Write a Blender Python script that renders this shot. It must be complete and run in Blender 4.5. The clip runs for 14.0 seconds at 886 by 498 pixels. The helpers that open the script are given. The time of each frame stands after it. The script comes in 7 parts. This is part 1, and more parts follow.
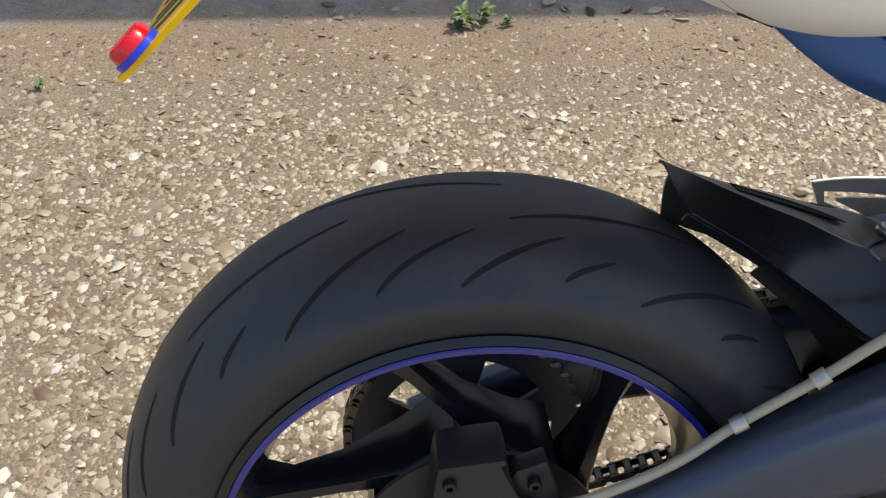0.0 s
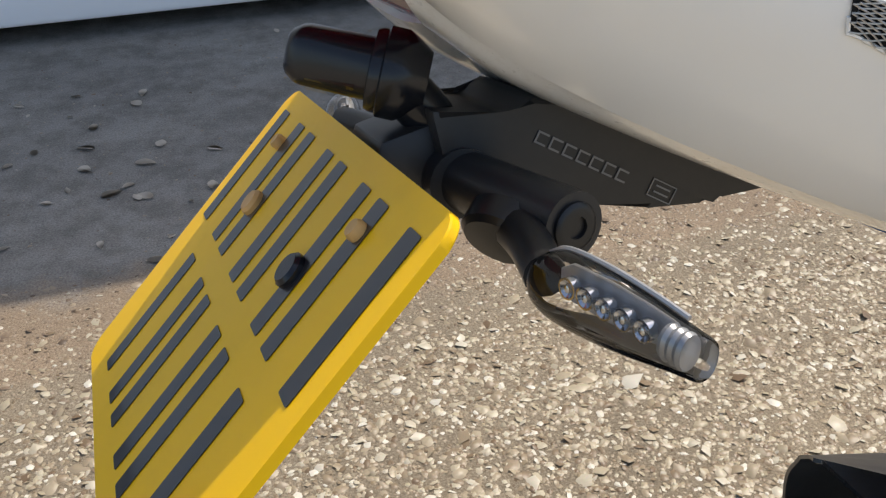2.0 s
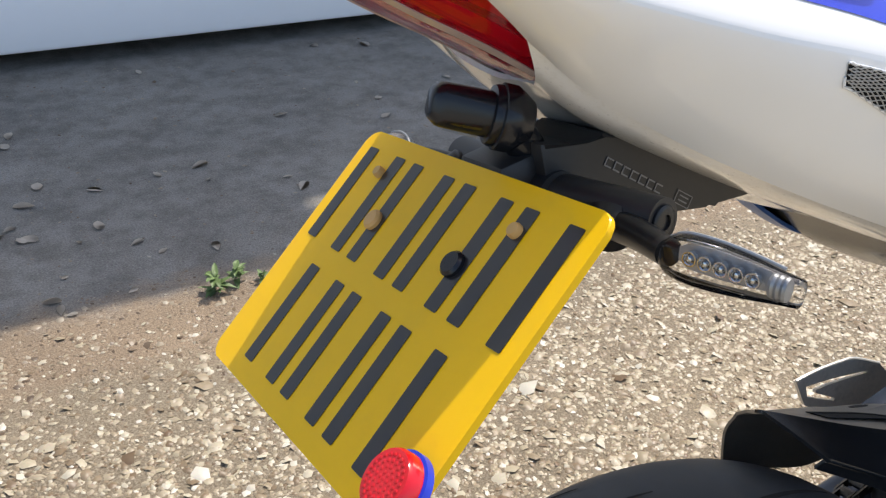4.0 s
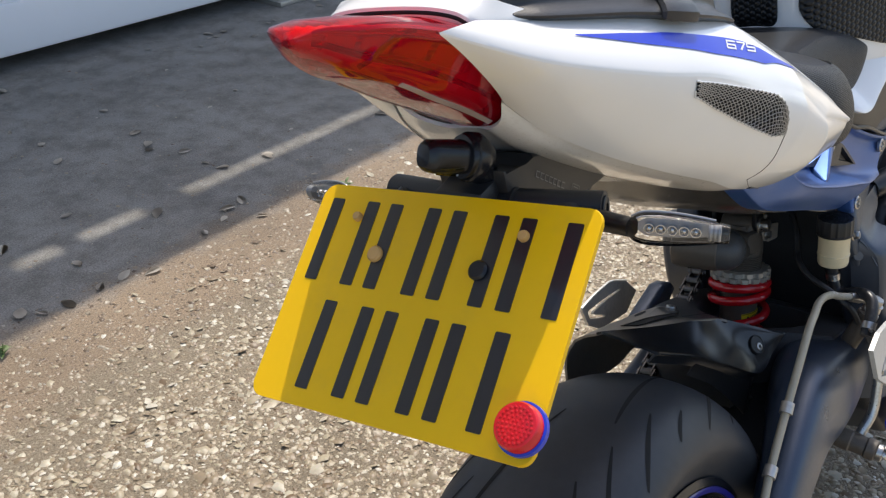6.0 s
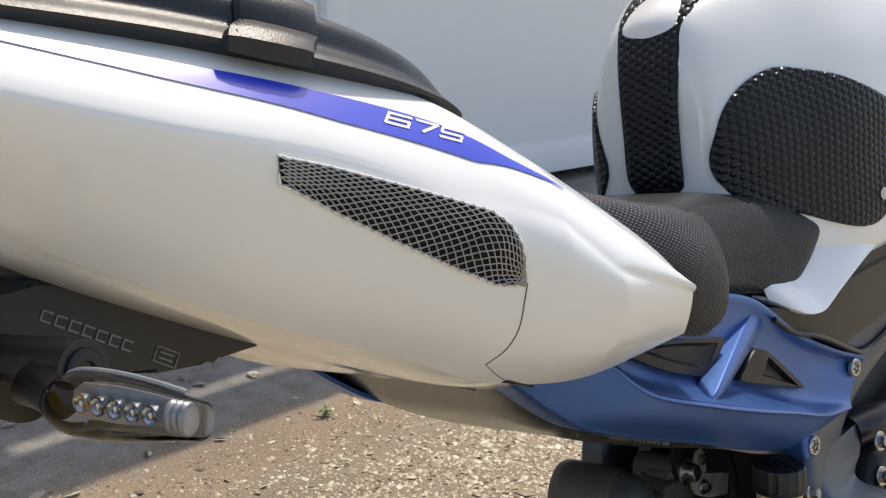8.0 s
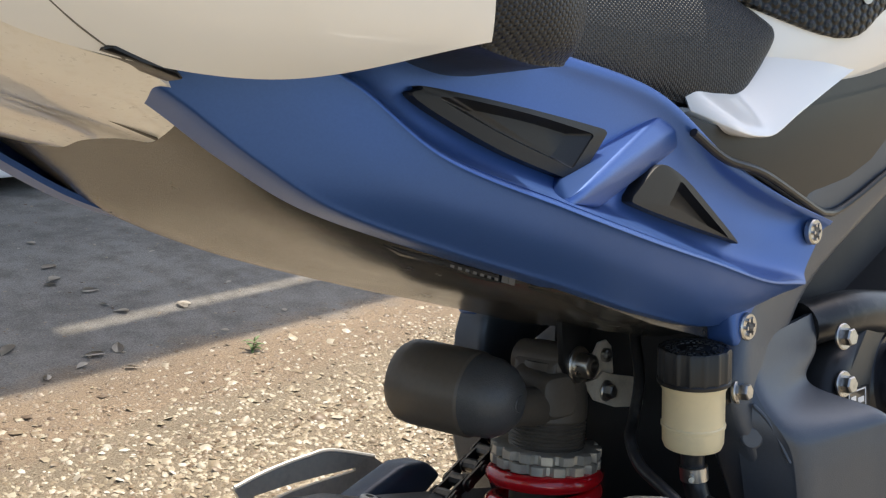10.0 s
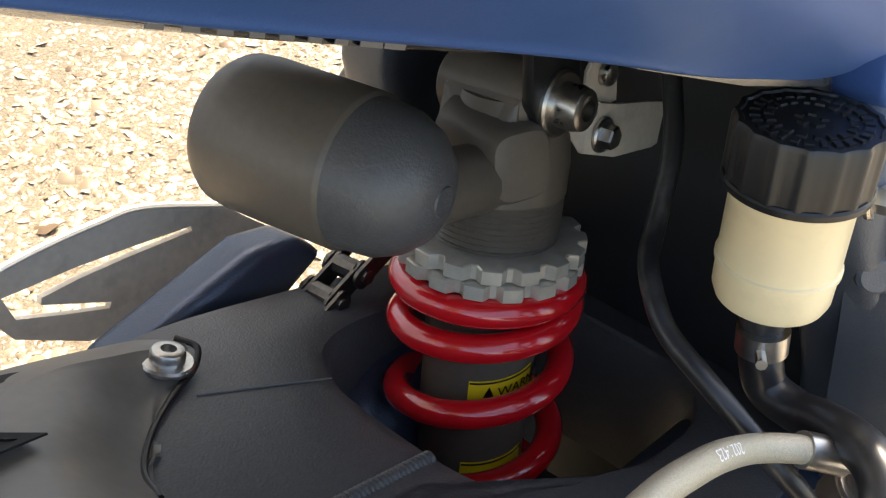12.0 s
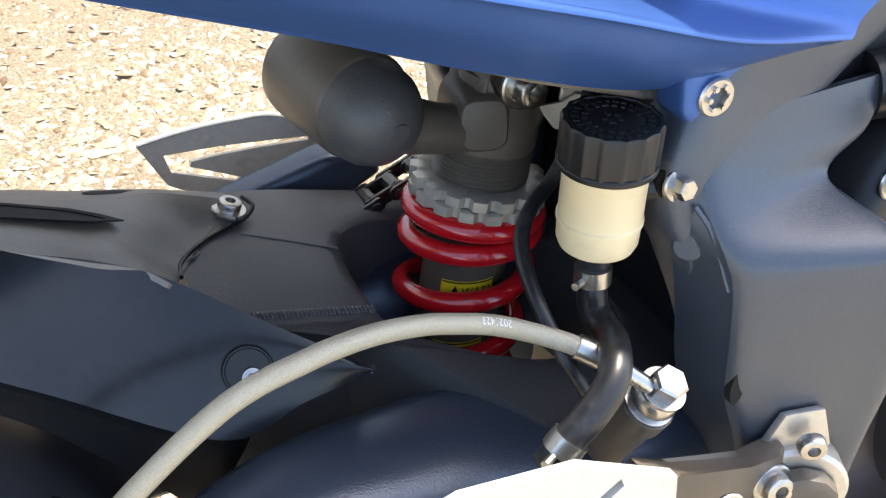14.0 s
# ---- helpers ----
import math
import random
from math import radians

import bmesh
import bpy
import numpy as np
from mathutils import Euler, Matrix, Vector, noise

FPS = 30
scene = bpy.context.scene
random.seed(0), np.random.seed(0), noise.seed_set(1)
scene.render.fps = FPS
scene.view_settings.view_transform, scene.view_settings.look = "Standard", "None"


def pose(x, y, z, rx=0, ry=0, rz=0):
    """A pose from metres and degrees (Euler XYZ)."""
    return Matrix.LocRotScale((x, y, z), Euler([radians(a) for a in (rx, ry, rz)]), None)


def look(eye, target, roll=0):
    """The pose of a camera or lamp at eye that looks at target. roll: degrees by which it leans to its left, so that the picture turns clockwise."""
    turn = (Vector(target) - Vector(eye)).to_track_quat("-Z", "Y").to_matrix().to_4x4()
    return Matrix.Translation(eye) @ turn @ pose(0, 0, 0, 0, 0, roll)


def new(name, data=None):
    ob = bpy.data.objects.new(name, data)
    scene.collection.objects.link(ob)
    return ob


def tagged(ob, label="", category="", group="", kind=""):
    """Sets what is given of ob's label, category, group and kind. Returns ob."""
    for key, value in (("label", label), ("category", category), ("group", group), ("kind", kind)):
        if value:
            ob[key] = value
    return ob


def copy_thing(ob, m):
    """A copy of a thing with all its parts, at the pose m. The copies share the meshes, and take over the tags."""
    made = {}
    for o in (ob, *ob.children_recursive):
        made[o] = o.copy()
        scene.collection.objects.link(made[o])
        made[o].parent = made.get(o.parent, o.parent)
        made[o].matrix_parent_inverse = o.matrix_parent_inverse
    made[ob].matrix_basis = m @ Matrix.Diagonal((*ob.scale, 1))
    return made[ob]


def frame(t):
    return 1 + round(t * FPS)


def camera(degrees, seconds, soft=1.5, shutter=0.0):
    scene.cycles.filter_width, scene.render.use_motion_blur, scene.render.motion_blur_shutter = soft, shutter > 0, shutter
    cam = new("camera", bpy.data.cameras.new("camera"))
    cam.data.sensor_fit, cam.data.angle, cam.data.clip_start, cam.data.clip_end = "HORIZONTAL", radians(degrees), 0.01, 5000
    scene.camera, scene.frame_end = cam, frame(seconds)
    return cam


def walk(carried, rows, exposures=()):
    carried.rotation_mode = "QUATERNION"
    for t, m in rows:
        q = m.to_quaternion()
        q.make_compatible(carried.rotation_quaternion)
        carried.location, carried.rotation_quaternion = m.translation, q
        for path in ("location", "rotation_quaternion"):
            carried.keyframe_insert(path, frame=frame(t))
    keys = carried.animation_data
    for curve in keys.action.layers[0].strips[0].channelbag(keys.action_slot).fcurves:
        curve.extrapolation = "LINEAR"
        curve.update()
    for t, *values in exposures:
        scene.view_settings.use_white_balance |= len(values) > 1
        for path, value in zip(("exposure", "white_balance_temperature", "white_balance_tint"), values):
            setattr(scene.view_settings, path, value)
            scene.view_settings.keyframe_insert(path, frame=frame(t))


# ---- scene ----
cam = camera(49.2, 14.0, soft=1.25)
# seconds, eye, turn
ROWS = [
    (0.0, 0.0442, -0.4384, 1.1056, 46.65, -1.56, -3.7),
    (0.5, -0.075, -0.3759, 1.1521, 48.43, -1.66, -8.57),
    (1.0, -0.1004, -0.2163, 1.1456, 50.92, -1.1, -13.5),
    (1.5, -0.089, -0.1591, 1.1164, 54.24, -0.42, -17.48),
    (2.0, -0.0766, -0.1364, 1.0281, 57.66, -0.11, -20.09),
    (2.5, -0.0775, -0.1387, 1.0004, 59.91, -0.44, -21.87),
    (3.0, -0.1404, -0.1545, 1.0092, 60.68, -1.34, -23.3),
    (3.5, -0.1903, -0.1923, 1.0401, 60.35, -2.3, -25.41),
    (5.8, -0.4771, -0.1248, 1.1532, 60.72, -2.83, -54.09),
    (6.0, -0.4927, -0.1277, 1.155, 60.84, -2.4, -55.6),
    (6.5, -0.4709, -0.156, 1.1687, 61.98, -1.57, -56.93),
    (7.0, -0.3218, -0.211, 1.1804, 64.57, -1.12, -55.04),
    (7.2, -0.2593, -0.2191, 1.1563, 66.15, -1.07, -53.51),
    (9.3, 0.0149, -0.17, 0.8557, 85.43, -6.64, -45.65),
    (9.5, 0.043, -0.1657, 0.854, 82.5, -6.42, -46.49),
    (10.0, 0.1231, -0.1839, 0.8483, 73.65, -5.5, -47.52),
    (10.5, 0.2359, -0.1666, 0.8619, 65.33, -5.77, -48.67),
    (11.0, 0.2955, -0.057, 0.8258, 58.48, -6.23, -49.4),
    (11.5, 0.3569, -0.0132, 0.7866, 53.31, -7.07, -50.08),
    (12.0, 0.3695, -0.0117, 0.7804, 49.79, -7.63, -49.2),
    (12.5, 0.3564, -0.0304, 0.8044, 47.46, -7.35, -46.32),
    (13.0, 0.3508, -0.0691, 0.8248, 45.99, -6.64, -41.22),
    (13.5, 0.3803, -0.1199, 0.8526, 45.55, -5.95, -34.88),
    (14.0, 0.3891, -0.183, 0.8719, 45.87, -5.84, -28.68),
    ]
EXPOSURES = [(t, e, k, 10.0) for t, e, k in ((0.0, 0.7, 6800.0), (0.8, 0.62, 6800.0), (1.5, 0.3, 6800.0), (2.0, 0.65, 6800.0), (2.5, 0.75, 6800.0), (3.5, 0.9, 6700.0), (6.0, 0.7, 6700.0), (7.2, 0.62, 6700.0), (9.3, 0.85, 7700.0), (9.6, 0.95, 7500.0), (10.0, 1.08, 7200.0), (10.5, 1.2, 6500.0), (11.0, 1.5, 6600.0), (11.5, 1.85, 6900.0), (12.0, 2.2, 7700.0), (12.5, 2.45, 8700.0), (13.0, 2.35, 7900.0), (13.5, 2.3, 7700.0), (14.0, 2.15, 7050.0))]
walk(cam, [(t, pose(x, y, z, rx, ry, rz)) for t, x, y, z, rx, ry, rz in ROWS], EXPOSURES)

# ---- world, sun ----
SUN = Vector((0.50, 0.23, 1.0)).normalized()
world = bpy.data.worlds.new("world")
scene.world = world
world.use_nodes = True
wn = world.node_tree.nodes
sky = wn.new("ShaderNodeTexSky")
sky.sky_type, sky.sun_disc = "NISHITA", False
sky.sun_elevation = math.asin(SUN.z)
sky.sun_rotation = math.atan2(SUN.x, SUN.y)
sky.dust_density, sky.ozone_density = 2.2, 0.8
wn["Background"].inputs["Strength"].default_value = 0.15
world.node_tree.links.new(sky.outputs["Color"], wn["Background"].inputs["Color"])
sun = new("sun", bpy.data.lights.new("sun", "SUN"))
sun.data.energy, sun.data.angle, sun.data.color = 2.3, radians(0.55), (1.0, 0.95, 0.87)
sun.matrix_world = look((0, 0, 6), Vector((0, 0, 6)) - SUN)

# ---- materials ----


def material(name, base, rough=0.5, metal=0.0, coat=0.0, var=0.15, scale=60.0, bump=0.0, bump_scale=400.0, stain=0.0, stain_scale=9.0,
             stain_colour=(0.2, 0.17, 0.13), rough_var=0.1, alpha=1.0, trans=0.0, ior=1.45, spec=0.5):
    """A Principled material with grain, larger stains, uneven gloss and fine relief."""
    m = bpy.data.materials.new(name)
    m.use_nodes = True
    nt = m.node_tree
    n, l = nt.nodes, nt.links
    b = n["Principled BSDF"]
    b.inputs["Metallic"].default_value = metal
    b.inputs["Coat Weight"].default_value = coat
    b.inputs["Coat Roughness"].default_value = 0.06
    b.inputs["Transmission Weight"].default_value = trans
    b.inputs["IOR"].default_value = ior
    b.inputs["Specular IOR Level"].default_value = spec
    co = n.new("ShaderNodeTexCoord")
    g = n.new("ShaderNodeTexNoise")
    g.inputs["Scale"].default_value, g.inputs["Detail"].default_value = scale, 6
    l.new(co.outputs["Object"], g.inputs["Vector"])
    mix = n.new("ShaderNodeMix")
    mix.data_type = "RGBA"
    mix.inputs["A"].default_value = (*[c * (1 - var) for c in base], 1)
    mix.inputs["B"].default_value = (*[min(1, c * (1 + var)) for c in base], 1)
    l.new(g.outputs["Fac"], mix.inputs["Factor"])
    out = mix.outputs["Result"]
    s = n.new("ShaderNodeTexNoise")
    s.inputs["Scale"].default_value, s.inputs["Detail"].default_value, s.inputs["Roughness"].default_value = stain_scale, 8, 0.65
    l.new(co.outputs["Object"], s.inputs["Vector"])
    if stain:
        r = n.new("ShaderNodeMapRange")
        r.inputs["From Min"].default_value, r.inputs["From Max"].default_value = 0.52, 0.72
        r.inputs["To Max"].default_value = stain
        l.new(s.outputs["Fac"], r.inputs["Value"])
        m2 = n.new("ShaderNodeMix")
        m2.data_type = "RGBA"
        m2.inputs["B"].default_value = (*stain_colour, 1)
        l.new(r.outputs["Result"], m2.inputs["Factor"])
        l.new(out, m2.inputs["A"])
        out = m2.outputs["Result"]
    l.new(out, b.inputs["Base Color"])
    rr = n.new("ShaderNodeMapRange")
    rr.inputs["To Min"].default_value, rr.inputs["To Max"].default_value = max(0.02, rough - rough_var), min(1, rough + rough_var)
    l.new(s.outputs["Fac"], rr.inputs["Value"])
    l.new(rr.outputs["Result"], b.inputs["Roughness"])
    if bump:
        bn = n.new("ShaderNodeTexNoise")
        bn.inputs["Scale"].default_value, bn.inputs["Detail"].default_value = bump_scale, 3
        l.new(co.outputs["Object"], bn.inputs["Vector"])
        bp = n.new("ShaderNodeBump")
        bp.inputs["Strength"].default_value, bp.inputs["Distance"].default_value = bump, 0.001
        l.new(bn.outputs["Fac"], bp.inputs["Height"])
        l.new(bp.outputs["Normal"], b.inputs["Normal"])
    return m


WHITE = material("white_paint", (0.82, 0.80, 0.76), 0.28, coat=1.0, var=0.02, scale=30, rough_var=0.01)
DUSTYWHITE = material("dusty_white_paint", (0.82, 0.80, 0.76), 0.30, coat=0.9, var=0.03, scale=30, stain=0.30, stain_scale=240, stain_colour=(0.58, 0.52, 0.42))
BLUE = material("blue_stripe", (0.008, 0.035, 0.50), 0.35, coat=0.25, var=0.05)
SUBFRAME = material("satin_blue_metal", (0.045, 0.115, 0.340), 0.34, metal=0.5, var=0.10, scale=900, bump=0.05, bump_scale=2500)
# tan sheen off sunlit ground and some dust are put into this colour
HUGGER = material("black_plastic_tan_sheen", (0.145, 0.126, 0.104), 0.38, var=0.2, scale=200, bump=0.05, bump_scale=1800, spec=0.9)
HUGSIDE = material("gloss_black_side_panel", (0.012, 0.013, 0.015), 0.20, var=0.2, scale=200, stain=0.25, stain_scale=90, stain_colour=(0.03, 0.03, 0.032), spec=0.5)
DARKBLUE = material("dark_blue_satin", (0.050, 0.067, 0.100), 0.31, metal=0.4, var=0.15, scale=700, bump=0.2, bump_scale=1000, spec=0.7)
RIMBLUE = material("rim_blue", (0.02, 0.02, 0.22), 0.3, coat=0.5, var=0.1)
CAST = material("cast_grey_black", (0.075, 0.074, 0.074), 0.36, metal=0.05, var=0.2, scale=400, bump=0.3, bump_scale=1000, spec=0.5)
BLACK = material("black_plastic", (0.012, 0.012, 0.0125), 0.33, var=0.2, scale=200, bump=0.05, bump_scale=1800, spec=0.45)
GLOSSBLACK = material("gloss_black", (0.009, 0.010, 0.013), 0.22, var=0.2)
SATINBLACK = material("satin_black_metal", (0.100, 0.082, 0.064), 0.40, var=0.15, scale=300, bump=0.06, bump_scale=1400)
RUBBER = material("tyre_rubber", (0.029, 0.032, 0.038), 0.46, var=0.2, scale=120, bump=0.12, bump_scale=1800, stain=0.35, stain_scale=14, stain_colour=(0.070, 0.067, 0.064))
HOSE = material("rubber_hose", (0.016, 0.016, 0.017), 0.34, var=0.3, scale=500, stain=0.5, stain_scale=70, stain_colour=(0.09, 0.085, 0.08))
LEATHER = material("black_vinyl", (0.019, 0.020, 0.022), 0.34, var=0.2, scale=400, bump=0.25, bump_scale=1400)
YELLOW = material("plate_yellow", (0.92, 0.53, 0.001), 0.42, coat=0.08, var=0.03, stain=0.08, stain_scale=20, spec=0.35)
INK = material("plate_ink", (0.012, 0.012, 0.014), 0.35, coat=0.5, var=0.2)
STEEL = material("zinc_steel", (0.50, 0.48, 0.45), 0.30, metal=1.0, var=0.2, scale=300, stain=0.4, stain_scale=120, stain_colour=(0.16, 0.14, 0.12))
ALLOY = material("brushed_alloy", (0.55, 0.53, 0.49), 0.42, metal=0.85, var=0.15, scale=250, stain=0.35, stain_scale=40, stain_colour=(0.22, 0.19, 0.15))
SILVER = material("silver_paint", (0.62, 0.62, 0.60), 0.4, metal=0.4, var=0.1, scale=300)
RED = material("red_spring", (0.58, 0.008, 0.014), 0.2, coat=1.0, var=0.15, scale=60)
REDPLASTIC = material("red_reflector", (0.60, 0.005, 0.012), 0.16, coat=0.4, var=0.5, scale=26, bump=0.8, bump_scale=45)
REDDARK = material("dark_red_moulding", (0.12, 0.003, 0.006), 0.2, coat=0.4, var=0.3, scale=40)
LAMPBACK = material("lamp_back", (0.80, 0.74, 0.72), 0.35, var=0.25, scale=45)
LAMPCLEAR = material("clear_plastic_strip", (0.42, 0.33, 0.30), 0.12, coat=0.6, var=0.3, scale=40)
CREAM = material("cream_plastic", (0.70, 0.58, 0.36), 0.35, var=0.08, scale=40, stain=0.15, stain_scale=60)
BRASS = material("plastic_screw_cap", (0.62, 0.36, 0.12), 0.45, var=0.2)
LABEL = material("label_yellow", (0.75, 0.55, 0.02), 0.4, var=0.05)
BRAID = material("braided_hose", (0.40, 0.36, 0.27), 0.34, metal=0.25, var=0.3, scale=1500, bump=0.4, bump_scale=2500)
DUSTY = material("dusty_alloy", (0.80, 0.72, 0.60), 0.42, metal=0.1, var=0.15, scale=250, stain=0.5, stain_scale=45, stain_colour=(0.42, 0.35, 0.27))
CHROME = material("lamp_chrome", (0.55, 0.55, 0.56), 0.14, metal=1.0, var=0.1)
WALLWHITE = material("white_metal_wall", (0.84, 0.85, 0.86), 0.42, var=0.04, scale=3, stain=0.12, stain_scale=3, stain_colour=(0.52, 0.49, 0.45))
LEAF = material("weed_leaf", (0.12, 0.18, 0.06), 0.55, var=0.35, scale=90)
DRYLEAF = material("dry_leaf", (0.46, 0.41, 0.34), 0.7, var=0.3, scale=60)
INSERT = material("insert_grey_black", (0.012, 0.013, 0.015), 0.40, var=0.2, scale=300, bump=0.1, bump_scale=1500, spec=0.28)
FRAMEGREY = material("blue_grey_frame", (0.060, 0.072, 0.093), 0.34, metal=0.35, var=0.12, scale=500, bump=0.22, bump_scale=1500, spec=0.8)
# near black for the filling blocks, the shade of deep bays as colour
VOID = material("bay_shade_black", (0.010, 0.010, 0.011), 0.55, var=0.3, scale=60)
GREYPRINT = material("grey_print", (0.17, 0.17, 0.17), 0.5, var=0.1)
LAMPGREY = material("lamp_grey", (0.34, 0.34, 0.34), 0.3, metal=0.4, var=0.15, scale=200)
MATT = material("matt_black_metal", (0.019, 0.019, 0.020), 0.40, var=0.15, scale=300, bump=0.05, bump_scale=1800)
WIRE = material("steel_wire", (0.42, 0.41, 0.40), 0.35, metal=0.7, var=0.2)
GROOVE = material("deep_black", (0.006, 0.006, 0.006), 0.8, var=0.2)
PRINT = material("white_print", (0.75, 0.75, 0.75), 0.5, var=0.05)
# dark brown that paints the shade inside gaps
JOINT = material("gap_shade", (0.12, 0.105, 0.085), 0.7, var=0.1)
THREAD = material("grey_thread", (0.10, 0.10, 0.10), 0.7, var=0.2)
UNDER = material("undertray_black", (0.046, 0.042, 0.036), 0.24, var=0.15, scale=90, bump=0.04, stain=0.25, stain_scale=25, stain_colour=(0.10, 0.088, 0.07), spec=0.9)



def lens(name, tint, gloss, haze=0.0):
    """A thin clear or tinted plastic shell: lets light and shadow rays through, with a glossy face."""
    m = bpy.data.materials.new(name)
    m.use_nodes = True
    n, l = m.node_tree.nodes, m.node_tree.links
    n.remove(n["Principled BSDF"])
    t, g, mx, f = n.new("ShaderNodeBsdfTransparent"), n.new("ShaderNodeBsdfGlossy"), n.new("ShaderNodeMixShader"), n.new("ShaderNodeFresnel")
    co, ns, bp = n.new("ShaderNodeTexCoord"), n.new("ShaderNodeTexNoise"), n.new("ShaderNodeBump")
    ns.inputs["Scale"].default_value = 70
    l.new(co.outputs["Object"], ns.inputs["Vector"])
    bp.inputs["Strength"].default_value, bp.inputs["Distance"].default_value = 0.12, 0.001
    l.new(ns.outputs["Fac"], bp.inputs["Height"])
    l.new(bp.outputs["Normal"], g.inputs["Normal"])
    t.inputs["Color"].default_value = (*tint, 1)
    g.inputs["Roughness"].default_value = gloss
    f.inputs["IOR"].default_value = 1.5
    l.new(f.outputs["Fac"], mx.inputs["Fac"])
    through_part = t.outputs["BSDF"]
    if haze:
        tl, m2 = n.new("ShaderNodeBsdfDiffuse"), n.new("ShaderNodeMixShader")
        tl.inputs["Color"].default_value = (*[c * 0.75 for c in tint], 1)
        m2.inputs["Fac"].default_value = haze
        l.new(through_part, m2.inputs[1])
        l.new(tl.outputs["BSDF"], m2.inputs[2])
        through_part = m2.outputs["Shader"]
    l.new(through_part, mx.inputs[1])
    l.new(g.outputs["BSDF"], mx.inputs[2])
    l.new(mx.outputs["Shader"], n["Material Output"].inputs["Surface"])
    return m


REDLENS = lens("red_lens", (0.95, 0.006, 0.035), 0.04, 0.30)
CLEAR = lens("clear_lens", (0.97, 0.97, 0.97), 0.03)


def dotted(name, base, rough, pitch, depth, plane, spec=0.5):
    """Black rubber or vinyl with rows of raised dots, in a hexagonal net across one plane."""
    m = material(name, base, rough, var=0.2, scale=300, spec=spec)
    n, l = m.node_tree.nodes, m.node_tree.links
    co = n.new("ShaderNodeTexCoord")
    k = 2 * math.pi / pitch * 2 / math.sqrt(3)
    total = None
    for a in (0, 60, 120):
        u, v = k * math.cos(radians(a)), k * math.sin(radians(a))
        dot = n.new("ShaderNodeVectorMath")
        dot.operation = "DOT_PRODUCT"
        dot.inputs[1].default_value = (u, 0, v) if plane == "xz" else (0, u, v)
        l.new(co.outputs["Object"], dot.inputs[0])
        wave = n.new("ShaderNodeMath")
        wave.operation = "COSINE"
        l.new(dot.outputs["Value"], wave.inputs[0])
        if total is None:
            total = wave.outputs[0]
        else:
            add = n.new("ShaderNodeMath")
            add.operation = "ADD"
            l.new(total, add.inputs[0])
            l.new(wave.outputs[0], add.inputs[1])
            total = add.outputs[0]
    r = n.new("ShaderNodeMapRange")
    r.inputs["From Min"].default_value, r.inputs["From Max"].default_value = -1.3, 1.4
    l.new(total, r.inputs["Value"])
    b = n.new("ShaderNodeBump")
    b.inputs["Strength"].default_value, b.inputs["Distance"].default_value = 1.0, depth
    l.new(r.outputs["Result"], b.inputs["Height"])
    l.new(b.outputs["Normal"], n["Principled BSDF"].inputs["Normal"])
    return m


GRIP = dotted("grained_vinyl", (0.015, 0.016, 0.018), 0.40, 0.0024, 0.0006, "xz", 0.4)
PADRUBBER = dotted("honeycomb_rubber", (0.009, 0.010, 0.011), 0.30, 0.0072, 0.0016, "xz", 0.35)
PADFRONT = dotted("honeycomb_rubber_front", (0.009, 0.010, 0.011), 0.30, 0.0072, 0.0016, "yz", 0.35)

# ---- mesh helpers ----


def part(name, bm, mat, parent=None, label="", smooth=True):
    bmesh.ops.recalc_face_normals(bm, faces=bm.faces)
    me = bpy.data.meshes.new(name)
    bm.to_mesh(me)
    bm.free()
    if smooth:
        me.set_sharp_from_angle(angle=radians(35))
        for p in me.polygons:
            p.use_smooth = True
    for m in mat if isinstance(mat, (list, tuple)) else [mat]:
        me.materials.append(m)
    ob = new(name, me)
    if parent is not None:
        ob.parent = parent
    if label:
        tagged(ob, label)
    return ob


def spline(pts, n, closed=False):
    """n points along a Catmull-Rom curve through pts."""
    pts = [Vector(p) for p in pts]
    k = len(pts)
    out = []
    spans = k if closed else k - 1
    for i in range(n):
        u = i / n * spans if closed else i / (n - 1) * spans
        j = min(int(u), spans - 1)
        f = u - j
        if closed:
            a, b, c, d = (pts[(j + o) % k] for o in (-1, 0, 1, 2))
        else:
            b, c = pts[j], pts[j + 1]
            a = pts[j - 1] if j > 0 else b * 2 - c
            d = pts[j + 2] if j + 2 < k else c * 2 - b
        out.append(0.5 * ((2 * b) + (c - a) * f + (2 * a - 5 * b + 4 * c - d) * f * f + (3 * b - a - 3 * c + d) * f ** 3))
    return out


def rings(bm, loops, caps=True, close=True):
    """Skin a list of loops of equal length."""
    vs = [[bm.verts.new(p) for p in loop] for loop in loops]
    k = len(vs[0])
    for a, b in zip(vs, vs[1:]):
        for i in range(k if close else k - 1):
            bm.faces.new((a[i], a[(i + 1) % k], b[(i + 1) % k], b[i]))
    if caps:
        bm.faces.new(vs[0][::-1])
        bm.faces.new(vs[-1])
    return vs


def basis(d):
    d = Vector(d).normalized()
    a = Vector((0, 0, 1)) if abs(d.z) < 0.9 else Vector((1, 0, 0))
    u = d.cross(a).normalized()
    return u, d.cross(u).normalized(), d


def revolve(bm, origin, axis, profile, seg=32, caps=True):
    """profile: (distance along the axis, radius)."""
    u, v, d = basis(axis)
    o = Vector(origin)
    loops = [[o + d * h + (u * math.cos(2 * math.pi * i / seg) + v * math.sin(2 * math.pi * i / seg)) * max(r, 1e-5) for i in range(seg)] for h, r in profile]
    rings(bm, loops, caps)
    return bm


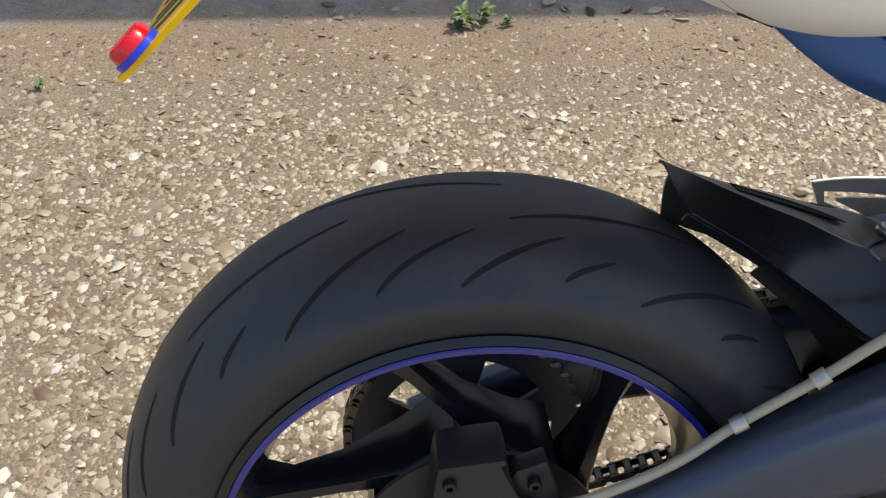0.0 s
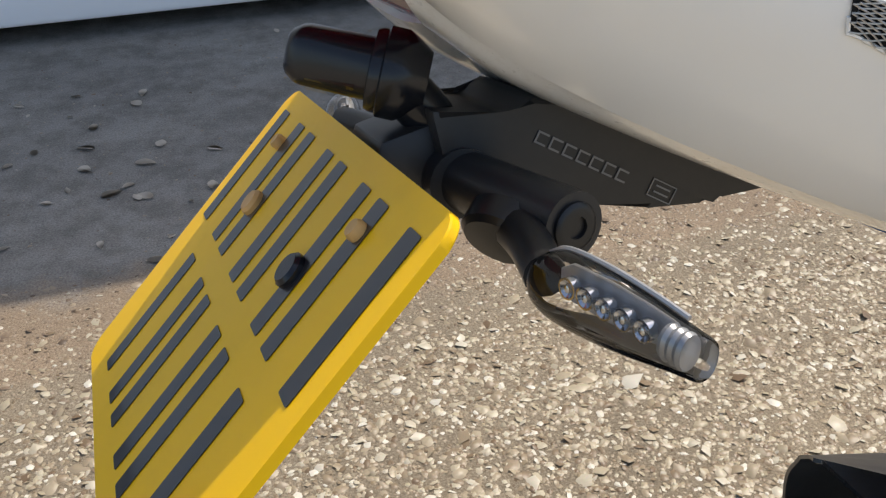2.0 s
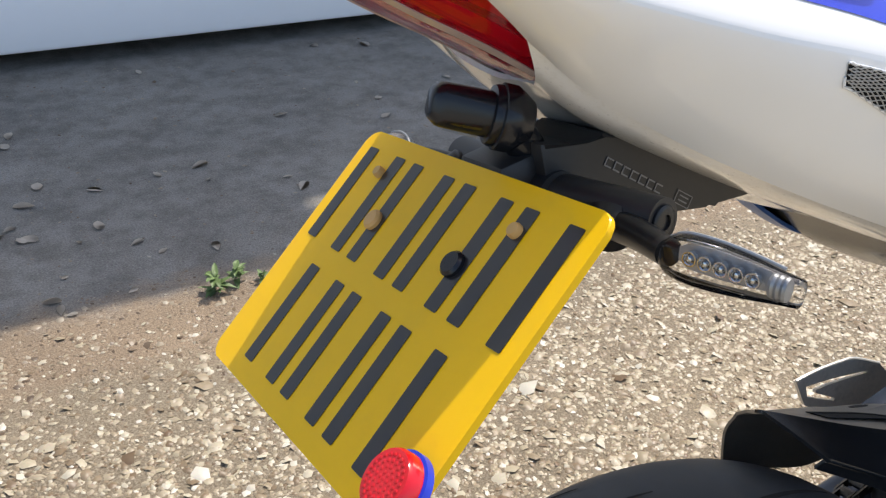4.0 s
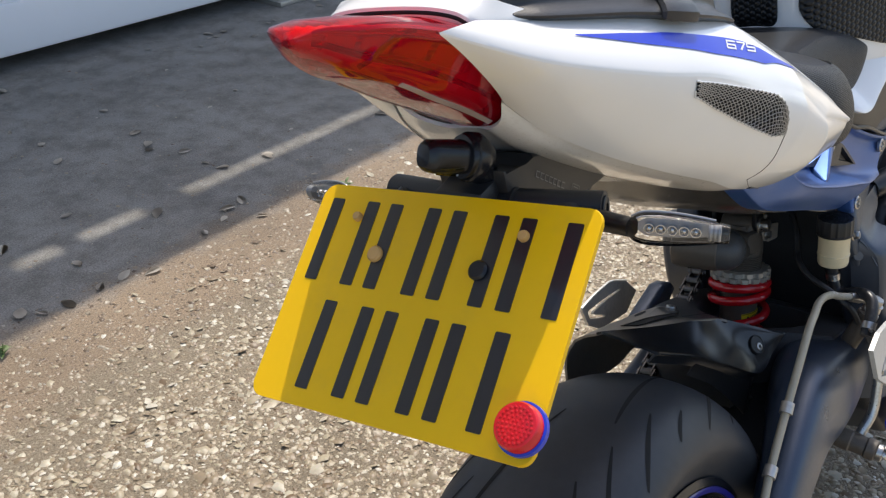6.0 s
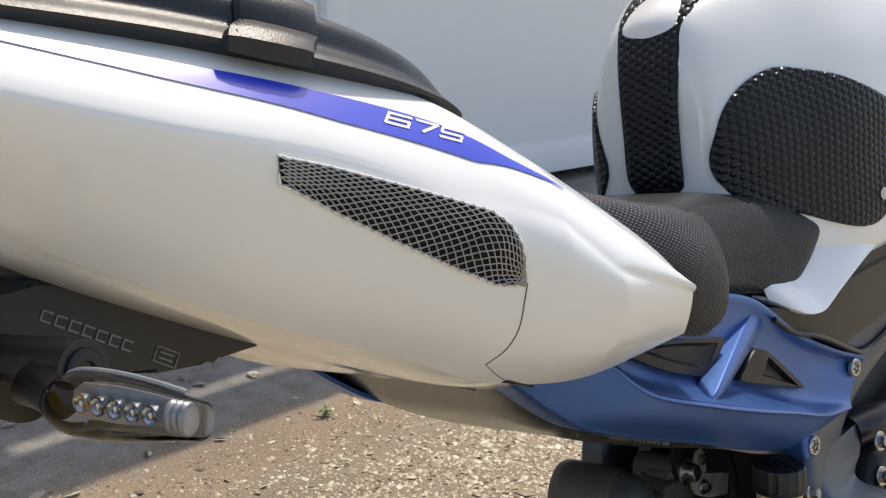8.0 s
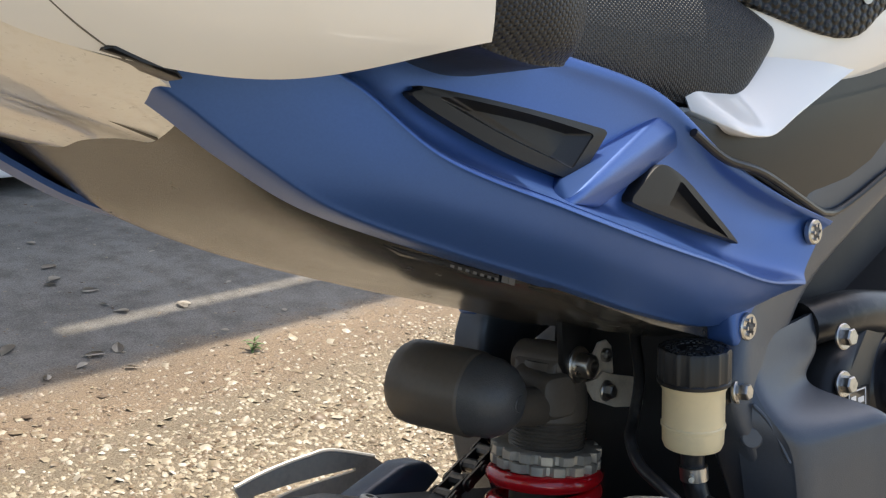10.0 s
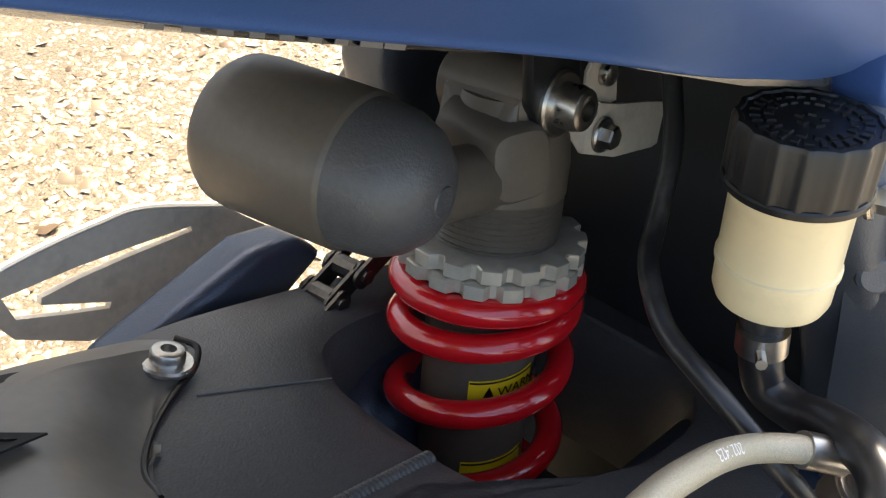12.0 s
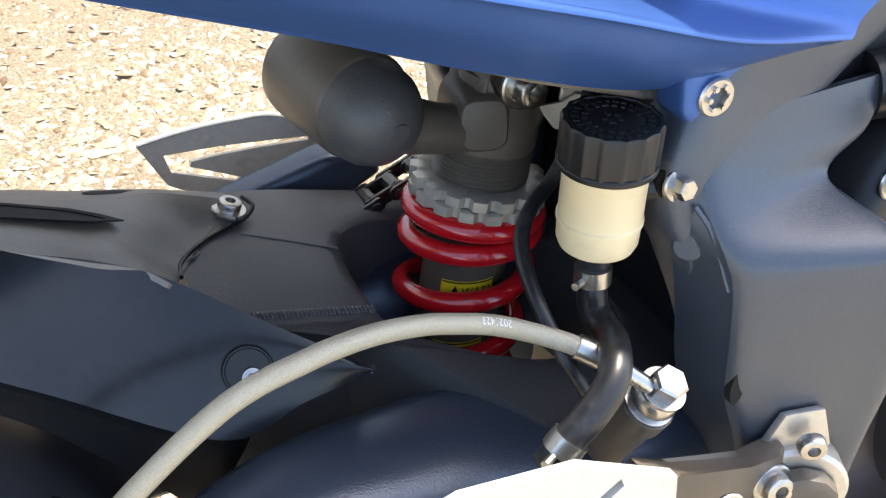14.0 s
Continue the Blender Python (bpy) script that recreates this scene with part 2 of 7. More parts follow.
def tube(bm, pts, radius, seg=14, n=60, closed=False):
    """A round tube along a smooth path; radius a number or a function of 0..1."""
    ps = spline(pts, n, closed)
    loops = []
    u = None
    for i, p in enumerate(ps):
        d = (ps[min(i + 1, n - 1)] - ps[max(i - 1, 0)]).normalized()
        if u is None:
            u = basis(d)[0]
        u = (u - d * u.dot(d)).normalized()
        v = d.cross(u)
        r = radius(i / (n - 1)) if callable(radius) else radius
        loops.append([p + (u * math.cos(2 * math.pi * a / seg) + v * math.sin(2 * math.pi * a / seg)) * r for a in range(seg)])
    rings(bm, loops, True)
    return bm


def prism(bm, outline, depth, to=None, bevel=0.0, seg=2):
    """An outline (flat 2D points) pushed to a depth. to: maps (a, b, h) to a place."""
    to = to or (lambda a, b, h: (a, h, b))
    lo = [bm.verts.new(to(a, b, 0)) for a, b in outline]
    hi = [bm.verts.new(to(a, b, depth)) for a, b in outline]
    k = len(outline)
    fs = [bm.faces.new(lo[::-1]), bm.faces.new(hi)]
    fs += [bm.faces.new((lo[i], lo[(i + 1) % k], hi[(i + 1) % k], hi[i])) for i in range(k)]
    if bevel:
        es = {e for f in fs for e in f.edges}
        bmesh.ops.bevel(bm, geom=list(es), offset=bevel, segments=seg, profile=0.6, affect="EDGES", clamp_overlap=True)
    return bm


def sheet(bm, rows, thick):
    """A curved sheet through a grid of points, with thickness, closed at the rim."""
    k, m = len(rows), len(rows[0])
    P = [[Vector(p) for p in r] for r in rows]
    low = []
    for i in range(k):
        line = []
        for j in range(m):
            a = P[min(i + 1, k - 1)][j] - P[max(i - 1, 0)][j]
            b = P[i][min(j + 1, m - 1)] - P[i][max(j - 1, 0)]
            nrm = a.cross(b)
            line.append(P[i][j] - (nrm.normalized() if nrm.length > 1e-12 else Vector((0, 0, 1))) * thick)
        low.append(line)
    A = [[bm.verts.new(p) for p in r] for r in P]
    B = [[bm.verts.new(p) for p in r] for r in low]
    for i in range(k - 1):
        for j in range(m - 1):
            bm.faces.new((A[i][j], A[i][j + 1], A[i + 1][j + 1], A[i + 1][j]))
            bm.faces.new((B[i][j], B[i + 1][j], B[i + 1][j + 1], B[i][j + 1]))
    rim = [(i, 0) for i in range(k)] + [(k - 1, j) for j in range(1, m)] + [(i, m - 1) for i in range(k - 2, -1, -1)] + [(0, j) for j in range(m - 2, 0, -1)]
    for (i, j), (p, q) in zip(rim, rim[1:] + rim[:1]):
        bm.faces.new((A[i][j], A[p][q], B[p][q], B[i][j]))
    return bm


def surface(sections, nu, nv):
    """A dense grid through control sections, smooth both ways."""
    across = [spline(s, nv) for s in sections]
    return [list(r) for r in zip(*[spline([a[j] for a in across], nu) for j in range(nv)])]


def hex_bolt(parent, at, axis, r, h=0.006, name="bolt", mat=None, socket=True, flange=0.0):
    """A bolt head: an optional flange, a round head with a hexagon socket, or a hexagon head."""
    bm = bmesh.new()
    u, v, d = basis(axis)
    o = Vector(at)
    if flange:
        revolve(bm, o, d, [(0, flange), (0.0012, flange), (0.002, flange * 0.92)], 24)
        o = o + d * 0.002
    if socket:
        revolve(bm, o, d, [(0, r), (h * 0.6, r), (h * 0.9, r * 0.9), (h, r * 0.72), (h, r * 0.45), (h * 0.35, r * 0.43)], 24)
    else:
        loop = lambda hh, rr: [o + d * hh + (u * math.cos(math.pi / 3 * i) + v * math.sin(math.pi / 3 * i)) * rr for i in range(6)]
        rings(bm, [loop(0, r), loop(h * 0.85, r), loop(h, r * 0.86)])
    return part(name, bm, mat or STEEL, parent)


M2 = lambda ps, s=1: [(p[0], s * p[1], p[2]) for p in ps]
new_bm = bmesh.new

# ---- ground and wall ----
def ground_material():
    m = bpy.data.materials.new("weathered_concrete")
    m.use_nodes = True
    nt = m.node_tree
    n, l = nt.nodes, nt.links
    b = n["Principled BSDF"]
    co = n.new("ShaderNodeTexCoord")

    def noise_tex(scale, detail=6, rough=0.6):
        t = n.new("ShaderNodeTexNoise")
        t.inputs["Scale"].default_value, t.inputs["Detail"].default_value, t.inputs["Roughness"].default_value = scale, detail, rough
        l.new(co.outputs["Object"], t.inputs["Vector"])
        return t

    def ramp(src, stops):
        r = n.new("ShaderNodeValToRGB")
        while len(r.color_ramp.elements) < len(stops):
            r.color_ramp.elements.new(0.5)
        for e, (p, c) in zip(r.color_ramp.elements, stops):
            e.position, e.color = p, (*c, 1)
        l.new(src, r.inputs["Fac"])
        return r.outputs["Color"]

    def mixed(f, a, c):
        x = n.new("ShaderNodeMix")
        x.data_type = "RGBA"
        l.new(f, x.inputs["Factor"])
        l.new(a, x.inputs["A"])
        l.new(c, x.inputs["B"])
        return x.outputs["Result"]

    grit = noise_tex(220, 8, 0.7)
    patches = noise_tex(2.2, 6)
    pale = ramp(grit.outputs["Fac"], [(0.30, (0.12, 0.09, 0.06)), (0.5, (0.25, 0.20, 0.135)), (0.72, (0.40, 0.34, 0.25))])
    earth = ramp(grit.outputs["Fac"], [(0.3, (0.16, 0.11, 0.07)), (0.6, (0.34, 0.255, 0.17)), (0.8, (0.46, 0.37, 0.27))])
    tar = ramp(grit.outputs["Fac"], [(0.3, (0.14, 0.13, 0.115)), (0.55, (0.29, 0.275, 0.25)), (0.8, (0.46, 0.44, 0.40))])
    sep = n.new("ShaderNodeSeparateXYZ")
    l.new(co.outputs["Object"], sep.inputs["Vector"])
    wob = n.new("ShaderNodeMath")
    wob.operation = "MULTIPLY_ADD"
    edge = noise_tex(7, 8, 0.7)
    l.new(edge.outputs["Fac"], wob.inputs[0])
    wob.inputs[1].default_value = 0.30
    l.new(sep.outputs["Y"], wob.inputs[2])

    def step(a, c):
        r = n.new("ShaderNodeMapRange")
        r.inputs["From Min"].default_value, r.inputs["From Max"].default_value = a, c
        l.new(wob.outputs["Value"], r.inputs["Value"])
        return r.outputs["Result"]

    # unseen, out of the pebbled strip: the same gravel's mean colour, to bounce more light
    beyond = n.new("ShaderNodeMapRange")
    beyond.inputs["From Min"].default_value, beyond.inputs["From Max"].default_value = -0.22, -0.40
    l.new(sep.outputs["Y"], beyond.inputs["Value"])
    pale = mixed(beyond.outputs["Result"], pale, ramp(grit.outputs["Fac"], [(0.30, (0.30, 0.25, 0.17)), (0.5, (0.42, 0.355, 0.25)), (0.72, (0.54, 0.47, 0.36))]))
    blot = noise_tex(9, 9, 0.75)
    tar = mixed(ramp(blot.outputs["Fac"], [(0.42, (0, 0, 0)), (0.62, (0.75, 0.75, 0.75))]), tar, ramp(grit.outputs["Fac"], [(0.3, (0.06, 0.055, 0.046)), (0.6, (0.16, 0.145, 0.125)), (0.8, (0.32, 0.30, 0.25))]))
    c1 = mixed(step(1.36, 1.44), pale, earth)
    c2 = mixed(step(1.58, 1.70), c1, tar)
    dark = n.new("ShaderNodeMapRange")
    dark.inputs["From Min"].default_value, dark.inputs["From Max"].default_value = 0.35, 0.7
    dark.inputs["To Min"].default_value, dark.inputs["To Max"].default_value = 0.85, 1.12
    l.new(patches.outputs["Fac"], dark.inputs["Value"])
    mul = n.new("ShaderNodeVectorMath")
    mul.operation = "SCALE"
    l.new(c2, mul.inputs[0])
    l.new(dark.outputs["Result"], mul.inputs["Scale"])
    l.new(mul.outputs["Vector"], b.inputs["Base Color"])
    b.inputs["Roughness"].default_value = 0.75
    bp = n.new("ShaderNodeBump")
    bp.inputs["Strength"].default_value, bp.inputs["Distance"].default_value = 0.8, 0.006
    l.new(grit.outputs["Fac"], bp.inputs["Height"])
    l.new(bp.outputs["Normal"], b.inputs["Normal"])
    return m


def stone_material(soil=False):
    m = bpy.data.materials.new("soil_grit" if soil else "flint_gravel")
    m.use_nodes = True
    n, l = m.node_tree.nodes, m.node_tree.links
    b = n["Principled BSDF"]
    g = n.new("ShaderNodeNewGeometry")
    r = n.new("ShaderNodeValToRGB")
    stops = [(0.0, (0.17, 0.11, 0.06)), (0.2, (0.28, 0.21, 0.13)), (0.45, (0.37, 0.30, 0.20)), (0.7, (0.45, 0.38, 0.26)), (0.92, (0.56, 0.50, 0.38)), (1.0, (0.72, 0.68, 0.58))]
    if soil:
        stops = [(0.0, (0.10, 0.065, 0.04)), (0.3, (0.22, 0.155, 0.10)), (0.6, (0.31, 0.235, 0.16)), (0.8, (0.38, 0.31, 0.22)), (0.95, (0.40, 0.34, 0.25)), (1.0, (0.5, 0.45, 0.36))]
    while len(r.color_ramp.elements) < len(stops):
        r.color_ramp.elements.new(0.5)
    for e, (p, c) in zip(r.color_ramp.elements, stops):
        e.position, e.color = p, (*c, 1)
    l.new(g.outputs["Random Per Island"], r.inputs["Fac"])
    t = n.new("ShaderNodeTexNoise")
    t.inputs["Scale"].default_value = 300
    mx = n.new("ShaderNodeMix")
    mx.data_type, mx.blend_type = "RGBA", "MULTIPLY"
    mx.inputs["Factor"].default_value = 0.35
    l.new(r.outputs["Color"], mx.inputs["A"])
    l.new(t.outputs["Color"], mx.inputs["B"])
    l.new(mx.outputs["Result"], b.inputs["Base Color"])
    b.inputs["Roughness"].default_value = 0.45
    return m


bm = new_bm()
bmesh.ops.create_grid(bm, x_segments=40, y_segments=40, size=150)
ground = tagged(part("ground", bm, ground_material(), smooth=False), "weathered concrete ground with exposed pale flint gravel", "ground", kind="structure")


def gravel(count, x0, x1, y0, y1, size0=0.0037, soil=False, loose=False):
    """Flattened pebbles set into the concrete, as one mesh; or crumbs of soil and grit along the edge."""
    rng = np.random.default_rng(19 if loose else 11 if soil else 7)
    base = np.array([(1, 0, 0), (0.3, 0.9, 0), (-0.75, 0.6, 0), (-0.8, -0.55, 0), (0.35, -0.95, 0), (0.45, 0.1, 0.8), (-0.35, 0.25, 0.95), (-0.1, -0.5, 0.75)])
    tri = np.array([(0, 1, 5), (1, 2, 6), (1, 6, 5), (2, 3, 6), (3, 7, 6), (3, 4, 7), (4, 0, 5), (4, 5, 7), (5, 6, 7)])
    k = len(base)
    xy = np.c_[rng.uniform(x0, x1, count), rng.uniform(y0, y1, count)]
    keep = np.ones(count, bool) if loose else (np.abs(xy[:, 1] - 1.32) < 0.24 * rng.random(count) ** 0.7) if soil else (xy[:, 1] < 1.10 + 0.36 * rng.random(count) ** 3)
    keep &= (np.minimum(xy[:, 0] - x0, x1 - xy[:, 0]) > 0.5 * rng.random(count) ** 2) & (xy[:, 1] - y0 > 0.3 * rng.random(count) ** 2)
    xy = xy[keep]
    c = len(xy)
    size = size0 * np.exp(rng.normal(0.1, 0.42, c))
    turn = rng.uniform(0, 6.283, c)
    long = rng.uniform(0.55, 1.0, c)
    tall = rng.uniform(0.18, 0.42, c)
    jig = base[None] * (1 + rng.normal(0, 0.16, (c, k, 1)))
    px, py = jig[:, :, 0] * size[:, None] * 1.25, jig[:, :, 1] * (size * long)[:, None] * 1.25
    X = px * np.cos(turn)[:, None] - py * np.sin(turn)[:, None] + xy[:, :1]
    Y = px * np.sin(turn)[:, None] + py * np.cos(turn)[:, None] + xy[:, 1:]
    tx, ty = rng.normal(0, 0.22, (2, c))
    Z = jig[:, :, 2] * (size * tall)[:, None] + (X - xy[:, :1]) * tx[:, None] + (Y - xy[:, 1:]) * ty[:, None] - 0.0002
    verts = np.stack([X, Y, Z], -1).reshape(-1, 3)
    faces = (tri[None] + (np.arange(c) * k)[:, None, None]).reshape(-1, 3)
    me = bpy.data.meshes.new("gravel")
    me.vertices.add(len(verts))
    me.vertices.foreach_set("co", verts.ravel())
    me.loops.add(faces.size)
    me.loops.foreach_set("vertex_index", faces.ravel().astype(np.int32))
    me.polygons.add(len(faces))
    me.polygons.foreach_set("loop_start", np.arange(0, faces.size, 3, dtype=np.int32))
    me.update(calc_edges=True)
    me.materials.append(stone_material(soil))
    return tagged(new("loose_grit" if loose else "soil_crumbs" if soil else "gravel", me), "loose grit and crumbs scattered over the tarmac" if loose else "brown soil crumbs and grit along the edge" if soil else "pale flint pebbles bedded in the concrete", "soil" if soil else "gravel", kind="stuff")


gravel(160000, -1.5, 3.8, -0.3, 1.45)
gravel(30000, -1.6, 3.8, 1.05, 1.58, 0.0024, True)
gravel(6500, -1.6, 4.2, 1.45, 2.84, 0.0019, True, True)

# the white cabin wall behind, standing clear of the ground
WALL_Y = 2.86


def box(bm, x0, x1, y0, y1, z0, z1, bevel=0.0):
    prism(bm, [(x0, z0), (x1, z0), (x1, z1), (x0, z1)], y1 - y0, lambda a, b, h: (a, y0 + h, b), bevel)
    return bm


bm = box(new_bm(), -6.0, 2.60, WALL_Y, WALL_Y + 0.12, 0.06, 2.50, 0.008)
wall = tagged(part("wall_north", bm, WALLWHITE), "white painted metal cabin wall standing clear of the ground", "wall", kind="structure")
part("panel", box(new_bm(), 2.72, 9.0, WALL_Y, WALL_Y + 0.12, 0.06, 2.50, 0.008), WALLWHITE, wall)
part("skirt", box(new_bm(), -6.0, 2.58, WALL_Y - 0.012, WALL_Y - 0.002, 0.07, 0.24, 0.005), WALLWHITE, wall)
part("skirt", box(new_bm(), 2.74, 9.0, WALL_Y - 0.012, WALL_Y - 0.002, 0.07, 0.24, 0.005), WALLWHITE, wall)
# unseen floor and back board, added to keep the gap below the wall dark
part("light_block_floor", box(new_bm(), -6.0, 9.0, WALL_Y + 0.13, WALL_Y + 2.6, 0.065, 0.13), JOINT, wall)
part("light_block_back", box(new_bm(), -6.0, 9.0, WALL_Y + 2.6, WALL_Y + 2.7, 0.0, 2.5), WALLWHITE, wall)
# added flat roof over the strip along the wall, with a narrow gap behind its edge board
part("upper_wall", box(new_bm(), -6.0, 9.0, WALL_Y + 0.002, WALL_Y + 0.10, 2.50, 3.0), WALLWHITE, wall)
# unseen roof, added to cast the strip's shadow and its streak of light
roof = tagged(part("roof", box(new_bm(), -6.0, 9.0, 2.435, WALL_Y + 2.0, 3.0, 3.012), WALLWHITE), "unseen white sheet roof, added to shade the strip by the cabin wall", "roof", kind="structure")
part("shadow_board", box(new_bm(), -6.0, 9.0, 2.17, 2.385, 3.0, 3.012), WALLWHITE, roof)
# closed lengths of the gap, placed to break the light streak into pieces
for x0, x1 in ((-6.0, 2.06), (2.18, 2.24), (2.43, 2.57), (3.95, 4.05), (4.6, 4.66)):
    part("streak_break", box(new_bm(), x0, x1, 2.384, 2.436, 3.001, 3.011), WALLWHITE, roof)
part("post", box(new_bm(), 2.60, 2.72, WALL_Y - 0.05, WALL_Y + 0.10, 0.05, 3.10, 0.006), WALLWHITE, wall)
part("post_foot", box(new_bm(), 2.57, 2.75, WALL_Y - 0.10, WALL_Y + 0.10, 0.0, 0.02, 0.004), ALLOY, wall)
bm = box(new_bm(), 2.46, 2.60, WALL_Y - 0.05, WALL_Y - 0.01, 0.10, 0.19, 0.006)
revolve(bm, (2.44, WALL_Y - 0.06, 0.145), (1, 0, 0), [(0, 0.012), (0.18, 0.012)], 12)
part("bolt_bracket", bm, WALLWHITE, wall)
part("window_frame", box(new_bm(), 0.4, 2.05, WALL_Y - 0.03, WALL_Y - 0.002, 0.62, 0.70, 0.006), WALLWHITE, wall)

# ---- the motorcycle: its own axes are x ahead, y left, z up; it leans on its side stand ----
LEANED = 12.468
bike = new("motorcycle")
bike.matrix_world = pose(0, 0, 0, -LEANED)
tagged(bike, "white and blue sports motorcycle, yellow number plate, leaning on its stand", "motorcycle")


def P(name, bm, mat, parent=None, label="", smooth=True):
    return part(name, bm, mat, parent or bike, label, smooth)


# -- rear wheel
AX = Vector((0.126, 0.0005, 0.318))


def wheel():
    bm = new_bm()
    prof = [(-0.062, 0.212), (-0.070, 0.222), (-0.082, 0.240), (-0.091, 0.258), (-0.0925, 0.268), (-0.088, 0.279), (-0.078, 0.291), (-0.060, 0.303), (-0.035, 0.3115), (0, 0.315)]
    prof = [(h * 0.965, r * 1.012) for h, r in prof + [(-h, r) for h, r in prof[-2::-1]]]
    ps = spline([(h, r, 0) for h, r in prof], 44)
    loops = [[AX + Vector((p.y * math.cos(a), p.x, p.y * math.sin(a))) for a in np.linspace(0, 2 * math.pi, 160, endpoint=False)] for p in ps]
    rings(bm, loops, caps=False)
    tyre = P("tyre", bm, RUBBER, None, "worn black sport tyre with curved grooves")
    # grooves as black skins that paint their shade: long ones along the crown, slanting ones across each shoulder
    outer = sorted((p.x, p.y) for p in ps if p.y > 0.267)
    tyre_radius = lambda y: float(np.interp(y, [p[0] for p in outer], [p[1] for p in outer]))

    def groove_skin(a0, pts, w):
        """pts: (across, degrees on); w: half its width in metres."""
        bm = new_bm()
        vs = []
        path = spline([(y, radians(a0 + a) * 0.3, 0) for y, a in pts], 18)
        for i, p in enumerate(path):
            d = (path[min(i + 1, 17)] - path[max(i - 1, 0)]).normalized()
            f = (math.sin(math.pi * (0.04 + 0.92 * i / 17)) ** 0.5) * w
            row = []
            for o in (-1.0, -0.5, 0.0, 0.5, 1.0):
                y, a = p.x - d.y * f * o, (p.y + d.x * f * o) / 0.3
                r = tyre_radius(y) + 0.00035
                row.append(bm.verts.new(AX + Vector((r * math.cos(a), y, r * math.sin(a)))))
            vs.append(row)
        for u, v in zip(vs, vs[1:]):
            for j in range(4):
                bm.faces.new((u[j], u[j + 1], v[j + 1], v[j]))
        return bm

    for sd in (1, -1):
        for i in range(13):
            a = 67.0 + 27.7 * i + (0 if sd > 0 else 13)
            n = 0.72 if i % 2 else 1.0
            P("groove_skin", groove_skin(a, [(-0.0835 * sd, 0), (-(0.0835 - 0.014 * n) * sd, -6.5 * n), (-(0.0835 - 0.028 * n) * sd, -13 * n), (-(0.0835 - 0.044 * n) * sd, -21 * n)], 0.0021), GROOVE, tyre)
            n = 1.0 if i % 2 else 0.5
            P("groove_skin", groove_skin(a + 12.4, [(-0.0805 * sd, 0), (-(0.0805 - 0.013 * n) * sd, -5 * n), (-(0.0805 - 0.033 * n) * sd, -15 * n)], 0.0019), GROOVE, tyre)
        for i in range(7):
            P("groove_skin", groove_skin(87.0 + 51.4 * i + (0 if sd > 0 else 29), [(-0.037 * sd, 0), (-0.029 * sd, -8), (-0.021 * sd, -17), (-0.010 * sd, -29)], 0.0022), GROOVE, tyre)
    # rim
    bm = new_bm()
    prof = [(-0.080, 0.221), (-0.083, 0.214), (-0.079, 0.207), (-0.06, 0.199), (-0.02, 0.185), (0.02, 0.185), (0.06, 0.199), (0.079, 0.207), (0.083, 0.214), (0.080, 0.221), (0.06, 0.214), (0.0, 0.20), (-0.06, 0.214)]
    loops = [[AX + Vector((r * math.cos(a), h, r * math.sin(a))) for a in np.linspace(0, 2 * math.pi, 128, endpoint=False)] for h, r in [(h * 0.955, r * 1.06) for h, r in prof + prof[:1]]]
    rings(bm, loops, caps=False)
    rim = P("rim", bm, GLOSSBLACK, None, "gloss black cast rim with a blue edge stripe")
    for sd in (-1, 1):
        bm = new_bm()
        loops = [[AX + Vector((r * math.cos(a), h * sd, r * math.sin(a))) for a in np.linspace(0, 2 * math.pi, 128, endpoint=False)] for h, r in [(0.0765, 0.2200), (0.0805, 0.2205), (0.0812, 0.2250), (0.0800, 0.2262)]]
        rings(bm, loops, caps=False)
        P("rim_stripe", bm, RIMBLUE, rim)
    # hub and six spokes
    bm = new_bm()
    revolve(bm, AX + Vector((0, -0.06, 0)), (0, 1, 0), [(0, 0.03), (0.005, 0.042), (0.03, 0.055), (0.045, 0.078), (0.09, 0.080), (0.115, 0.050), (0.12, 0.03)], 40)
    P("hub", bm, GLOSSBLACK, rim)
    for i in range(6):
        a = radians(53 + 60 * i)
        r0 = Vector((math.cos(a), 0, math.sin(a)))
        t0 = Vector((-math.sin(a), 0, math.cos(a)))
        bm = new_bm()
        loops = []
        for d, w, y0, y1 in ((0.030, 0.020, -0.05, 0.045), (0.07, 0.014, -0.048, 0.02), (0.12, 0.010, -0.040, 0.0), (0.16, 0.011, -0.035, -0.005), (0.192, 0.018, -0.035, 0.01)):
            sec = [(-w, y1), (-w, y0 + 0.008), (-w * 0.5, y0), (w * 0.5, y0), (w, y0 + 0.008), (w, y1)]
            loops.append([AX + r0 * d * 1.05 + t0 * (u - 0.085 * (1 - d / 0.19)) + Vector((0, v, 0)) for u, v in sec])
        rings(bm, loops)
        P("spoke", bm, GLOSSBLACK, rim)
    # brake disc
    bm = new_bm()
    loops = [[AX + Vector((r * math.cos(a), h, r * math.sin(a))) for a in np.linspace(0, 2 * math.pi, 64, endpoint=False)] for h, r in [(-0.066, 0.11), (-0.071, 0.11), (-0.071, 0.075), (-0.066, 0.075), (-0.066, 0.11)]]
    rings(bm, loops, caps=False)
    P("brake_disc", bm, MATT, rim)
    # sprocket with teeth
    bm = new_bm()
    k = 47
    oo, ii = [], []
    for i in range(k * 4):
        a = 2 * math.pi * i / (k * 4)
        r = 0.122 if i % 4 in (0, 1) else 0.1155
        oo.append((r * math.cos(a), r * math.sin(a)))
        ii.append((0.090 * math.cos(a), 0.090 * math.sin(a)))
    loops = [[AX + Vector((x, y, z)) for x, z in lp] for y, lp in ((0.082, oo), (0.088, oo), (0.088, ii), (0.082, ii), (0.082, oo))]
    rings(bm, loops, caps=False)
    sprocket = P("sprocket", bm, CAST, None, "dark steel rear sprocket")
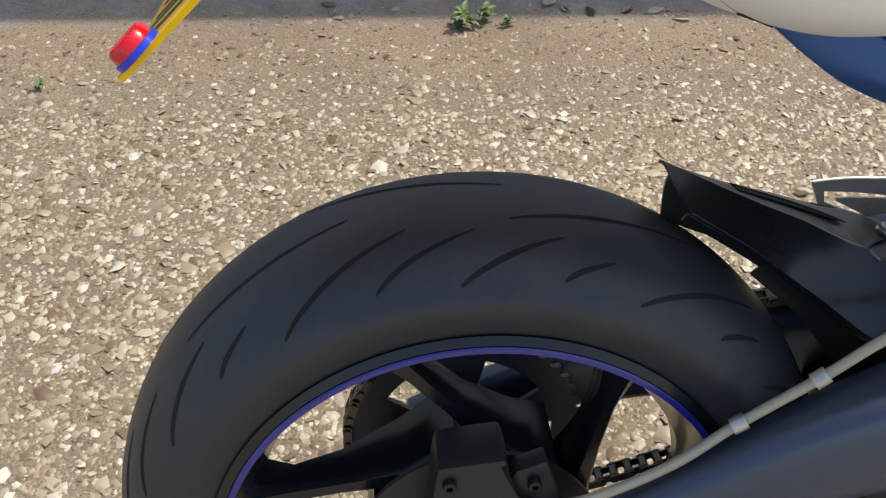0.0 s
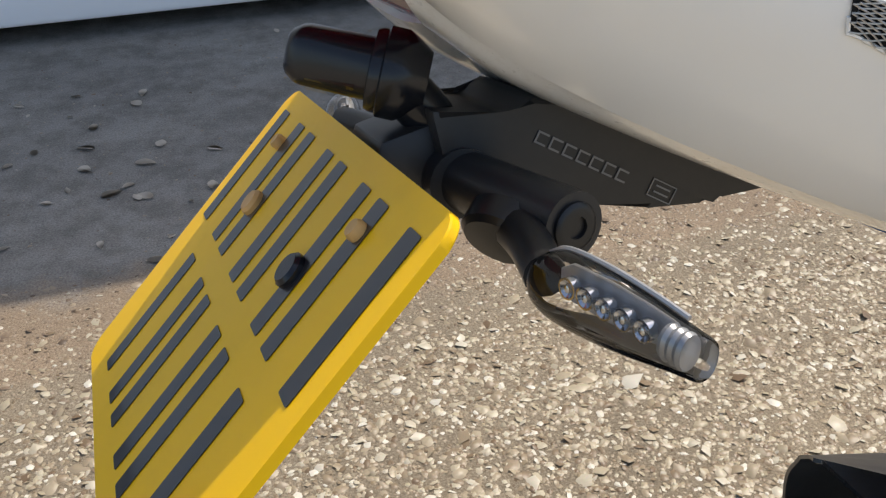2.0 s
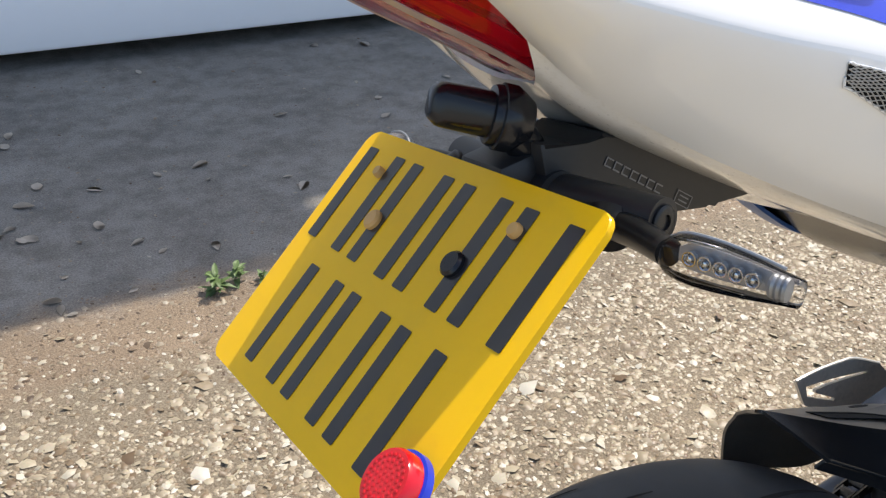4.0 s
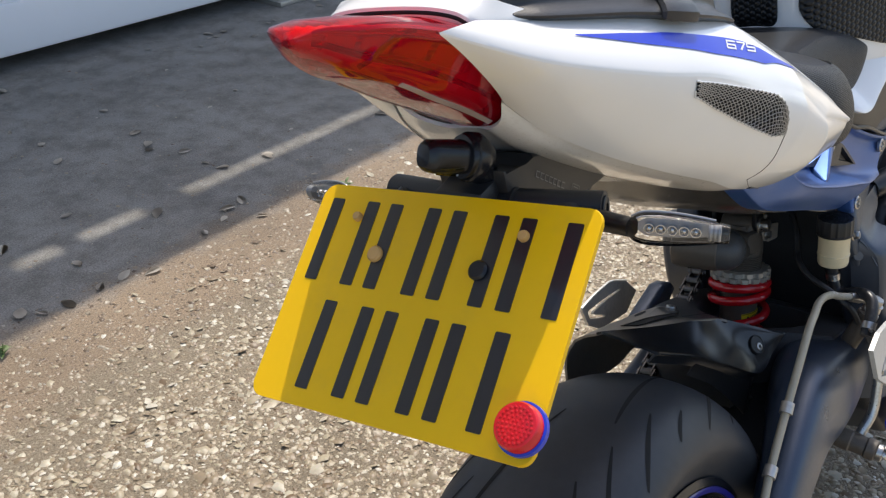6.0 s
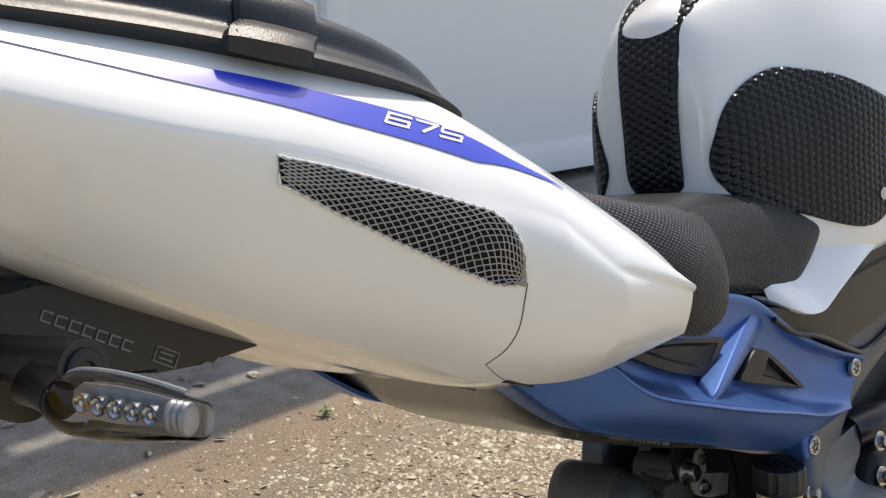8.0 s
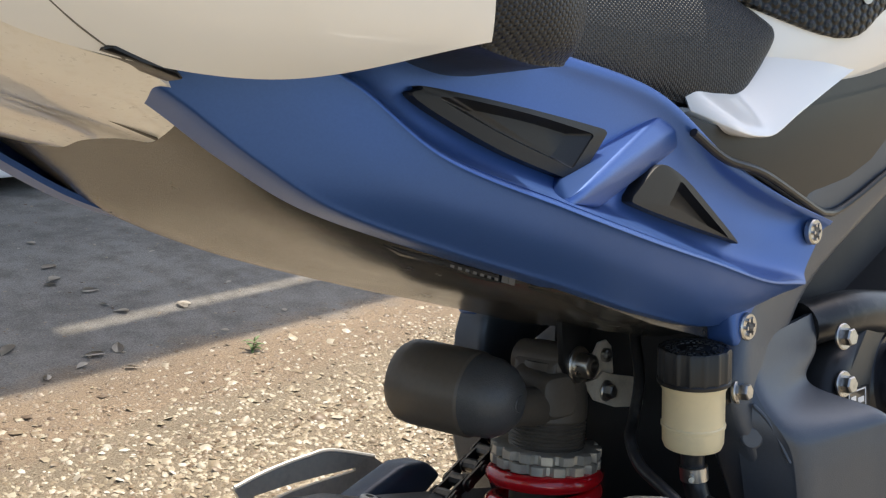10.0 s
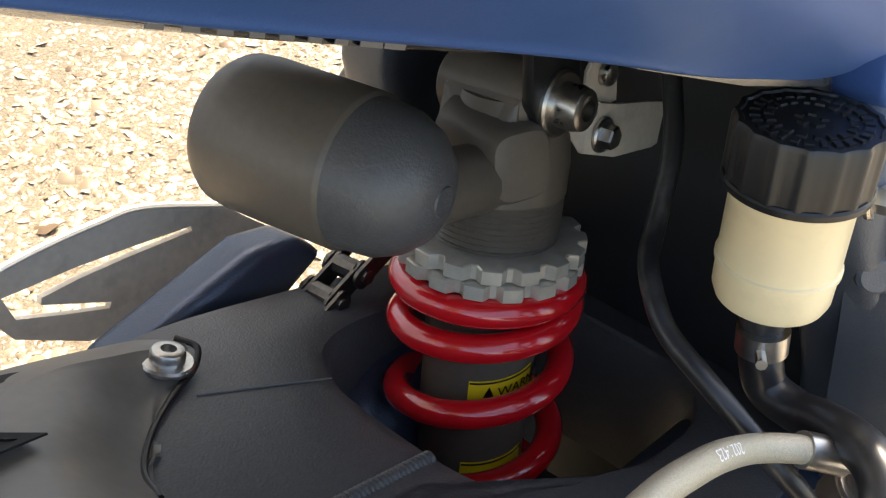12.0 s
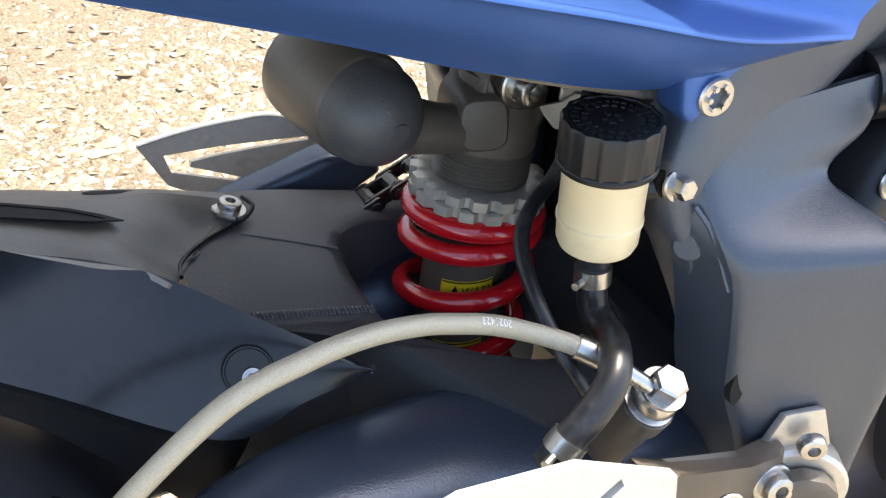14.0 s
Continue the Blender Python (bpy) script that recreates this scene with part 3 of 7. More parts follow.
    for i in range(5):
        a = radians(20 + 72 * i)
        r0, t0 = Vector((math.cos(a), 0, math.sin(a))), Vector((-math.sin(a), 0, math.cos(a)))
        loops = [[AX + r0 * d + t0 * w * q + Vector((0, y, 0)) for q, y in ((-1, 0.081), (1, 0.081), (1, 0.087), (-1, 0.087))] for d, w in ((0.03, 0.03), (0.06, 0.014), (0.094, 0.024))]
        bm = new_bm()
        rings(bm, loops)
        P("sprocket_arm", bm, CAST, sprocket)
    return tyre


wheel()

# brake caliper and its bracket
bm = new_bm()
prism(bm, [(0.085, 0.445), (0.140, 0.452), (0.150, 0.40), (0.175, 0.36), (0.11, 0.33), (0.075, 0.36)], 0.05, lambda a, b, h: (a, -0.105 + h, b), 0.006)
cal = P("brake_caliper", bm, MATT, None, "black rear brake caliper on its bracket")
bm = new_bm()
revolve(bm, (0.155, -0.11, 0.385), (0, 1, 0), [(0, 0.015), (0.004, 0.019), (0.05, 0.019)], 24)
P("piston_housing", bm, MATT, cal)
bm = new_bm()
prism(bm, [(0.15, 0.43), (0.175, 0.44), (0.195, 0.38), (0.20, 0.31), (0.12, 0.29), (0.10, 0.33)], 0.02, lambda a, b, h: (a, -0.095 + h, b), 0.004)
P("bracket", bm, MATT, cal)
for p in ((0.095, -0.106, 0.43), (0.165, -0.098, 0.42), (0.11, -0.106, 0.36), (0.185, -0.098, 0.35)):
    hex_bolt(cal, p, (0, -1, 0), 0.006, 0.006, mat=BLACK)

# -- chain
def chain():
    pts = []
    R = 0.1185
    for a in np.linspace(radians(85), radians(290), 26):
        pts.append((AX.x + R * math.cos(a), AX.z + R * math.sin(a)))
    top = [(x, float(np.interp(x, [0.14, 0.30, 0.432, 0.52, 0.60, 0.70], [0.4365, 0.4545, 0.473, 0.497, 0.528, 0.566]))) for x in np.linspace(AX.x + 0.0262, 0.70, 36)]
    low = [(AX.x + R * math.cos(radians(290)) + s, AX.z + R * math.sin(radians(290)) + 0.35 * s) for s in np.linspace(0.015, 0.52, 34)]
    path = top[::-1] + pts + low
    ch = None
    for i, ((x0, z0), (x1, z1)) in enumerate(zip(path, path[1:])):
        d = Vector((x1 - x0, 0, z1 - z0))
        L = d.length
        d.normalize()
        nrm = Vector((-d.z, 0, d.x))
        bm = new_bm()
        wide = 0.0095 if i % 2 else 0.0065
        for sd in (-1, 1):
            y0 = 0.085 + sd * wide
            loop = []
            for k in range(16):
                a = 2 * math.pi * k / 16
                cx = (L / 2 if math.cos(a) > 0 else -L / 2)
                w = 0.0062 * (1 - 0.3 * (1 - abs(math.cos(a))))
                loop.append((cx + 0.0062 * math.cos(a), w * math.sin(a)))
            prism(bm, loop, 0.0018, lambda a, b, h, y0=y0, o=Vector((x0, 0, z0)) + d * L / 2, d=d, nrm=nrm: o + d * a + nrm * b + Vector((0, y0 + h - 0.0009, 0)))
        revolve(bm, (x0, 0.085 - 0.0125, z0), (0, 1, 0), [(0, 0.0032), (0.025, 0.0032)], 10)
        revolve(bm, (x0, 0.085 - 0.006, z0), (0, 1, 0), [(0, 0.0051), (0.012, 0.0051)], 10)
        if ch is None:
            ch = P("drive_chain", bm, CHAIN, None, "greasy dark steel drive chain")
        else:
            P("link", bm, CHAIN, ch)


CHAIN = material("chain_steel", (0.12, 0.11, 0.10), 0.35, metal=0.9, var=0.4, scale=500)
chain()

# -- swingarm: two arms joined by a cross member with an opening for the shock
def member_top(x, y):
    return 0.548 - 0.295 * (x - 0.502) + 0.126 * (y - 0.064)


def swingarm():
    secs = [
        (0.68, -0.080, 0.045, 0.425, 0.050), (0.60, -0.085, 0.048, 0.440, 0.056), (0.53, -0.092, 0.045, 0.455, 0.060), (0.45, -0.102, 0.036, 0.470, 0.056),
        (0.36, -0.112, 0.026, 0.445, 0.048), (0.28, -0.116, 0.020, 0.405, 0.041), (0.20, -0.116, 0.018, 0.362, 0.036), (0.13, -0.116, 0.018, 0.325, 0.034), (0.07, -0.116, 0.016, 0.300, 0.030)]
    top = None
    for sd in (1, -1):
        bm = new_bm()
        loops = []
        for x, y, hw, zc, hz in secs:
            # the left arm runs lower, under the chain
            zc -= 0 if sd > 0 else float(np.interp(x, [0.13, 0.20, 0.28, 0.36, 0.45, 0.53, 0.60], [0, 0.010, 0.035, 0.055, 0.060, 0.035, 0]))
            ring = []
            for k in range(28):
                a = 2 * math.pi * k / 28
                c, s = math.cos(a), math.sin(a)
                ring.append((x, sd * y + hw * math.copysign(abs(c) ** 0.7, c), zc + hz * math.copysign(abs(s) ** 0.7, s)))
            loops.append(ring)
        dense = [list(r) for r in zip(*[spline([lp[k] for lp in loops], 40) for k in range(28)])]
        rings(bm, dense)
        if top is None:
            top = P("swingarm", bm, DARKBLUE, None, "dark satin cast aluminium swingarm")
        else:
            P("arm", bm, DARKBLUE, top)
    bm = new_bm()
    loops = []
    for f in (0, 0.04, 0.3, 0.6, 0.9, 0.97, 1.0):
        loop = []
        for k in range(64):
            a = 2 * math.pi * k / 64
            c, s = math.cos(a), math.sin(a)
            ox, oy = 0.5895 + 0.1295 * math.copysign(abs(c) ** 0.45, c), -0.004 + 0.100 * math.copysign(abs(s) ** 0.45, s)
            ix, iy = 0.620 + 0.071 * math.copysign(abs(c) ** 0.62, c), 0.003 + 0.062 * math.copysign(abs(s) ** 0.62, s)
            oy = max(oy, -0.020 - max(0.0, ox - 0.530) * 1.6)
            x, y = ox * (1 - f) + ix * f, oy * (1 - f) + iy * f
            loop.append((x, y, member_top(x, y) - {0: 0.012, 0.97: 0.0015, 1.0: 0.006}.get(f, 0.0)))
        loops.append(loop)
    loops.append([(x, y, z - 0.075) for x, y, z in loops[-1]])
    loops.append([(x, y, z - 0.08) for x, y, z in loops[0]])
    rings(bm, loops + loops[:1], caps=False)
    P("cross_member", bm, CAST, top, "textured cast cross member with an opening for the shock")
    # weld bead: one rippled strip
    bm = new_bm()
    tube(bm, [(x, -0.0140, member_top(x, -0.0140) - 0.0018) for x in np.linspace(0.4845, 0.5460, 6)], lambda f: 0.0027 + 0.0007 * abs(math.sin(30 * math.pi * f)), 12, 181)
    P("weld_bead", bm, CAST, top)
    # seam line
    bm = new_bm()
    tube(bm, [(x, y, member_top(x, y) + 0.0002) for x, y in ((0.5023, 0.0513), (0.520, 0.0460), (0.5490, 0.0367))], 0.0005, 6, 12)
    P("casting_seam", bm, CAST, top)


swingarm()

# -- hugger over the tyre
# stations from its rear edge forward: left edge, crest, two places across the sunk face, and the ridge or the tongue's edge
HUG = [((0.303, 0.090, 0.608), (0.296, 0.072, 0.621), (0.288, 0.058, 0.629), (0.283, 0.050, 0.634), (0.2807, 0.0437, 0.6383)),
       ((0.345, 0.096, 0.594), (0.346, 0.068, 0.605), (0.346, 0.046, 0.6115), (0.345, 0.030, 0.6145), (0.345, 0.016, 0.617)),
       ((0.400, 0.097, 0.579), (0.400, 0.068, 0.588), (0.398, 0.045, 0.5945), (0.395, 0.018, 0.5990), (0.392, -0.004, 0.6035)),
       ((0.430, 0.095, 0.571), (0.430, 0.066, 0.580), (0.428, 0.042, 0.585), (0.424, 0.012, 0.587), (0.420, -0.012, 0.5935)),
       ((0.447, 0.093, 0.568), (0.447, 0.066, 0.5765), (0.445, 0.040, 0.5790), (0.440, 0.016, 0.5795), (0.4407, -0.0165, 0.585)),
       ((0.465, 0.091, 0.564), (0.467, 0.068, 0.5725), (0.462, 0.048, 0.5690), (0.458, 0.020, 0.5610), (0.452, -0.022, 0.577)),
       ((0.485, 0.088, 0.559), (0.487, 0.070, 0.5640), (0.480, 0.052, 0.5555), (0.468, 0.028, 0.5545), (0.461, 0.012, 0.556)),
       ((0.503, 0.083, 0.555), (0.500, 0.073, 0.5570), (0.496, 0.062, 0.5525), (0.486, 0.050, 0.5515), (0.478, 0.040, 0.5525)),
       ((0.514, 0.074, 0.552), (0.513, 0.070, 0.552), (0.511, 0.066, 0.5505), (0.505, 0.061, 0.5495), (0.496, 0.055, 0.5495))]
HRIDGE = [(0.2807, 0.0437, 0.6383), (0.345, 0.016, 0.617), (0.392, -0.004, 0.6035), (0.4407, -0.0165, 0.585), (0.480, -0.040, 0.561), (0.5215, -0.065, 0.5345)]
HLOW = [(0.291, -0.014, 0.618), (0.345, -0.030, 0.589), (0.391, -0.042, 0.559), (0.4535, -0.0585, 0.5177), (0.490, -0.062, 0.526), (0.5225, -0.066, 0.5335)]


def hugger():
    # upper panel, its front scooped out and ending in a tongue under the bolt
    secs = []
    for k, pts in enumerate(HUG):
        a, b, c, d, e = (Vector(p) for p in pts)
        skirt = ((0.002, 0.016, -0.058), (0.002, 0.012, -0.062), (0, 0.008, -0.064), (0, 0.006, -0.056), (0, 0.004, -0.048), (0, 0, -0.040), (0, 0, -0.025), (0, 0, -0.014), (0, 0, -0.012))[k]
        secs.append([a + Vector(skirt), a + Vector(skirt) * 0.45 + Vector((0, 0.006, 0.002)), a + Vector((0, 0.002, -0.004)), a.lerp(b, 0.10), b.lerp(a, 0.10), b.lerp(c, 0.12), c, d, d.lerp(e, 0.85), e])
    grid = surface(secs, 90, 60)
    bm = new_bm()
    sheet(bm, grid, -0.0025)
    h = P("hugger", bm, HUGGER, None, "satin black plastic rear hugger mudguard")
    # flat side panel below the ridge, with a pointed front and a narrow turned-in foot
    R, W = spline(HRIDGE, 48), spline(HLOW, 48)
    rows = []
    for r, w in zip(R, W):
        n = Vector((-0.19, -0.86, 0.48))
        rows.append([r + Vector((-0.002, 0.005, -0.0012)), r] + [r.lerp(w, f) + n * 0.002 * math.sin(math.pi * f) for f in (0.03, 0.15, 0.35, 0.6, 0.85, 0.97)] + [w, w + Vector((-0.002, 0.006, -0.003)), w + Vector((-0.004, 0.011, -0.010))])
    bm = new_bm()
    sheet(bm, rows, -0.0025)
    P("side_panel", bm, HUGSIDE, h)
    # inner guard that hangs from the panel's foot
    secs = []
    for (x, y, z), d in zip([(0.355, -0.033, 0.583), (0.395, -0.043, 0.557), (0.415, -0.048, 0.543), (0.440, -0.055, 0.527), (0.4535, -0.0585, 0.5177), (0.475, -0.058, 0.520)], (0.012, 0.018, 0.026, 0.040, 0.045, 0.02)):
        secs.append([(x - 0.002, y + 0.008, z - 0.006), (x - 0.006, y + 0.012, z - d * 0.5 - 0.006), (x - 0.010, y + 0.014, z - d - 0.006)])
    bm = new_bm()
    sheet(bm, surface(secs, 24, 8), -0.002)
    P("inner_guard", bm, BLACK, h)
    # long slot and oval drain hole in the upper face, their shade painted as black patches
    top_z = lambda x, y: float(np.interp(x, [0.30, 0.346, 0.398, 0.428, 0.445], [0.6275, 0.6121, 0.5954, 0.5852, 0.5792])) - 0.20 * (y - 0.042)
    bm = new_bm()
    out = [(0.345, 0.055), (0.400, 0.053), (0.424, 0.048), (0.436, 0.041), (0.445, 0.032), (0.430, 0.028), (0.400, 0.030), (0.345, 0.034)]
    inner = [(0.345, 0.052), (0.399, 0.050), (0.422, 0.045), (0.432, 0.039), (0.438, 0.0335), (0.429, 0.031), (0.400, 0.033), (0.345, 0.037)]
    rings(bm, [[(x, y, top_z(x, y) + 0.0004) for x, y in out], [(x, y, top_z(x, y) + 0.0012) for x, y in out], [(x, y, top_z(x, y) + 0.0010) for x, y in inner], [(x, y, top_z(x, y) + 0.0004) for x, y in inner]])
    P("slot_shade", bm, GROOVE, h)
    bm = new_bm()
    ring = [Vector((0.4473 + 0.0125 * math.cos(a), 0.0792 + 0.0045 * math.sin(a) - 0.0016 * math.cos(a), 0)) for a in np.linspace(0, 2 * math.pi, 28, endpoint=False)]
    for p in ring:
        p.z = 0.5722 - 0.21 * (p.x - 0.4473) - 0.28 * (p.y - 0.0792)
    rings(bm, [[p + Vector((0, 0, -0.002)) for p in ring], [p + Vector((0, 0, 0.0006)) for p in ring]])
    P("drain_shade", bm, GROOVE, h)
    # thin raised lip along the tongue's edge
    bm = new_bm()
    tube(bm, [(0.4615, 0.012, 0.5570), (0.4655, 0.026, 0.5555), (0.478, 0.0405, 0.5535), (0.4950, 0.0535, 0.5505), (0.508, 0.0600, 0.5495), (0.5155, 0.0675, 0.5510), (0.5125, 0.0755, 0.5535)], 0.0012, 8, 50)
    P("lip", bm, BLACK, h)
    hex_bolt(h, (0.502, 0.0665, 0.5525), (0.28, -0.12, 0.95), 0.0062, 0.0045, flange=0.0098)
    # recessed fixing in the side panel
    n = Vector((-0.195, -0.857, 0.477)).normalized()
    o = Vector((0.4705, -0.0485, 0.5425)) + n * 0.0018
    bm = new_bm()
    revolve(bm, o, n, [(-0.004, 0.0112), (0.0004, 0.0112), (0.0012, 0.0106), (0.0012, 0.0100), (0.0005, 0.0094), (0.0003, 0.004)], 36)
    P("fixing_cup", bm, BLACK, h)
    hex_bolt(h, o - n * 0.001 + Vector((0.001, -0.0015, -0.003)), n, 0.0048, 0.003)


hugger()

# -- shock absorber
S0, S1 = Vector((0.605, 0.027, 0.40)), Vector((0.634, 0.022, 0.600))
SD = (S1 - S0).normalized()
at = lambda z: S0 + SD * ((z - S0.z) / SD.z)
ANOD = material("anodised_grey", (0.52, 0.48, 0.41), 0.32, metal=0.45, var=0.2, scale=200, stain=0.3, stain_scale=60)


def shock_absorber():
    bm = new_bm()
    revolve(bm, at(0.40), SD, [(0, 0.0235), (0.15, 0.0235)], 36)
    shock = P("shock_absorber", bm, SATINBLACK, None, "rear shock absorber with a red coil spring and grey preload ring")
    bm = new_bm()
    prof = []
    for i in range(9):
        prof += [(0.0024 * i, 0.0262), (0.0024 * i + 0.0012, 0.0250)]
    revolve(bm, at(0.560), SD, prof + [(0.0225, 0.0265), (0.034, 0.0265), (0.044, 0.0250), (0.052, 0.021), (0.060, 0.018)], 44)
    P("threaded_body", bm, SATINBLACK, shock)
    u, v, d = basis(SD)
    for z0, tw in ((0.5495, 0.0), (0.5565, 0.16)):
        bm = new_bm()
        oo = []
        for i in range(16 * 6):
            a = 2 * math.pi * i / 96 + tw
            r = 0.0375 if i % 6 in (0, 1, 2, 3) else 0.0342
            oo.append((r * math.cos(a), r * math.sin(a)))
        loops = [[at(z0) + d * h + u * x * f + v * y * f for x, y in oo] for h, f in ((0, 0.72), (0, 0.98), (0.0006, 1), (0.0058, 1), (0.0063, 0.98), (0.0063, 0.72))]
        rings(bm, loops)
        P("preload_ring", bm, ANOD, shock)
    bm = new_bm()
    pts = []
    turns = np.linspace(0, 4.75, 190)
    # the first turn lies under the ring, then the pitch opens
    drop = np.interp(turns, [0, 0.25, 0.5, 0.75, 1.0, 1.25, 1.75, 2.25, 2.75, 4.75], [0.5440, 0.5435, 0.543, 0.541, 0.537, 0.531, 0.520, 0.503, 0.484, 0.412])
    for f, z in zip(turns, drop):
        a = -2 * math.pi * f
        pts.append(at(z) + Vector((math.cos(a), math.sin(a), -0.14 * math.cos(a))) * 0.0342)
    tube(bm, pts, 0.0060, 16, 320)
    P("spring", bm, RED, shock, "glossy red coil spring")
    # warning label round the body, with bars for its writing
    def wrap(z0, z1, a0, a1, lift, mat, name, parent, label=""):
        bm = new_bm()
        rows = [[at(z) + (Vector((math.cos(a), math.sin(a), 0))) * (0.0237 + lift) for a in np.linspace(a0, a1, 20)] for z in np.linspace(z0, z1, 3)]
        sheet(bm, rows, 0.0002)
        return P(name, bm, mat, parent, label)
    A = radians(244)
    for z0, z1 in ((0.487, 0.5085), (0.452, 0.468)):
        lb = wrap(z0, z1, A - 0.62, A + 0.62, 0.0003, LABEL, "warning_label", shock, "yellow warning label with black writing")
        wrap(z1 - 0.0012, z1 - 0.0004, A - 0.60, A + 0.60, 0.0007, INK, "border", lb)
        for k, (b0, b1) in enumerate(((-0.5, 0.45), (-0.5, 0.3))[:1 if z0 > 0.47 else 2]):
            wrap(z0 + 0.002 + 0.004 * k, z0 + 0.0034 + 0.004 * k, A + b0, A + b1, 0.0007, INK, "print_bar", lb)
    cur = bpy.data.curves.new("warning_text", "FONT")
    cur.body, cur.size, cur.extrude = "WARNING", 0.0062, 0.0001
    tx = new("warning_text", cur)
    me = bpy.data.meshes.new_from_object(tx)
    bpy.data.objects.remove(tx)
    for vert in me.vertices:
        a = A - 0.12 + vert.co.x / 0.0241
        p = at(0.5005 + vert.co.y) + Vector((math.cos(a), math.sin(a), 0)) * (0.0245 + vert.co.z)
        vert.co = p
    me.materials.append(INK)
    ob = new("lettering", me)
    ob.parent = shock
    cur = bpy.data.curves.new("unit_text", "FONT")
    cur.body, cur.size = "* THIS UNIT CONTAINS", 0.0036
    tx = new("unit_text", cur)
    me = bpy.data.meshes.new_from_object(tx)
    bpy.data.objects.remove(tx)
    for vert in me.vertices:
        a = A - 0.56 + vert.co.x / 0.0241
        vert.co = at(0.4945 + vert.co.y) + Vector((math.cos(a), math.sin(a), 0)) * 0.0246
    me.materials.append(INK)
    ob = new("lettering", me)
    ob.parent = shock
    bm = new_bm()
    a = A - 0.27
    q = lambda da, z: at(z) + Vector((math.cos(a + da), math.sin(a + da), 0)) * 0.0245
    bm.faces.new([bm.verts.new(q(*p)) for p in ((-0.10, 0.5005), (0.10, 0.5005), (0.0, 0.5060))])
    P("warning_sign", bm, INK, shock)
    # top eye between its lugs, pivot bolt
    bm = new_bm()
    revolve(bm, (0.636, 0.004, 0.618), (0, 1, 0), [(0, 0.012), (0.002, 0.014), (0.04, 0.014), (0.042, 0.012)], 28)
    P("top_eye", bm, SATINBLACK, shock)
    bm = new_bm()
    prism(bm, [(0.622, 0.66), (0.622, 0.622), (0.630, 0.606), (0.644, 0.606), (0.652, 0.622), (0.652, 0.66)], 0.005, lambda x, z, h: (x, 0.0 + h, z), 0.0012)
    P("lug", bm, BLACK, shock)
    hex_bolt(shock, (0.638, 0.0, 0.6185), (0, -1, 0), 0.0085, 0.0105, "pivot_bolt", flange=0.0125)
    # gas reservoir
    bm = new_bm()
    A0, A1 = Vector((0.568, -0.005, 0.611)), Vector((0.547, 0.137, 0.6235))
    revolve(bm, A0, A1 - A0, [(0.0285, 0.0255), (0.0300, 0.0262), (0.0307, 0.0270), (0.0317, 0.0274), (0.074, 0.0277), (0.081, 0.0270), (0.085, 0.0245), (0.0868, 0.019)], 56)
    bottle = P("gas_reservoir", bm, SATINBLACK, shock, "matt black gas reservoir bottle")
    bm = new_bm()
    revolve(bm, A0, A1 - A0, [(-0.0005, 0.0045), (-0.0005, 0.005), (0.0002, 0.0053), (0.001, 0.010), (0.004, 0.0157), (0.010, 0.0214), (0.018, 0.0249), (0.030, 0.0261)], 56)
    P("end_cap", bm, CAST, bottle, "dark rounded end cap")
    bm = new_bm()
    tube(bm, [(0.575, 0.020, 0.606), (0.592, 0.016, 0.600), (0.612, 0.016, 0.595), (0.632, 0.020, 0.594)], lambda f: 0.017 - 0.004 * math.sin(math.pi * f), 20, 16)
    P("reservoir_neck", bm, SATINBLACK, shock)
    bm = new_bm()
    bu, bv, bd0 = basis((-0.42, -1, 0.12))
    bo = Vector((0.624, 0.017, 0.5995))
    blk = lambda h, r, p=0.55: [bo + bd0 * h + bu * r * math.copysign(abs(math.cos(a)) ** p, math.cos(a)) + bv * r * 1.12 * math.copysign(abs(math.sin(a)) ** p, math.sin(a)) for a in np.linspace(0, 2 * math.pi, 36, endpoint=False)]
    rings(bm, [blk(-0.012, 0.0205, 0.8), blk(0.004, 0.0160), blk(0.010, 0.0138), blk(0.016, 0.0128), blk(0.0185, 0.0112), blk(0.0192, 0.0080)])
    P("boss", bm, SATINBLACK, shock)
    bm = new_bm()
    prism(bm, [(0.616, 0.590), (0.612, 0.606), (0.622, 0.622), (0.630, 0.632), (0.644, 0.632), (0.652, 0.622), (0.660, 0.606), (0.658, 0.588)], 0.034, lambda x, z, h: (x, 0.006 + h, z), 0.006, 3)
    P("shock_head", bm, SATINBLACK, shock)
    # zinc bracket plate under the subframe with an upright ear and two bolts
    bm = new_bm()
    prism(bm, [(0.652, 0.602), (0.668, 0.600), (0.676, 0.604), (0.690, 0.598), (0.716, 0.590), (0.745, 0.580), (0.740, 0.566), (0.722, 0.566), (0.690, 0.574), (0.664, 0.586)], 0.002, lambda x, z, h: (x, 0.006 + h, z), 0.0005, 1)
    prism(bm, [(0.668, 0.600), (0.670, 0.618), (0.676, 0.624), (0.686, 0.624), (0.692, 0.618), (0.693, 0.598)], 0.002, lambda x, z, h: (x, 0.0085 + h, z), 0.0005, 1)
    bp = P("bracket_plate", bm, DUSTY, None, "dusty zinc plated bracket plate")
    hex_bolt(bp, (0.6775, 0.0055, 0.5895), (0, -1, 0), 0.0050, 0.005, socket=False, flange=0.0075)
    hex_bolt(bp, (0.6815, 0.0080, 0.6140), (0, -1, 0), 0.0050, 0.004, flange=0.0)
    # plain block under the seat, its black standing in for the bay's shade
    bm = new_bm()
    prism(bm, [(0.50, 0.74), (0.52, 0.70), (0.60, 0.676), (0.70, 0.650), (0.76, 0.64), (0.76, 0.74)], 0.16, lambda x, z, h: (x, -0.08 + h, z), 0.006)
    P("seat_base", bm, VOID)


shock_absorber()

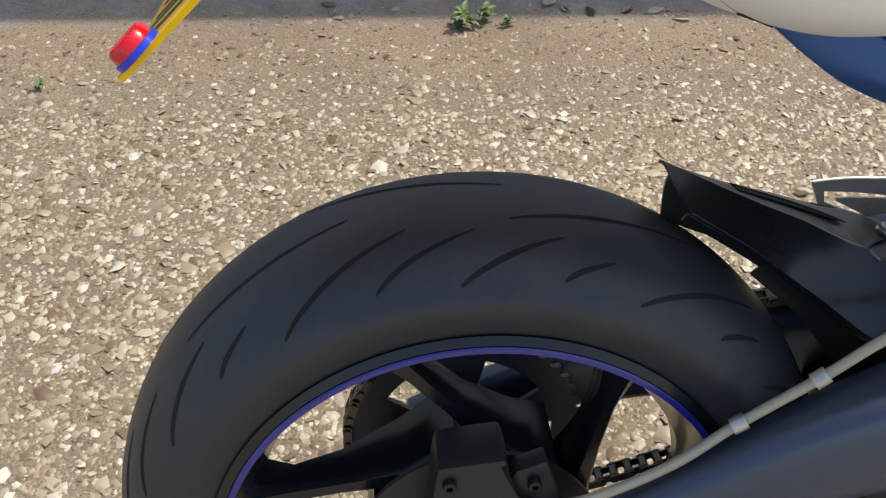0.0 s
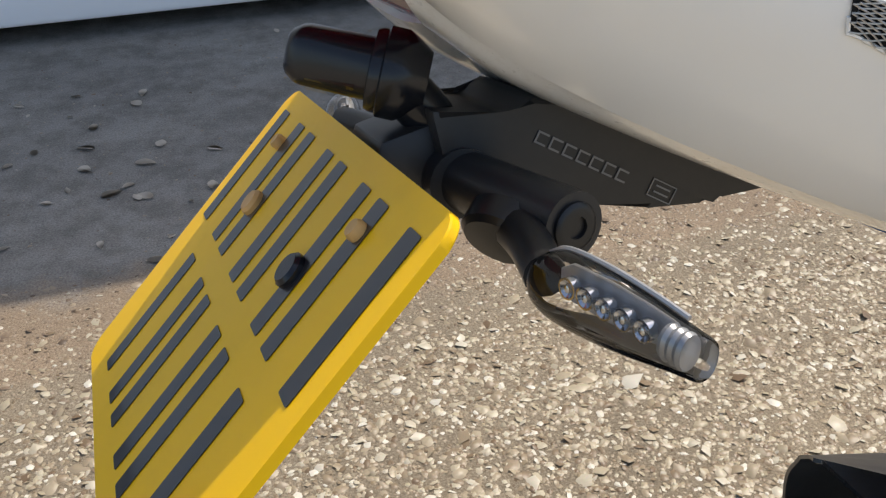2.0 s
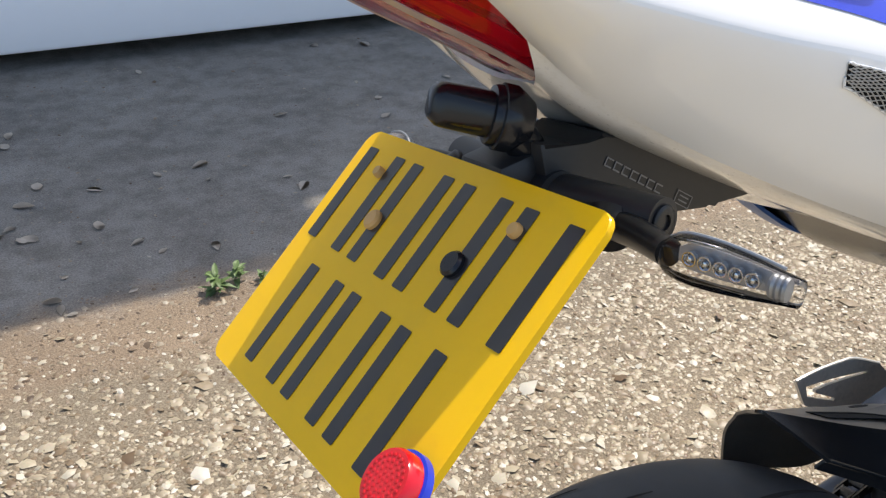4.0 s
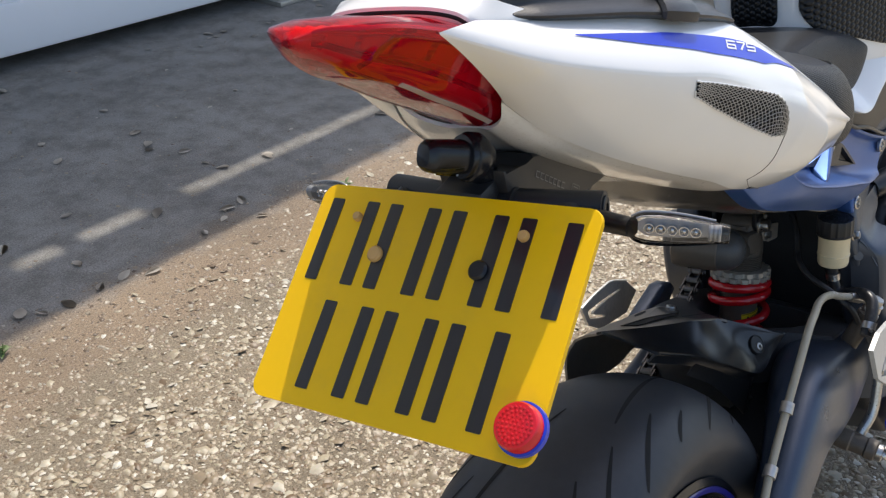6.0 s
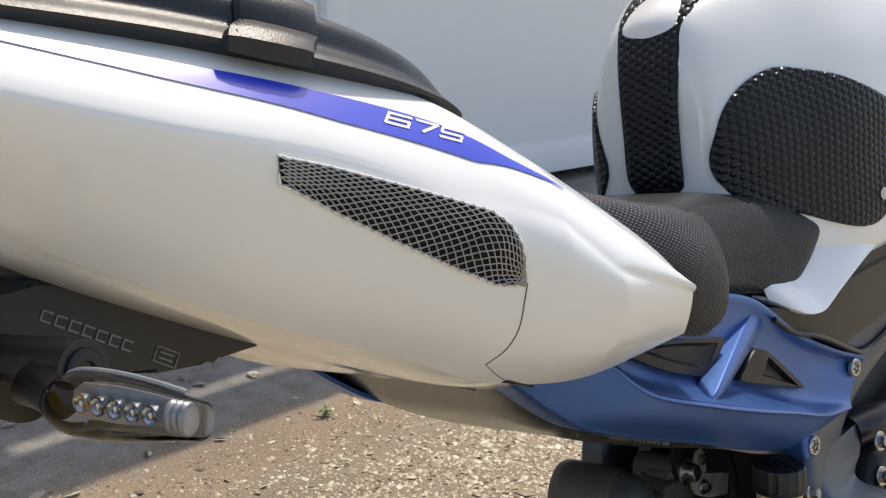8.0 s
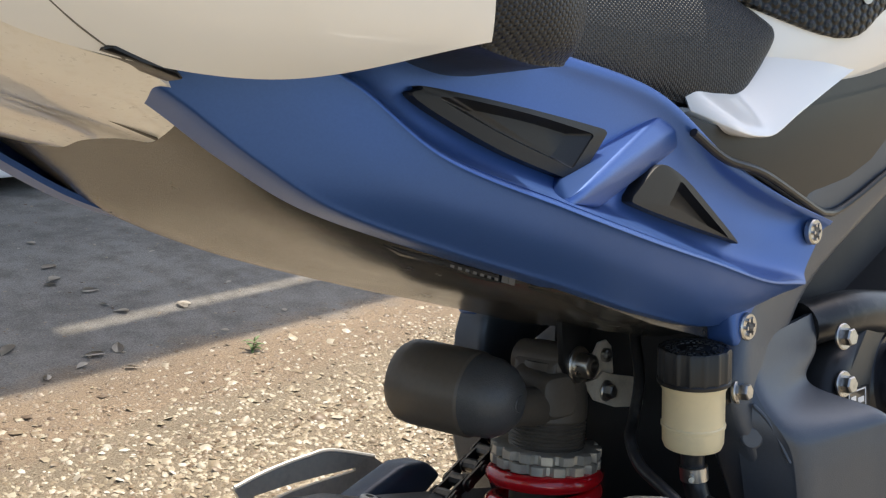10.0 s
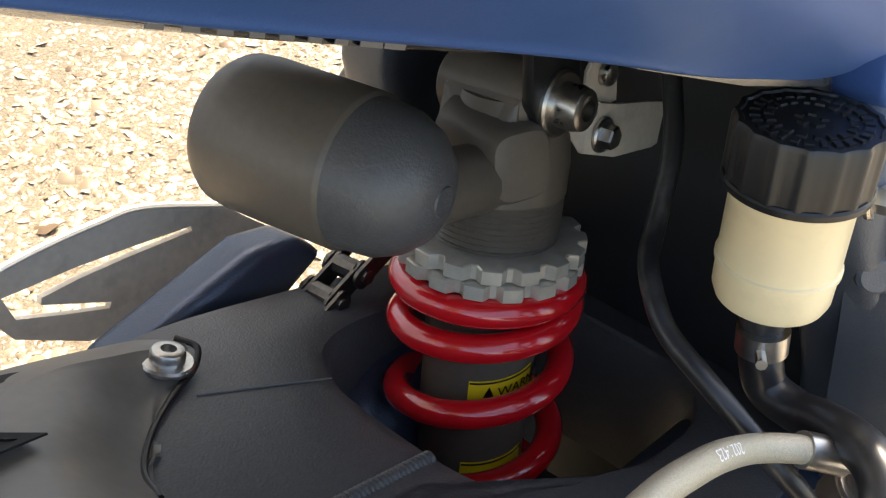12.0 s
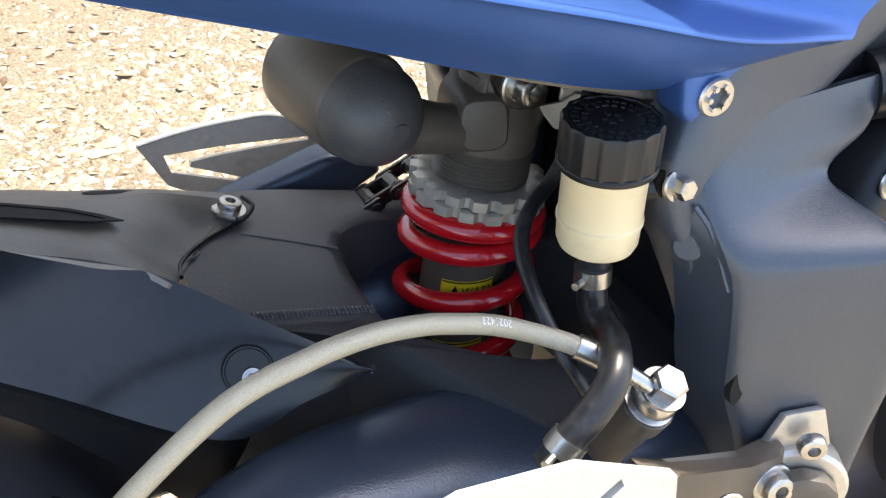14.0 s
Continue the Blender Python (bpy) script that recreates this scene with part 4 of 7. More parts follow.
# -- brake fluid reservoir
RC = Vector((0.616, -0.094, 0.5875))
RA = Vector((0.0, -0.05, 1)).normalized()
bm = new_bm()
revolve(bm, RC, RA, [(0, 0.010), (0.0, 0.0165), (0.003, 0.0177), (0.012, 0.0179), (0.0125, 0.0186), (0.014, 0.0186), (0.0145, 0.0179), (0.034, 0.0179), (0.036, 0.0188), (0.044, 0.0188)], 44)
res = P("brake_fluid_reservoir", bm, CREAM, None, "cream plastic brake fluid bottle with ribbed black cap")
bm = new_bm()
u, v, d = basis(RA)
oo = []
for i in range(160):
    a = 2 * math.pi * i / 160
    r = 0.0202 + 0.0008 * abs(math.cos(a * 8)) ** 5
    oo.append((r * math.cos(a), r * math.sin(a)))
loops = [[RC + d * h + u * x * f + v * y * f for x, y in oo] for h, f in ((0.0400, 0.96), (0.0400, 1), (0.058, 1), (0.0595, 0.97), (0.0595, 0.90), (0.0588, 0.88), (0.0588, 0.3))]
rings(bm, loops)
cap = P("cap", bm, BLACK, res, "black ribbed screw cap with raised lettering")
bm = new_bm()
revolve(bm, RC + d * 0.0385, RA, [(0, 0.0195), (0.0003, 0.0210), (0.0022, 0.0212), (0.0030, 0.0207)], 48)
P("cap_rim", bm, BLACK, cap)
for rr, cnt, ln in ((0.0150, 26, 0.0030), (0.0112, 18, 0.0026), (0.0035, 5, 0.0022)):
    for k in range(cnt):
        a = 2 * math.pi * k / cnt
        bm = new_bm()
        o = RC + d * 0.0588 + (u * math.cos(a) + v * math.sin(a)) * rr
        e1, e2 = u * math.cos(a) + v * math.sin(a), v * math.cos(a) - u * math.sin(a)
        loops = [[o + d * h + e1 * x * ln / 2 * f + e2 * y * (0.0008 + 0.0003 * (k % 3)) * f for x, y in ((-1, -1), (1, -1), (1, 1), (-1, 1))] for h, f in ((0, 1), (0.0007, 0.9))]
        rings(bm, loops)
        P("raised_bar", bm, BLACK, cap)
bm = new_bm()
revolve(bm, (0.642, -0.108, 0.6155), (0, -1, 0.1), [(-0.02, 0.006), (0, 0.008)], 20)
tube(bm, [(0.63, -0.098, 0.612), (0.642, -0.104, 0.612)], 0.006, 10, 8)
P("mounting_lug", bm, BLACK, res)
hex_bolt(res, (0.642, -0.110, 0.6155), (0, -1, 0.1), 0.005, 0.006, socket=False, flange=0.0075)
bm = new_bm()
tube(bm, [(0.616, -0.094, 0.585), (0.6168, -0.0930, 0.5734), (0.6152, -0.0953, 0.5631), (0.6148, -0.0990, 0.5538), (0.6130, -0.1101, 0.5512), (0.6065, -0.1225, 0.5565), (0.598, -0.1346, 0.5605), (0.5916, -0.1424, 0.5592), (0.5846, -0.1467, 0.5542), (0.576, -0.1480, 0.5470), (0.5675, -0.1470, 0.538), (0.559, -0.146, 0.527)], 0.0070, 18, 90)
feed = P("feed_hose", bm, HOSE, None, "dusty black rubber feed hose")
for c0, dd in (((0.6155, -0.0945, 0.571), (0, 0.05, 1)), ((0.5665, -0.147, 0.5365), (0.62, -0.05, 0.76))):
    bm = new_bm()
    revolve(bm, Vector(c0) - Vector(dd).normalized() * 0.004, dd, [(0, 0.0079), (0, 0.0083), (0.008, 0.0083), (0.008, 0.0079)], 28)
    tube(bm, [Vector(c0) + Vector((-0.008, -0.003, 0)), Vector(c0) + Vector((-0.014, -0.006, 0.001))], 0.0018, 8, 4)
    P("hose_clip", bm, STEEL, feed)
# thin black cable beside the shock
bm = new_bm()
tube(bm, [(0.66, -0.030, 0.640), (0.640, -0.045, 0.615), (0.6219, -0.0508, 0.5943), (0.609, -0.0560, 0.5885), (0.5975, -0.0653, 0.5835), (0.5916, -0.0744, 0.5770), (0.5872, -0.0880, 0.5713), (0.5854, -0.0988, 0.5653), (0.5858, -0.1079, 0.5578), (0.5872, -0.1164, 0.5497), (0.5920, -0.1240, 0.5380), (0.600, -0.128, 0.52)], 0.0036, 12, 70)
P("black_cable", bm, HOSE)

# -- braided rear brake hose
bm = new_bm()
tube(bm, [(0.592, -0.1235, 0.5575), (0.5862, -0.1190, 0.5605), (0.574, -0.1120, 0.5655), (0.5556, -0.1100, 0.5754), (0.5386, -0.1089, 0.5819), (0.5221, -0.1085, 0.5870), (0.500, -0.1090, 0.5905), (0.475, -0.112, 0.5915), (0.445, -0.114, 0.586), (0.410, -0.114, 0.563), (0.374, -0.112, 0.530), (0.318, -0.112, 0.488), (0.272, -0.115, 0.452), (0.215, -0.118, 0.424), (0.17, -0.12, 0.412)], 0.0043, 14, 120)
bh = P("brake_hose", bm, BRAID, None, "braided steel rear brake hose")
for p, q in (((0.374, -0.112, 0.530), (-1, 0, -0.85)), ((0.318, -0.112, 0.488), (-1, 0, -0.62))):
    bm = new_bm()
    revolve(bm, Vector(p) - Vector(q).normalized() * 0.006, q, [(0, 0.0045), (0, 0.0068), (0.012, 0.0068), (0.012, 0.0045)], 24)
    P("hose_clip", bm, ALLOY, bh)
bm = new_bm()
tube(bm, [(0.589, -0.1205, 0.5590), (0.597, -0.1270, 0.5545), (0.606, -0.1345, 0.5480), (0.614, -0.140, 0.541)], lambda f: 0.0056 if f < 0.45 else 0.0038, 14, 24)
P("ferrule", bm, STEEL, bh)
# printed date code along the hose
cur = bpy.data.curves.new("code_text", "FONT")
cur.body, cur.size = "2021423", 0.0046
tx = new("code_text", cur)
me = bpy.data.meshes.new_from_object(tx)
bpy.data.objects.remove(tx)
line = spline([(0.574, -0.1120, 0.5655), (0.5556, -0.1100, 0.5754), (0.5386, -0.1089, 0.5819), (0.5221, -0.1085, 0.5870), (0.500, -0.1090, 0.5905), (0.475, -0.112, 0.5915)], 200)
for vert in me.vertices:
    f = min(198.0, max(0.0, (vert.co.x + 0.016) / 0.108 * 199))
    k = int(f)
    q, dd = line[k].lerp(line[k + 1], f - k), (line[k + 1] - line[k]).normalized()
    n = Vector((-0.25, -0.55, 0.80))
    n = (n - dd * n.dot(dd)).normalized()
    b = n.cross(dd)
    a = (vert.co.y - 0.0018) / 0.0043
    vert.co = q + (n * math.cos(a) + b * math.sin(a)) * 0.00445
me.materials.append(PRINT)
ob = new("lettering", me)
ob.parent = bh
# master cylinder, banjo bolt
bm = new_bm()
bd = Vector((0.1, -0.45, 0.9)).normalized()
revolve(bm, (0.618, -0.130, 0.515), bd, [(-0.05, 0.011), (0.0, 0.011), (0.002, 0.0125), (0.012, 0.0125)], 28)
mc = P("master_cylinder", bm, SATINBLACK, None, "black rear brake master cylinder with banjo bolt")
bm = new_bm()
revolve(bm, Vector((0.618, -0.130, 0.515)) + bd * 0.012, bd, [(0, 0.0115), (0.0015, 0.0115), (0.002, 0.0095), (0.006, 0.0110), (0.010, 0.0100), (0.0125, 0.0085), (0.013, 0.0105), (0.0145, 0.0105)], 28)
P("banjo_fitting", bm, STEEL, mc)
hex_bolt(mc, Vector((0.618, -0.130, 0.515)) + bd * 0.0265, bd, 0.0082, 0.008, "banjo_bolt", socket=False)

# -- frame spar and pivot plate
# level, then rear edge, corner, middle and front of the outer face, and the depth it turns back to
PIVOT = [(0.640, (0.648, -0.098), (0.664, -0.110), (0.695, -0.110), (0.765, -0.109), -0.100), (0.618, (0.638, -0.100), (0.656, -0.116), (0.690, -0.116), (0.750, -0.115), -0.100),
         (0.602, (0.640, -0.102), (0.654, -0.126), (0.685, -0.126), (0.7225, -0.121), -0.108), (0.588, (0.645, -0.104), (0.655, -0.137), (0.690, -0.150), (0.732, -0.162), -0.120),
         (0.574, (0.650, -0.106), (0.658, -0.141), (0.690, -0.154), (0.738, -0.170), -0.125), (0.545, (0.656, -0.106), (0.661, -0.142), (0.690, -0.153), (0.740, -0.171), -0.125),
         (0.510, (0.662, -0.106), (0.666, -0.141), (0.694, -0.151), (0.742, -0.169), -0.125), (0.460, (0.676, -0.106), (0.684, -0.140), (0.704, -0.147), (0.742, -0.163), -0.125), (0.360, (0.690, -0.106), (0.700, -0.136), (0.712, -0.142), (0.742, -0.155), -0.125)]
def frame_side(sd):
    path = [(0.712, -0.112, 0.40), (0.704, -0.110, 0.47), (0.696, -0.108, 0.53), (0.678, -0.102, 0.585), (0.669, -0.098, 0.615), (0.690, -0.095, 0.648), (0.742, -0.096, 0.690), (0.83, -0.110, 0.738), (0.95, -0.135, 0.800), (1.12, -0.155, 0.890)]
    wide = [0.022, 0.024, 0.027, 0.030, 0.033, 0.034, 0.035, 0.037, 0.038, 0.036]
    thick = [0.020, 0.020, 0.020, 0.018, 0.017, 0.015, 0.015, 0.018, 0.024, 0.026]
    ps, ws, ts = spline(path, 36), spline([(w, 0, 0) for w in wide], 36), spline([(w, 0, 0) for w in thick], 36)
    loops = []
    for i, p in enumerate(ps):
        d = (ps[min(i + 1, 35)] - ps[max(0, i - 1)]).normalized()
        n = Vector((0, -1, 0))
        n = (n - d * n.dot(d)).normalized()
        u = d.cross(n)
        ring = []
        for k in range(32):
            a = 2 * math.pi * k / 32
            c, s = math.cos(a), math.sin(a)
            q = p + u * ws[i].x * math.copysign(abs(c) ** 0.4, c) + n * ts[i].x * math.copysign(abs(s) ** 0.4, s)
            ring.append((q.x, q.y * sd, q.z))
        loops.append(ring)
    bm = new_bm()
    rings(bm, loops)
    sp = P("frame_spar", bm, FRAMEGREY, None, "dark blue-grey textured aluminium frame spar")
    bm = new_bm()
    secs = []
    for z, (x0, y0), (x1, y1), (x2, y2), (x3, y3), y4 in PIVOT:
        a, b, c, d, e = (Vector((x, sd * y, z)) for x, y in ((x0, y0), (x1, y1), (x2, y2), (x3, y3), (x3 + 0.006, y4)))
        secs.append([a, a.lerp(b, 0.75), b.lerp(a, 0.10), b.lerp(c, 0.14), b.lerp(c, 0.6), c.lerp(d, 0.5), d.lerp(c, 0.08), d.lerp(e, 0.2), e])
    sheet(bm, surface(secs, 60, 60), 0.006 * sd)
    P("pivot_plate", bm, FRAMEGREY, sp)
    yy = lambda x, z: -(0.1405 + (x - 0.664) * 0.37) - 0.04 * (z - 0.52)
    if sd > 0:
        # black discs proud of the plate paint the shade inside its holes
        for x, z, rx, rz in ((0.6665, 0.519, 0.0030, 0.0105), (0.730, 0.521, 0.0055, 0.0075)):
            bm = new_bm()
            ring = [(x + rx * math.cos(a), z + rz * math.sin(a)) for a in np.linspace(0, 2 * math.pi, 20, endpoint=False)]
            prism(bm, ring, 0.004, lambda x, z, h: (x, yy(x, z) - 0.0006 + h, z))
            P("hole", bm, GROOVE, sp)
        # pivot boss with a cap, and its retainer
        n = Vector((-0.5, -0.86, 0)).normalized()
        bm = new_bm()
        revolve(bm, Vector((0.700, -0.157, 0.452)), n, [(-0.01, 0.028), (0.003, 0.028), (0.005, 0.026), (0.005, 0.021)], 40)
        P("pivot_boss", bm, ALLOY, sp)
        bm = new_bm()
        revolve(bm, Vector((0.700, -0.160, 0.452)) + n * 0.004, n, [(0, 0.020), (0.007, 0.019), (0.009, 0.015), (0.009, 0.004)], 12)
        P("pivot_cap", bm, SATINBLACK, sp)
        bm = new_bm()
        prism(bm, [(0.680, 0.470), (0.690, 0.500), (0.708, 0.502), (0.716, 0.478), (0.712, 0.46)], 0.004, lambda x, z, h: (x, yy(x, z) - 0.004 + h, z), 0.001)
        P("retainer", bm, ALLOY, sp)
        hex_bolt(sp, (0.699, -0.163, 0.487), n, 0.0068, 0.006, flange=0.0)
        # cast rib and blind boss on the inner face
        bm = new_bm()
        tube(bm, [(0.6475, -0.1170, 0.607), (0.6520, -0.1245, 0.596), (0.6560, -0.1350, 0.572)], 0.0012, 8, 16)
        P("cast_rib", bm, FRAMEGREY, sp)
        bm = new_bm()
        revolve(bm, (0.6500, -0.114, 0.586), (-0.8, -0.6, 0.1), [(0, 0.007), (0.003, 0.0068), (0.004, 0.0055)], 24)
        P("blind_boss", bm, FRAMEGREY, sp)
    return sp


frame_side(1)
frame_side(-1)

# -- engine behind the spar
bm = new_bm()
prism(bm, [(0.735, 0.56), (0.765, 0.61), (0.82, 0.63), (1.05, 0.68), (1.55, 0.80), (1.55, 0.30), (1.10, 0.24), (0.80, 0.24), (0.70, 0.34)], 0.26, lambda a, b, h: (a, -0.128 + h, b), 0.014, 3)
eng = P("engine", bm, MATT, None, "dark grey engine casing with oil filler cap")
fn = Vector((-0.1, -1, 0.1)).normalized()
fo = Vector((0.850, -0.128, 0.572))
bm = new_bm()
revolve(bm, fo, fn, [(-0.004, 0.040), (0.003, 0.040), (0.006, 0.037), (0.006, 0.030)], 40)
P("filler_rim", bm, GLOSSBLACK, eng)
bm = new_bm()
revolve(bm, fo + fn * 0.005, fn, [(0, 0.030), (0.008, 0.029), (0.010, 0.026)], 36)
bt = fn.cross(Vector((0, 0, 1))).normalized()
loops = [[fo + fn * h + bt * x * w + bt.cross(fn) * z * w for x, z in ((-0.024, -0.007), (0.024, -0.007), (0.024, 0.007), (-0.024, 0.007))] for h, w in ((0.013, 1.0), (0.026, 0.95), (0.028, 0.85))]
rings(bm, loops)
P("oil_filler_cap", bm, GLOSSBLACK, eng)
for a, b, c in ((0.7605, -0.1275, 0.5924), (0.7613, -0.1275, 0.6248)):
    hex_bolt(eng, (a, b, c), (-0.2, -1, 0.1), 0.006, 0.006, socket=False, flange=0.009)
# small stickers with print
for x0, z0, w, h, m1 in ((0.766, 0.5690, 0.040, 0.0165, INK), (0.764, 0.5500, 0.042, 0.0170, SILVER)):
    bm = new_bm()
    prism(bm, [(x0, z0), (x0 + w, z0 - 0.004), (x0 + w, z0 + h - 0.004), (x0, z0 + h)], 0.0004, lambda x, z, h: (x, -0.1286 - h, z))
    st = P("sticker", bm, m1, eng)
    if m1 is INK:
        for a, b, c, d in ((0.001, 0.001, 0.032, 0.001), (0.001, 0.015, 0.032, 0.001), (0.001, 0.001, 0.001, 0.015), (0.032, 0.001, 0.001, 0.015), (0.005, 0.004, 0.009, 0.008), (0.018, 0.006, 0.011, 0.004)):
            bm = new_bm()
            prism(bm, [(x0 + a, z0 + b - 0.0012 * a / 0.01), (x0 + a + c, z0 + b - 0.0012 * (a + c) / 0.01), (x0 + a + c, z0 + b + d - 0.0012 * (a + c) / 0.01), (x0 + a, z0 + b + d - 0.0012 * a / 0.01)], 0.0003, lambda x, z, h: (x, -0.1291 - h, z))
            P("print_bar", bm, PRINT, st)
    else:
        for a, b, c, d in ((0.006, 0.003, 0.030, 0.006),):
            bm = new_bm()
            prism(bm, [(x0 + a, z0 + b - 0.0012 * a / 0.01), (x0 + a + c, z0 + b - 0.0012 * (a + c) / 0.01), (x0 + a + c, z0 + b + d - 0.0012 * (a + c) / 0.01), (x0 + a, z0 + b + d - 0.0012 * a / 0.01)], 0.0003, lambda x, z, h: (x, -0.1291 - h, z))
            P("print_bar", bm, INK, st)
cur = bpy.data.curves.new("sticker_text", "FONT")
cur.body, cur.size = "Engine lubricated by", 0.0042
tx = new("sticker_text", cur)
me = bpy.data.meshes.new_from_object(tx)
bpy.data.objects.remove(tx)
for vert in me.vertices:
    vert.co = Vector((0.7665 + vert.co.x, -0.1296, 0.5622 + vert.co.y - 0.12 * vert.co.x))
me.materials.append(INK)
ob = new("lettering", me)
ob.parent = st
# clutch cover and the blue belly panel below it
bm = new_bm()
revolve(bm, (0.93, -0.12, 0.44), (0, -1, 0.05), [(0, 0.125), (0.028, 0.122), (0.036, 0.112), (0.040, 0.07), (0.046, 0.065), (0.047, 0.02)], 48)
P("clutch_cover", bm, MATT, eng)
for k in range(8):
    a = 2 * math.pi * k / 8 + 0.3
    hex_bolt(eng, (0.93 + 0.116 * math.cos(a), -0.152, 0.44 + 0.116 * math.sin(a)), (0, -1, 0.05), 0.006, 0.006, socket=False)
bm = new_bm()
prism(bm, [(0.675, 0.340), (0.98, 0.320), (1.35, 0.30), (1.35, 0.16), (0.92, 0.18), (0.72, 0.27)], 0.02, lambda a, b, h: (a, -0.165 + h, b), 0.005)
P("belly_panel", bm, BLUE, None, "gloss blue lower fairing panel")
# coolant hose stub above the filler
bm = new_bm()
tube(bm, [(0.76, -0.10, 0.63), (0.80, -0.115, 0.632), (0.86, -0.125, 0.622), (0.90, -0.13, 0.615)], 0.016, 18, 20)
P("coolant_hose", bm, HOSE, None)

# -- subframe side castings
SLE = [(0.278, 0.806), (0.293, 0.796), (0.318, 0.777), (0.352, 0.756), (0.412, 0.732), (0.489, 0.704), (0.560, 0.677), (0.637, 0.655), (0.702, 0.661)]
SRG = [(0.290, 0.816), (0.312, 0.814), (0.345, 0.800), (0.382, 0.772), (0.448, 0.747), (0.520, 0.7225), (0.585, 0.702), (0.650, 0.681), (0.714, 0.668)]
STE = [(0.298, 0.832), (0.340, 0.838), (0.385, 0.830), (0.430, 0.822), (0.490, 0.812), (0.575, 0.792), (0.640, 0.752), (0.700, 0.724), (0.764, 0.702)]
SRY = [0.116, 0.118, 0.122, 0.128, 0.132, 0.131, 0.129, 0.127, 0.122]


def subframe(sd):
    secs = []
    for i, (le, rg, te) in enumerate(zip(SLE, SRG, STE)):
        deep = SRY[i] - (0.108, 0.108, 0.108, 0.105, 0.103, 0.102, 0.102, 0.107, 0.117)[i]
        V = lambda p, y: Vector((p[0], -y, p[1]))
        l0, l1, r, t = V(le, 0.082), V(le, 0.102), V(rg, SRY[i]), V(te, (0.110, 0.108, 0.106, 0.104, 0.103, 0.104, 0.110, 0.116, 0.119)[i])
        ch = lambda k, y: Vector((rg[0] + (te[0] - rg[0]) * k, -y, rg[1] + (te[1] - rg[1]) * k))
        secs.append([l0, l1.lerp(l0, 0.2), l1 + Vector((0, -0.001, 0.003)), l1.lerp(r, 0.5) + Vector((0, -0.002, 0)), r.lerp(l1, 0.08), r, ch(0.05, SRY[i] - deep * 0.15), ch(0.20, SRY[i] - deep * 0.85), ch(0.55, SRY[i] - deep), ch(0.84, SRY[i] - deep), ch(0.94, t.y * -1 + 0.001), t, V(te, 0.098), V((te[0], te[1] + 0.002), 0.085)])
    g = surface(secs, 110, 90)
    bm = new_bm()
    sheet(bm, [[(p.x, p.y * sd, p.z) for p in r] for r in g], 0.003 * sd)
    sf = P("subframe_casting", bm, SUBFRAME, None, "satin blue aluminium subframe casting with dark inserts")

    def pocket(out, hole, y0, y1, floor, name):
        """A raised dark insert with a slanting sunk opening; y0, y1 at the two ends of its length."""
        x0, x1 = min(p[0] for p in out), max(p[0] for p in out)
        yy = lambda x: y0 + (y1 - y0) * (x - x0) / (x1 - x0)
        c = Vector((sum(p[0] for p in out) / len(out), sum(p[1] for p in out) / len(out)))
        lp = lambda pts, s, h: [(c.x + (x - c.x) * s, sd * -(yy(x) + h), c.y + (z - c.y) * s) for x, z in pts]
        bm = new_bm()
        o = [Vector(p) for p in spline([(x, z, 0) for x, z in out], 66, True)]
        q = [Vector(p) for p in spline([(x, z, 0) for x, z in hole], 66, True)]
        hc = sum(q, Vector()) / 66
        o2, q2 = [(p.x, p.y) for p in o], [(p.x, p.y) for p in q]
        deep = [((p.x + (hc.x - p.x) * 0.35), (p.y + (hc.y - p.y) * 0.35)) for p in q]
        rings(bm, [lp(o2, 1.0, -0.006), lp(o2, 1.0, 0.003), lp(o2, 0.985, 0.0042), lp(q2, 1.0, 0.0046), lp(q2, 0.99, 0.0038), lp(deep, 1.0, 0.0046 - floor)])
        return P(name, bm, INSERT, sf)

    pocket([(0.3848, 0.7945), (0.388, 0.7985), (0.394, 0.7990), (0.447, 0.790), (0.502, 0.779), (0.5148, 0.7755), (0.5115, 0.771), (0.4925, 0.757), (0.4860, 0.755), (0.477, 0.757), (0.431, 0.773)],
           [(0.400, 0.7935), (0.404, 0.7945), (0.412, 0.7940), (0.455, 0.7860), (0.492, 0.7775), (0.5020, 0.7745), (0.4985, 0.771), (0.4870, 0.7625), (0.4830, 0.7610), (0.474, 0.764), (0.436, 0.778)], 0.1068, 0.1055, 0.0052, "insert")
    pocket([(0.5335, 0.7415), (0.5405, 0.7460), (0.5550, 0.7540), (0.5640, 0.7558), (0.5740, 0.7530), (0.5905, 0.7445), (0.6149, 0.7275), (0.6460, 0.7045), (0.6370, 0.7065), (0.583, 0.7230), (0.5385, 0.7375)],
           [(0.5690, 0.7345), (0.5730, 0.7380), (0.5780, 0.7425), (0.5810, 0.7450), (0.5850, 0.7435), (0.5930, 0.7375), (0.6120, 0.7240), (0.6330, 0.7090), (0.6270, 0.7110), (0.5950, 0.7240), (0.5740, 0.7320)], 0.1062, 0.1062, 0.0050, "insert")
    # slanting rib between the inserts
    bm = new_bm()
    for p in ((0.452, -0.130, 0.7480), (0.476, -0.1185, 0.7530), (0.606, -0.100, 0.7755), (0.498, -0.1150, 0.7410), (0.612, -0.098, 0.7640), (0.480, -0.1030, 0.7590), (0.590, -0.0990, 0.7840), (0.47, -0.096, 0.745), (0.60, -0.094, 0.765)):
        bm.verts.new((p[0], sd * p[1], p[2]))
    bmesh.ops.convex_hull(bm, input=bm.verts)
    bmesh.ops.bevel(bm, geom=bm.edges[:], offset=0.0022, segments=3, profile=0.6, affect="EDGES", clamp_overlap=True)
    P("rib", bm, SUBFRAME, sf)
    # lower fixing tab
    bm = new_bm()
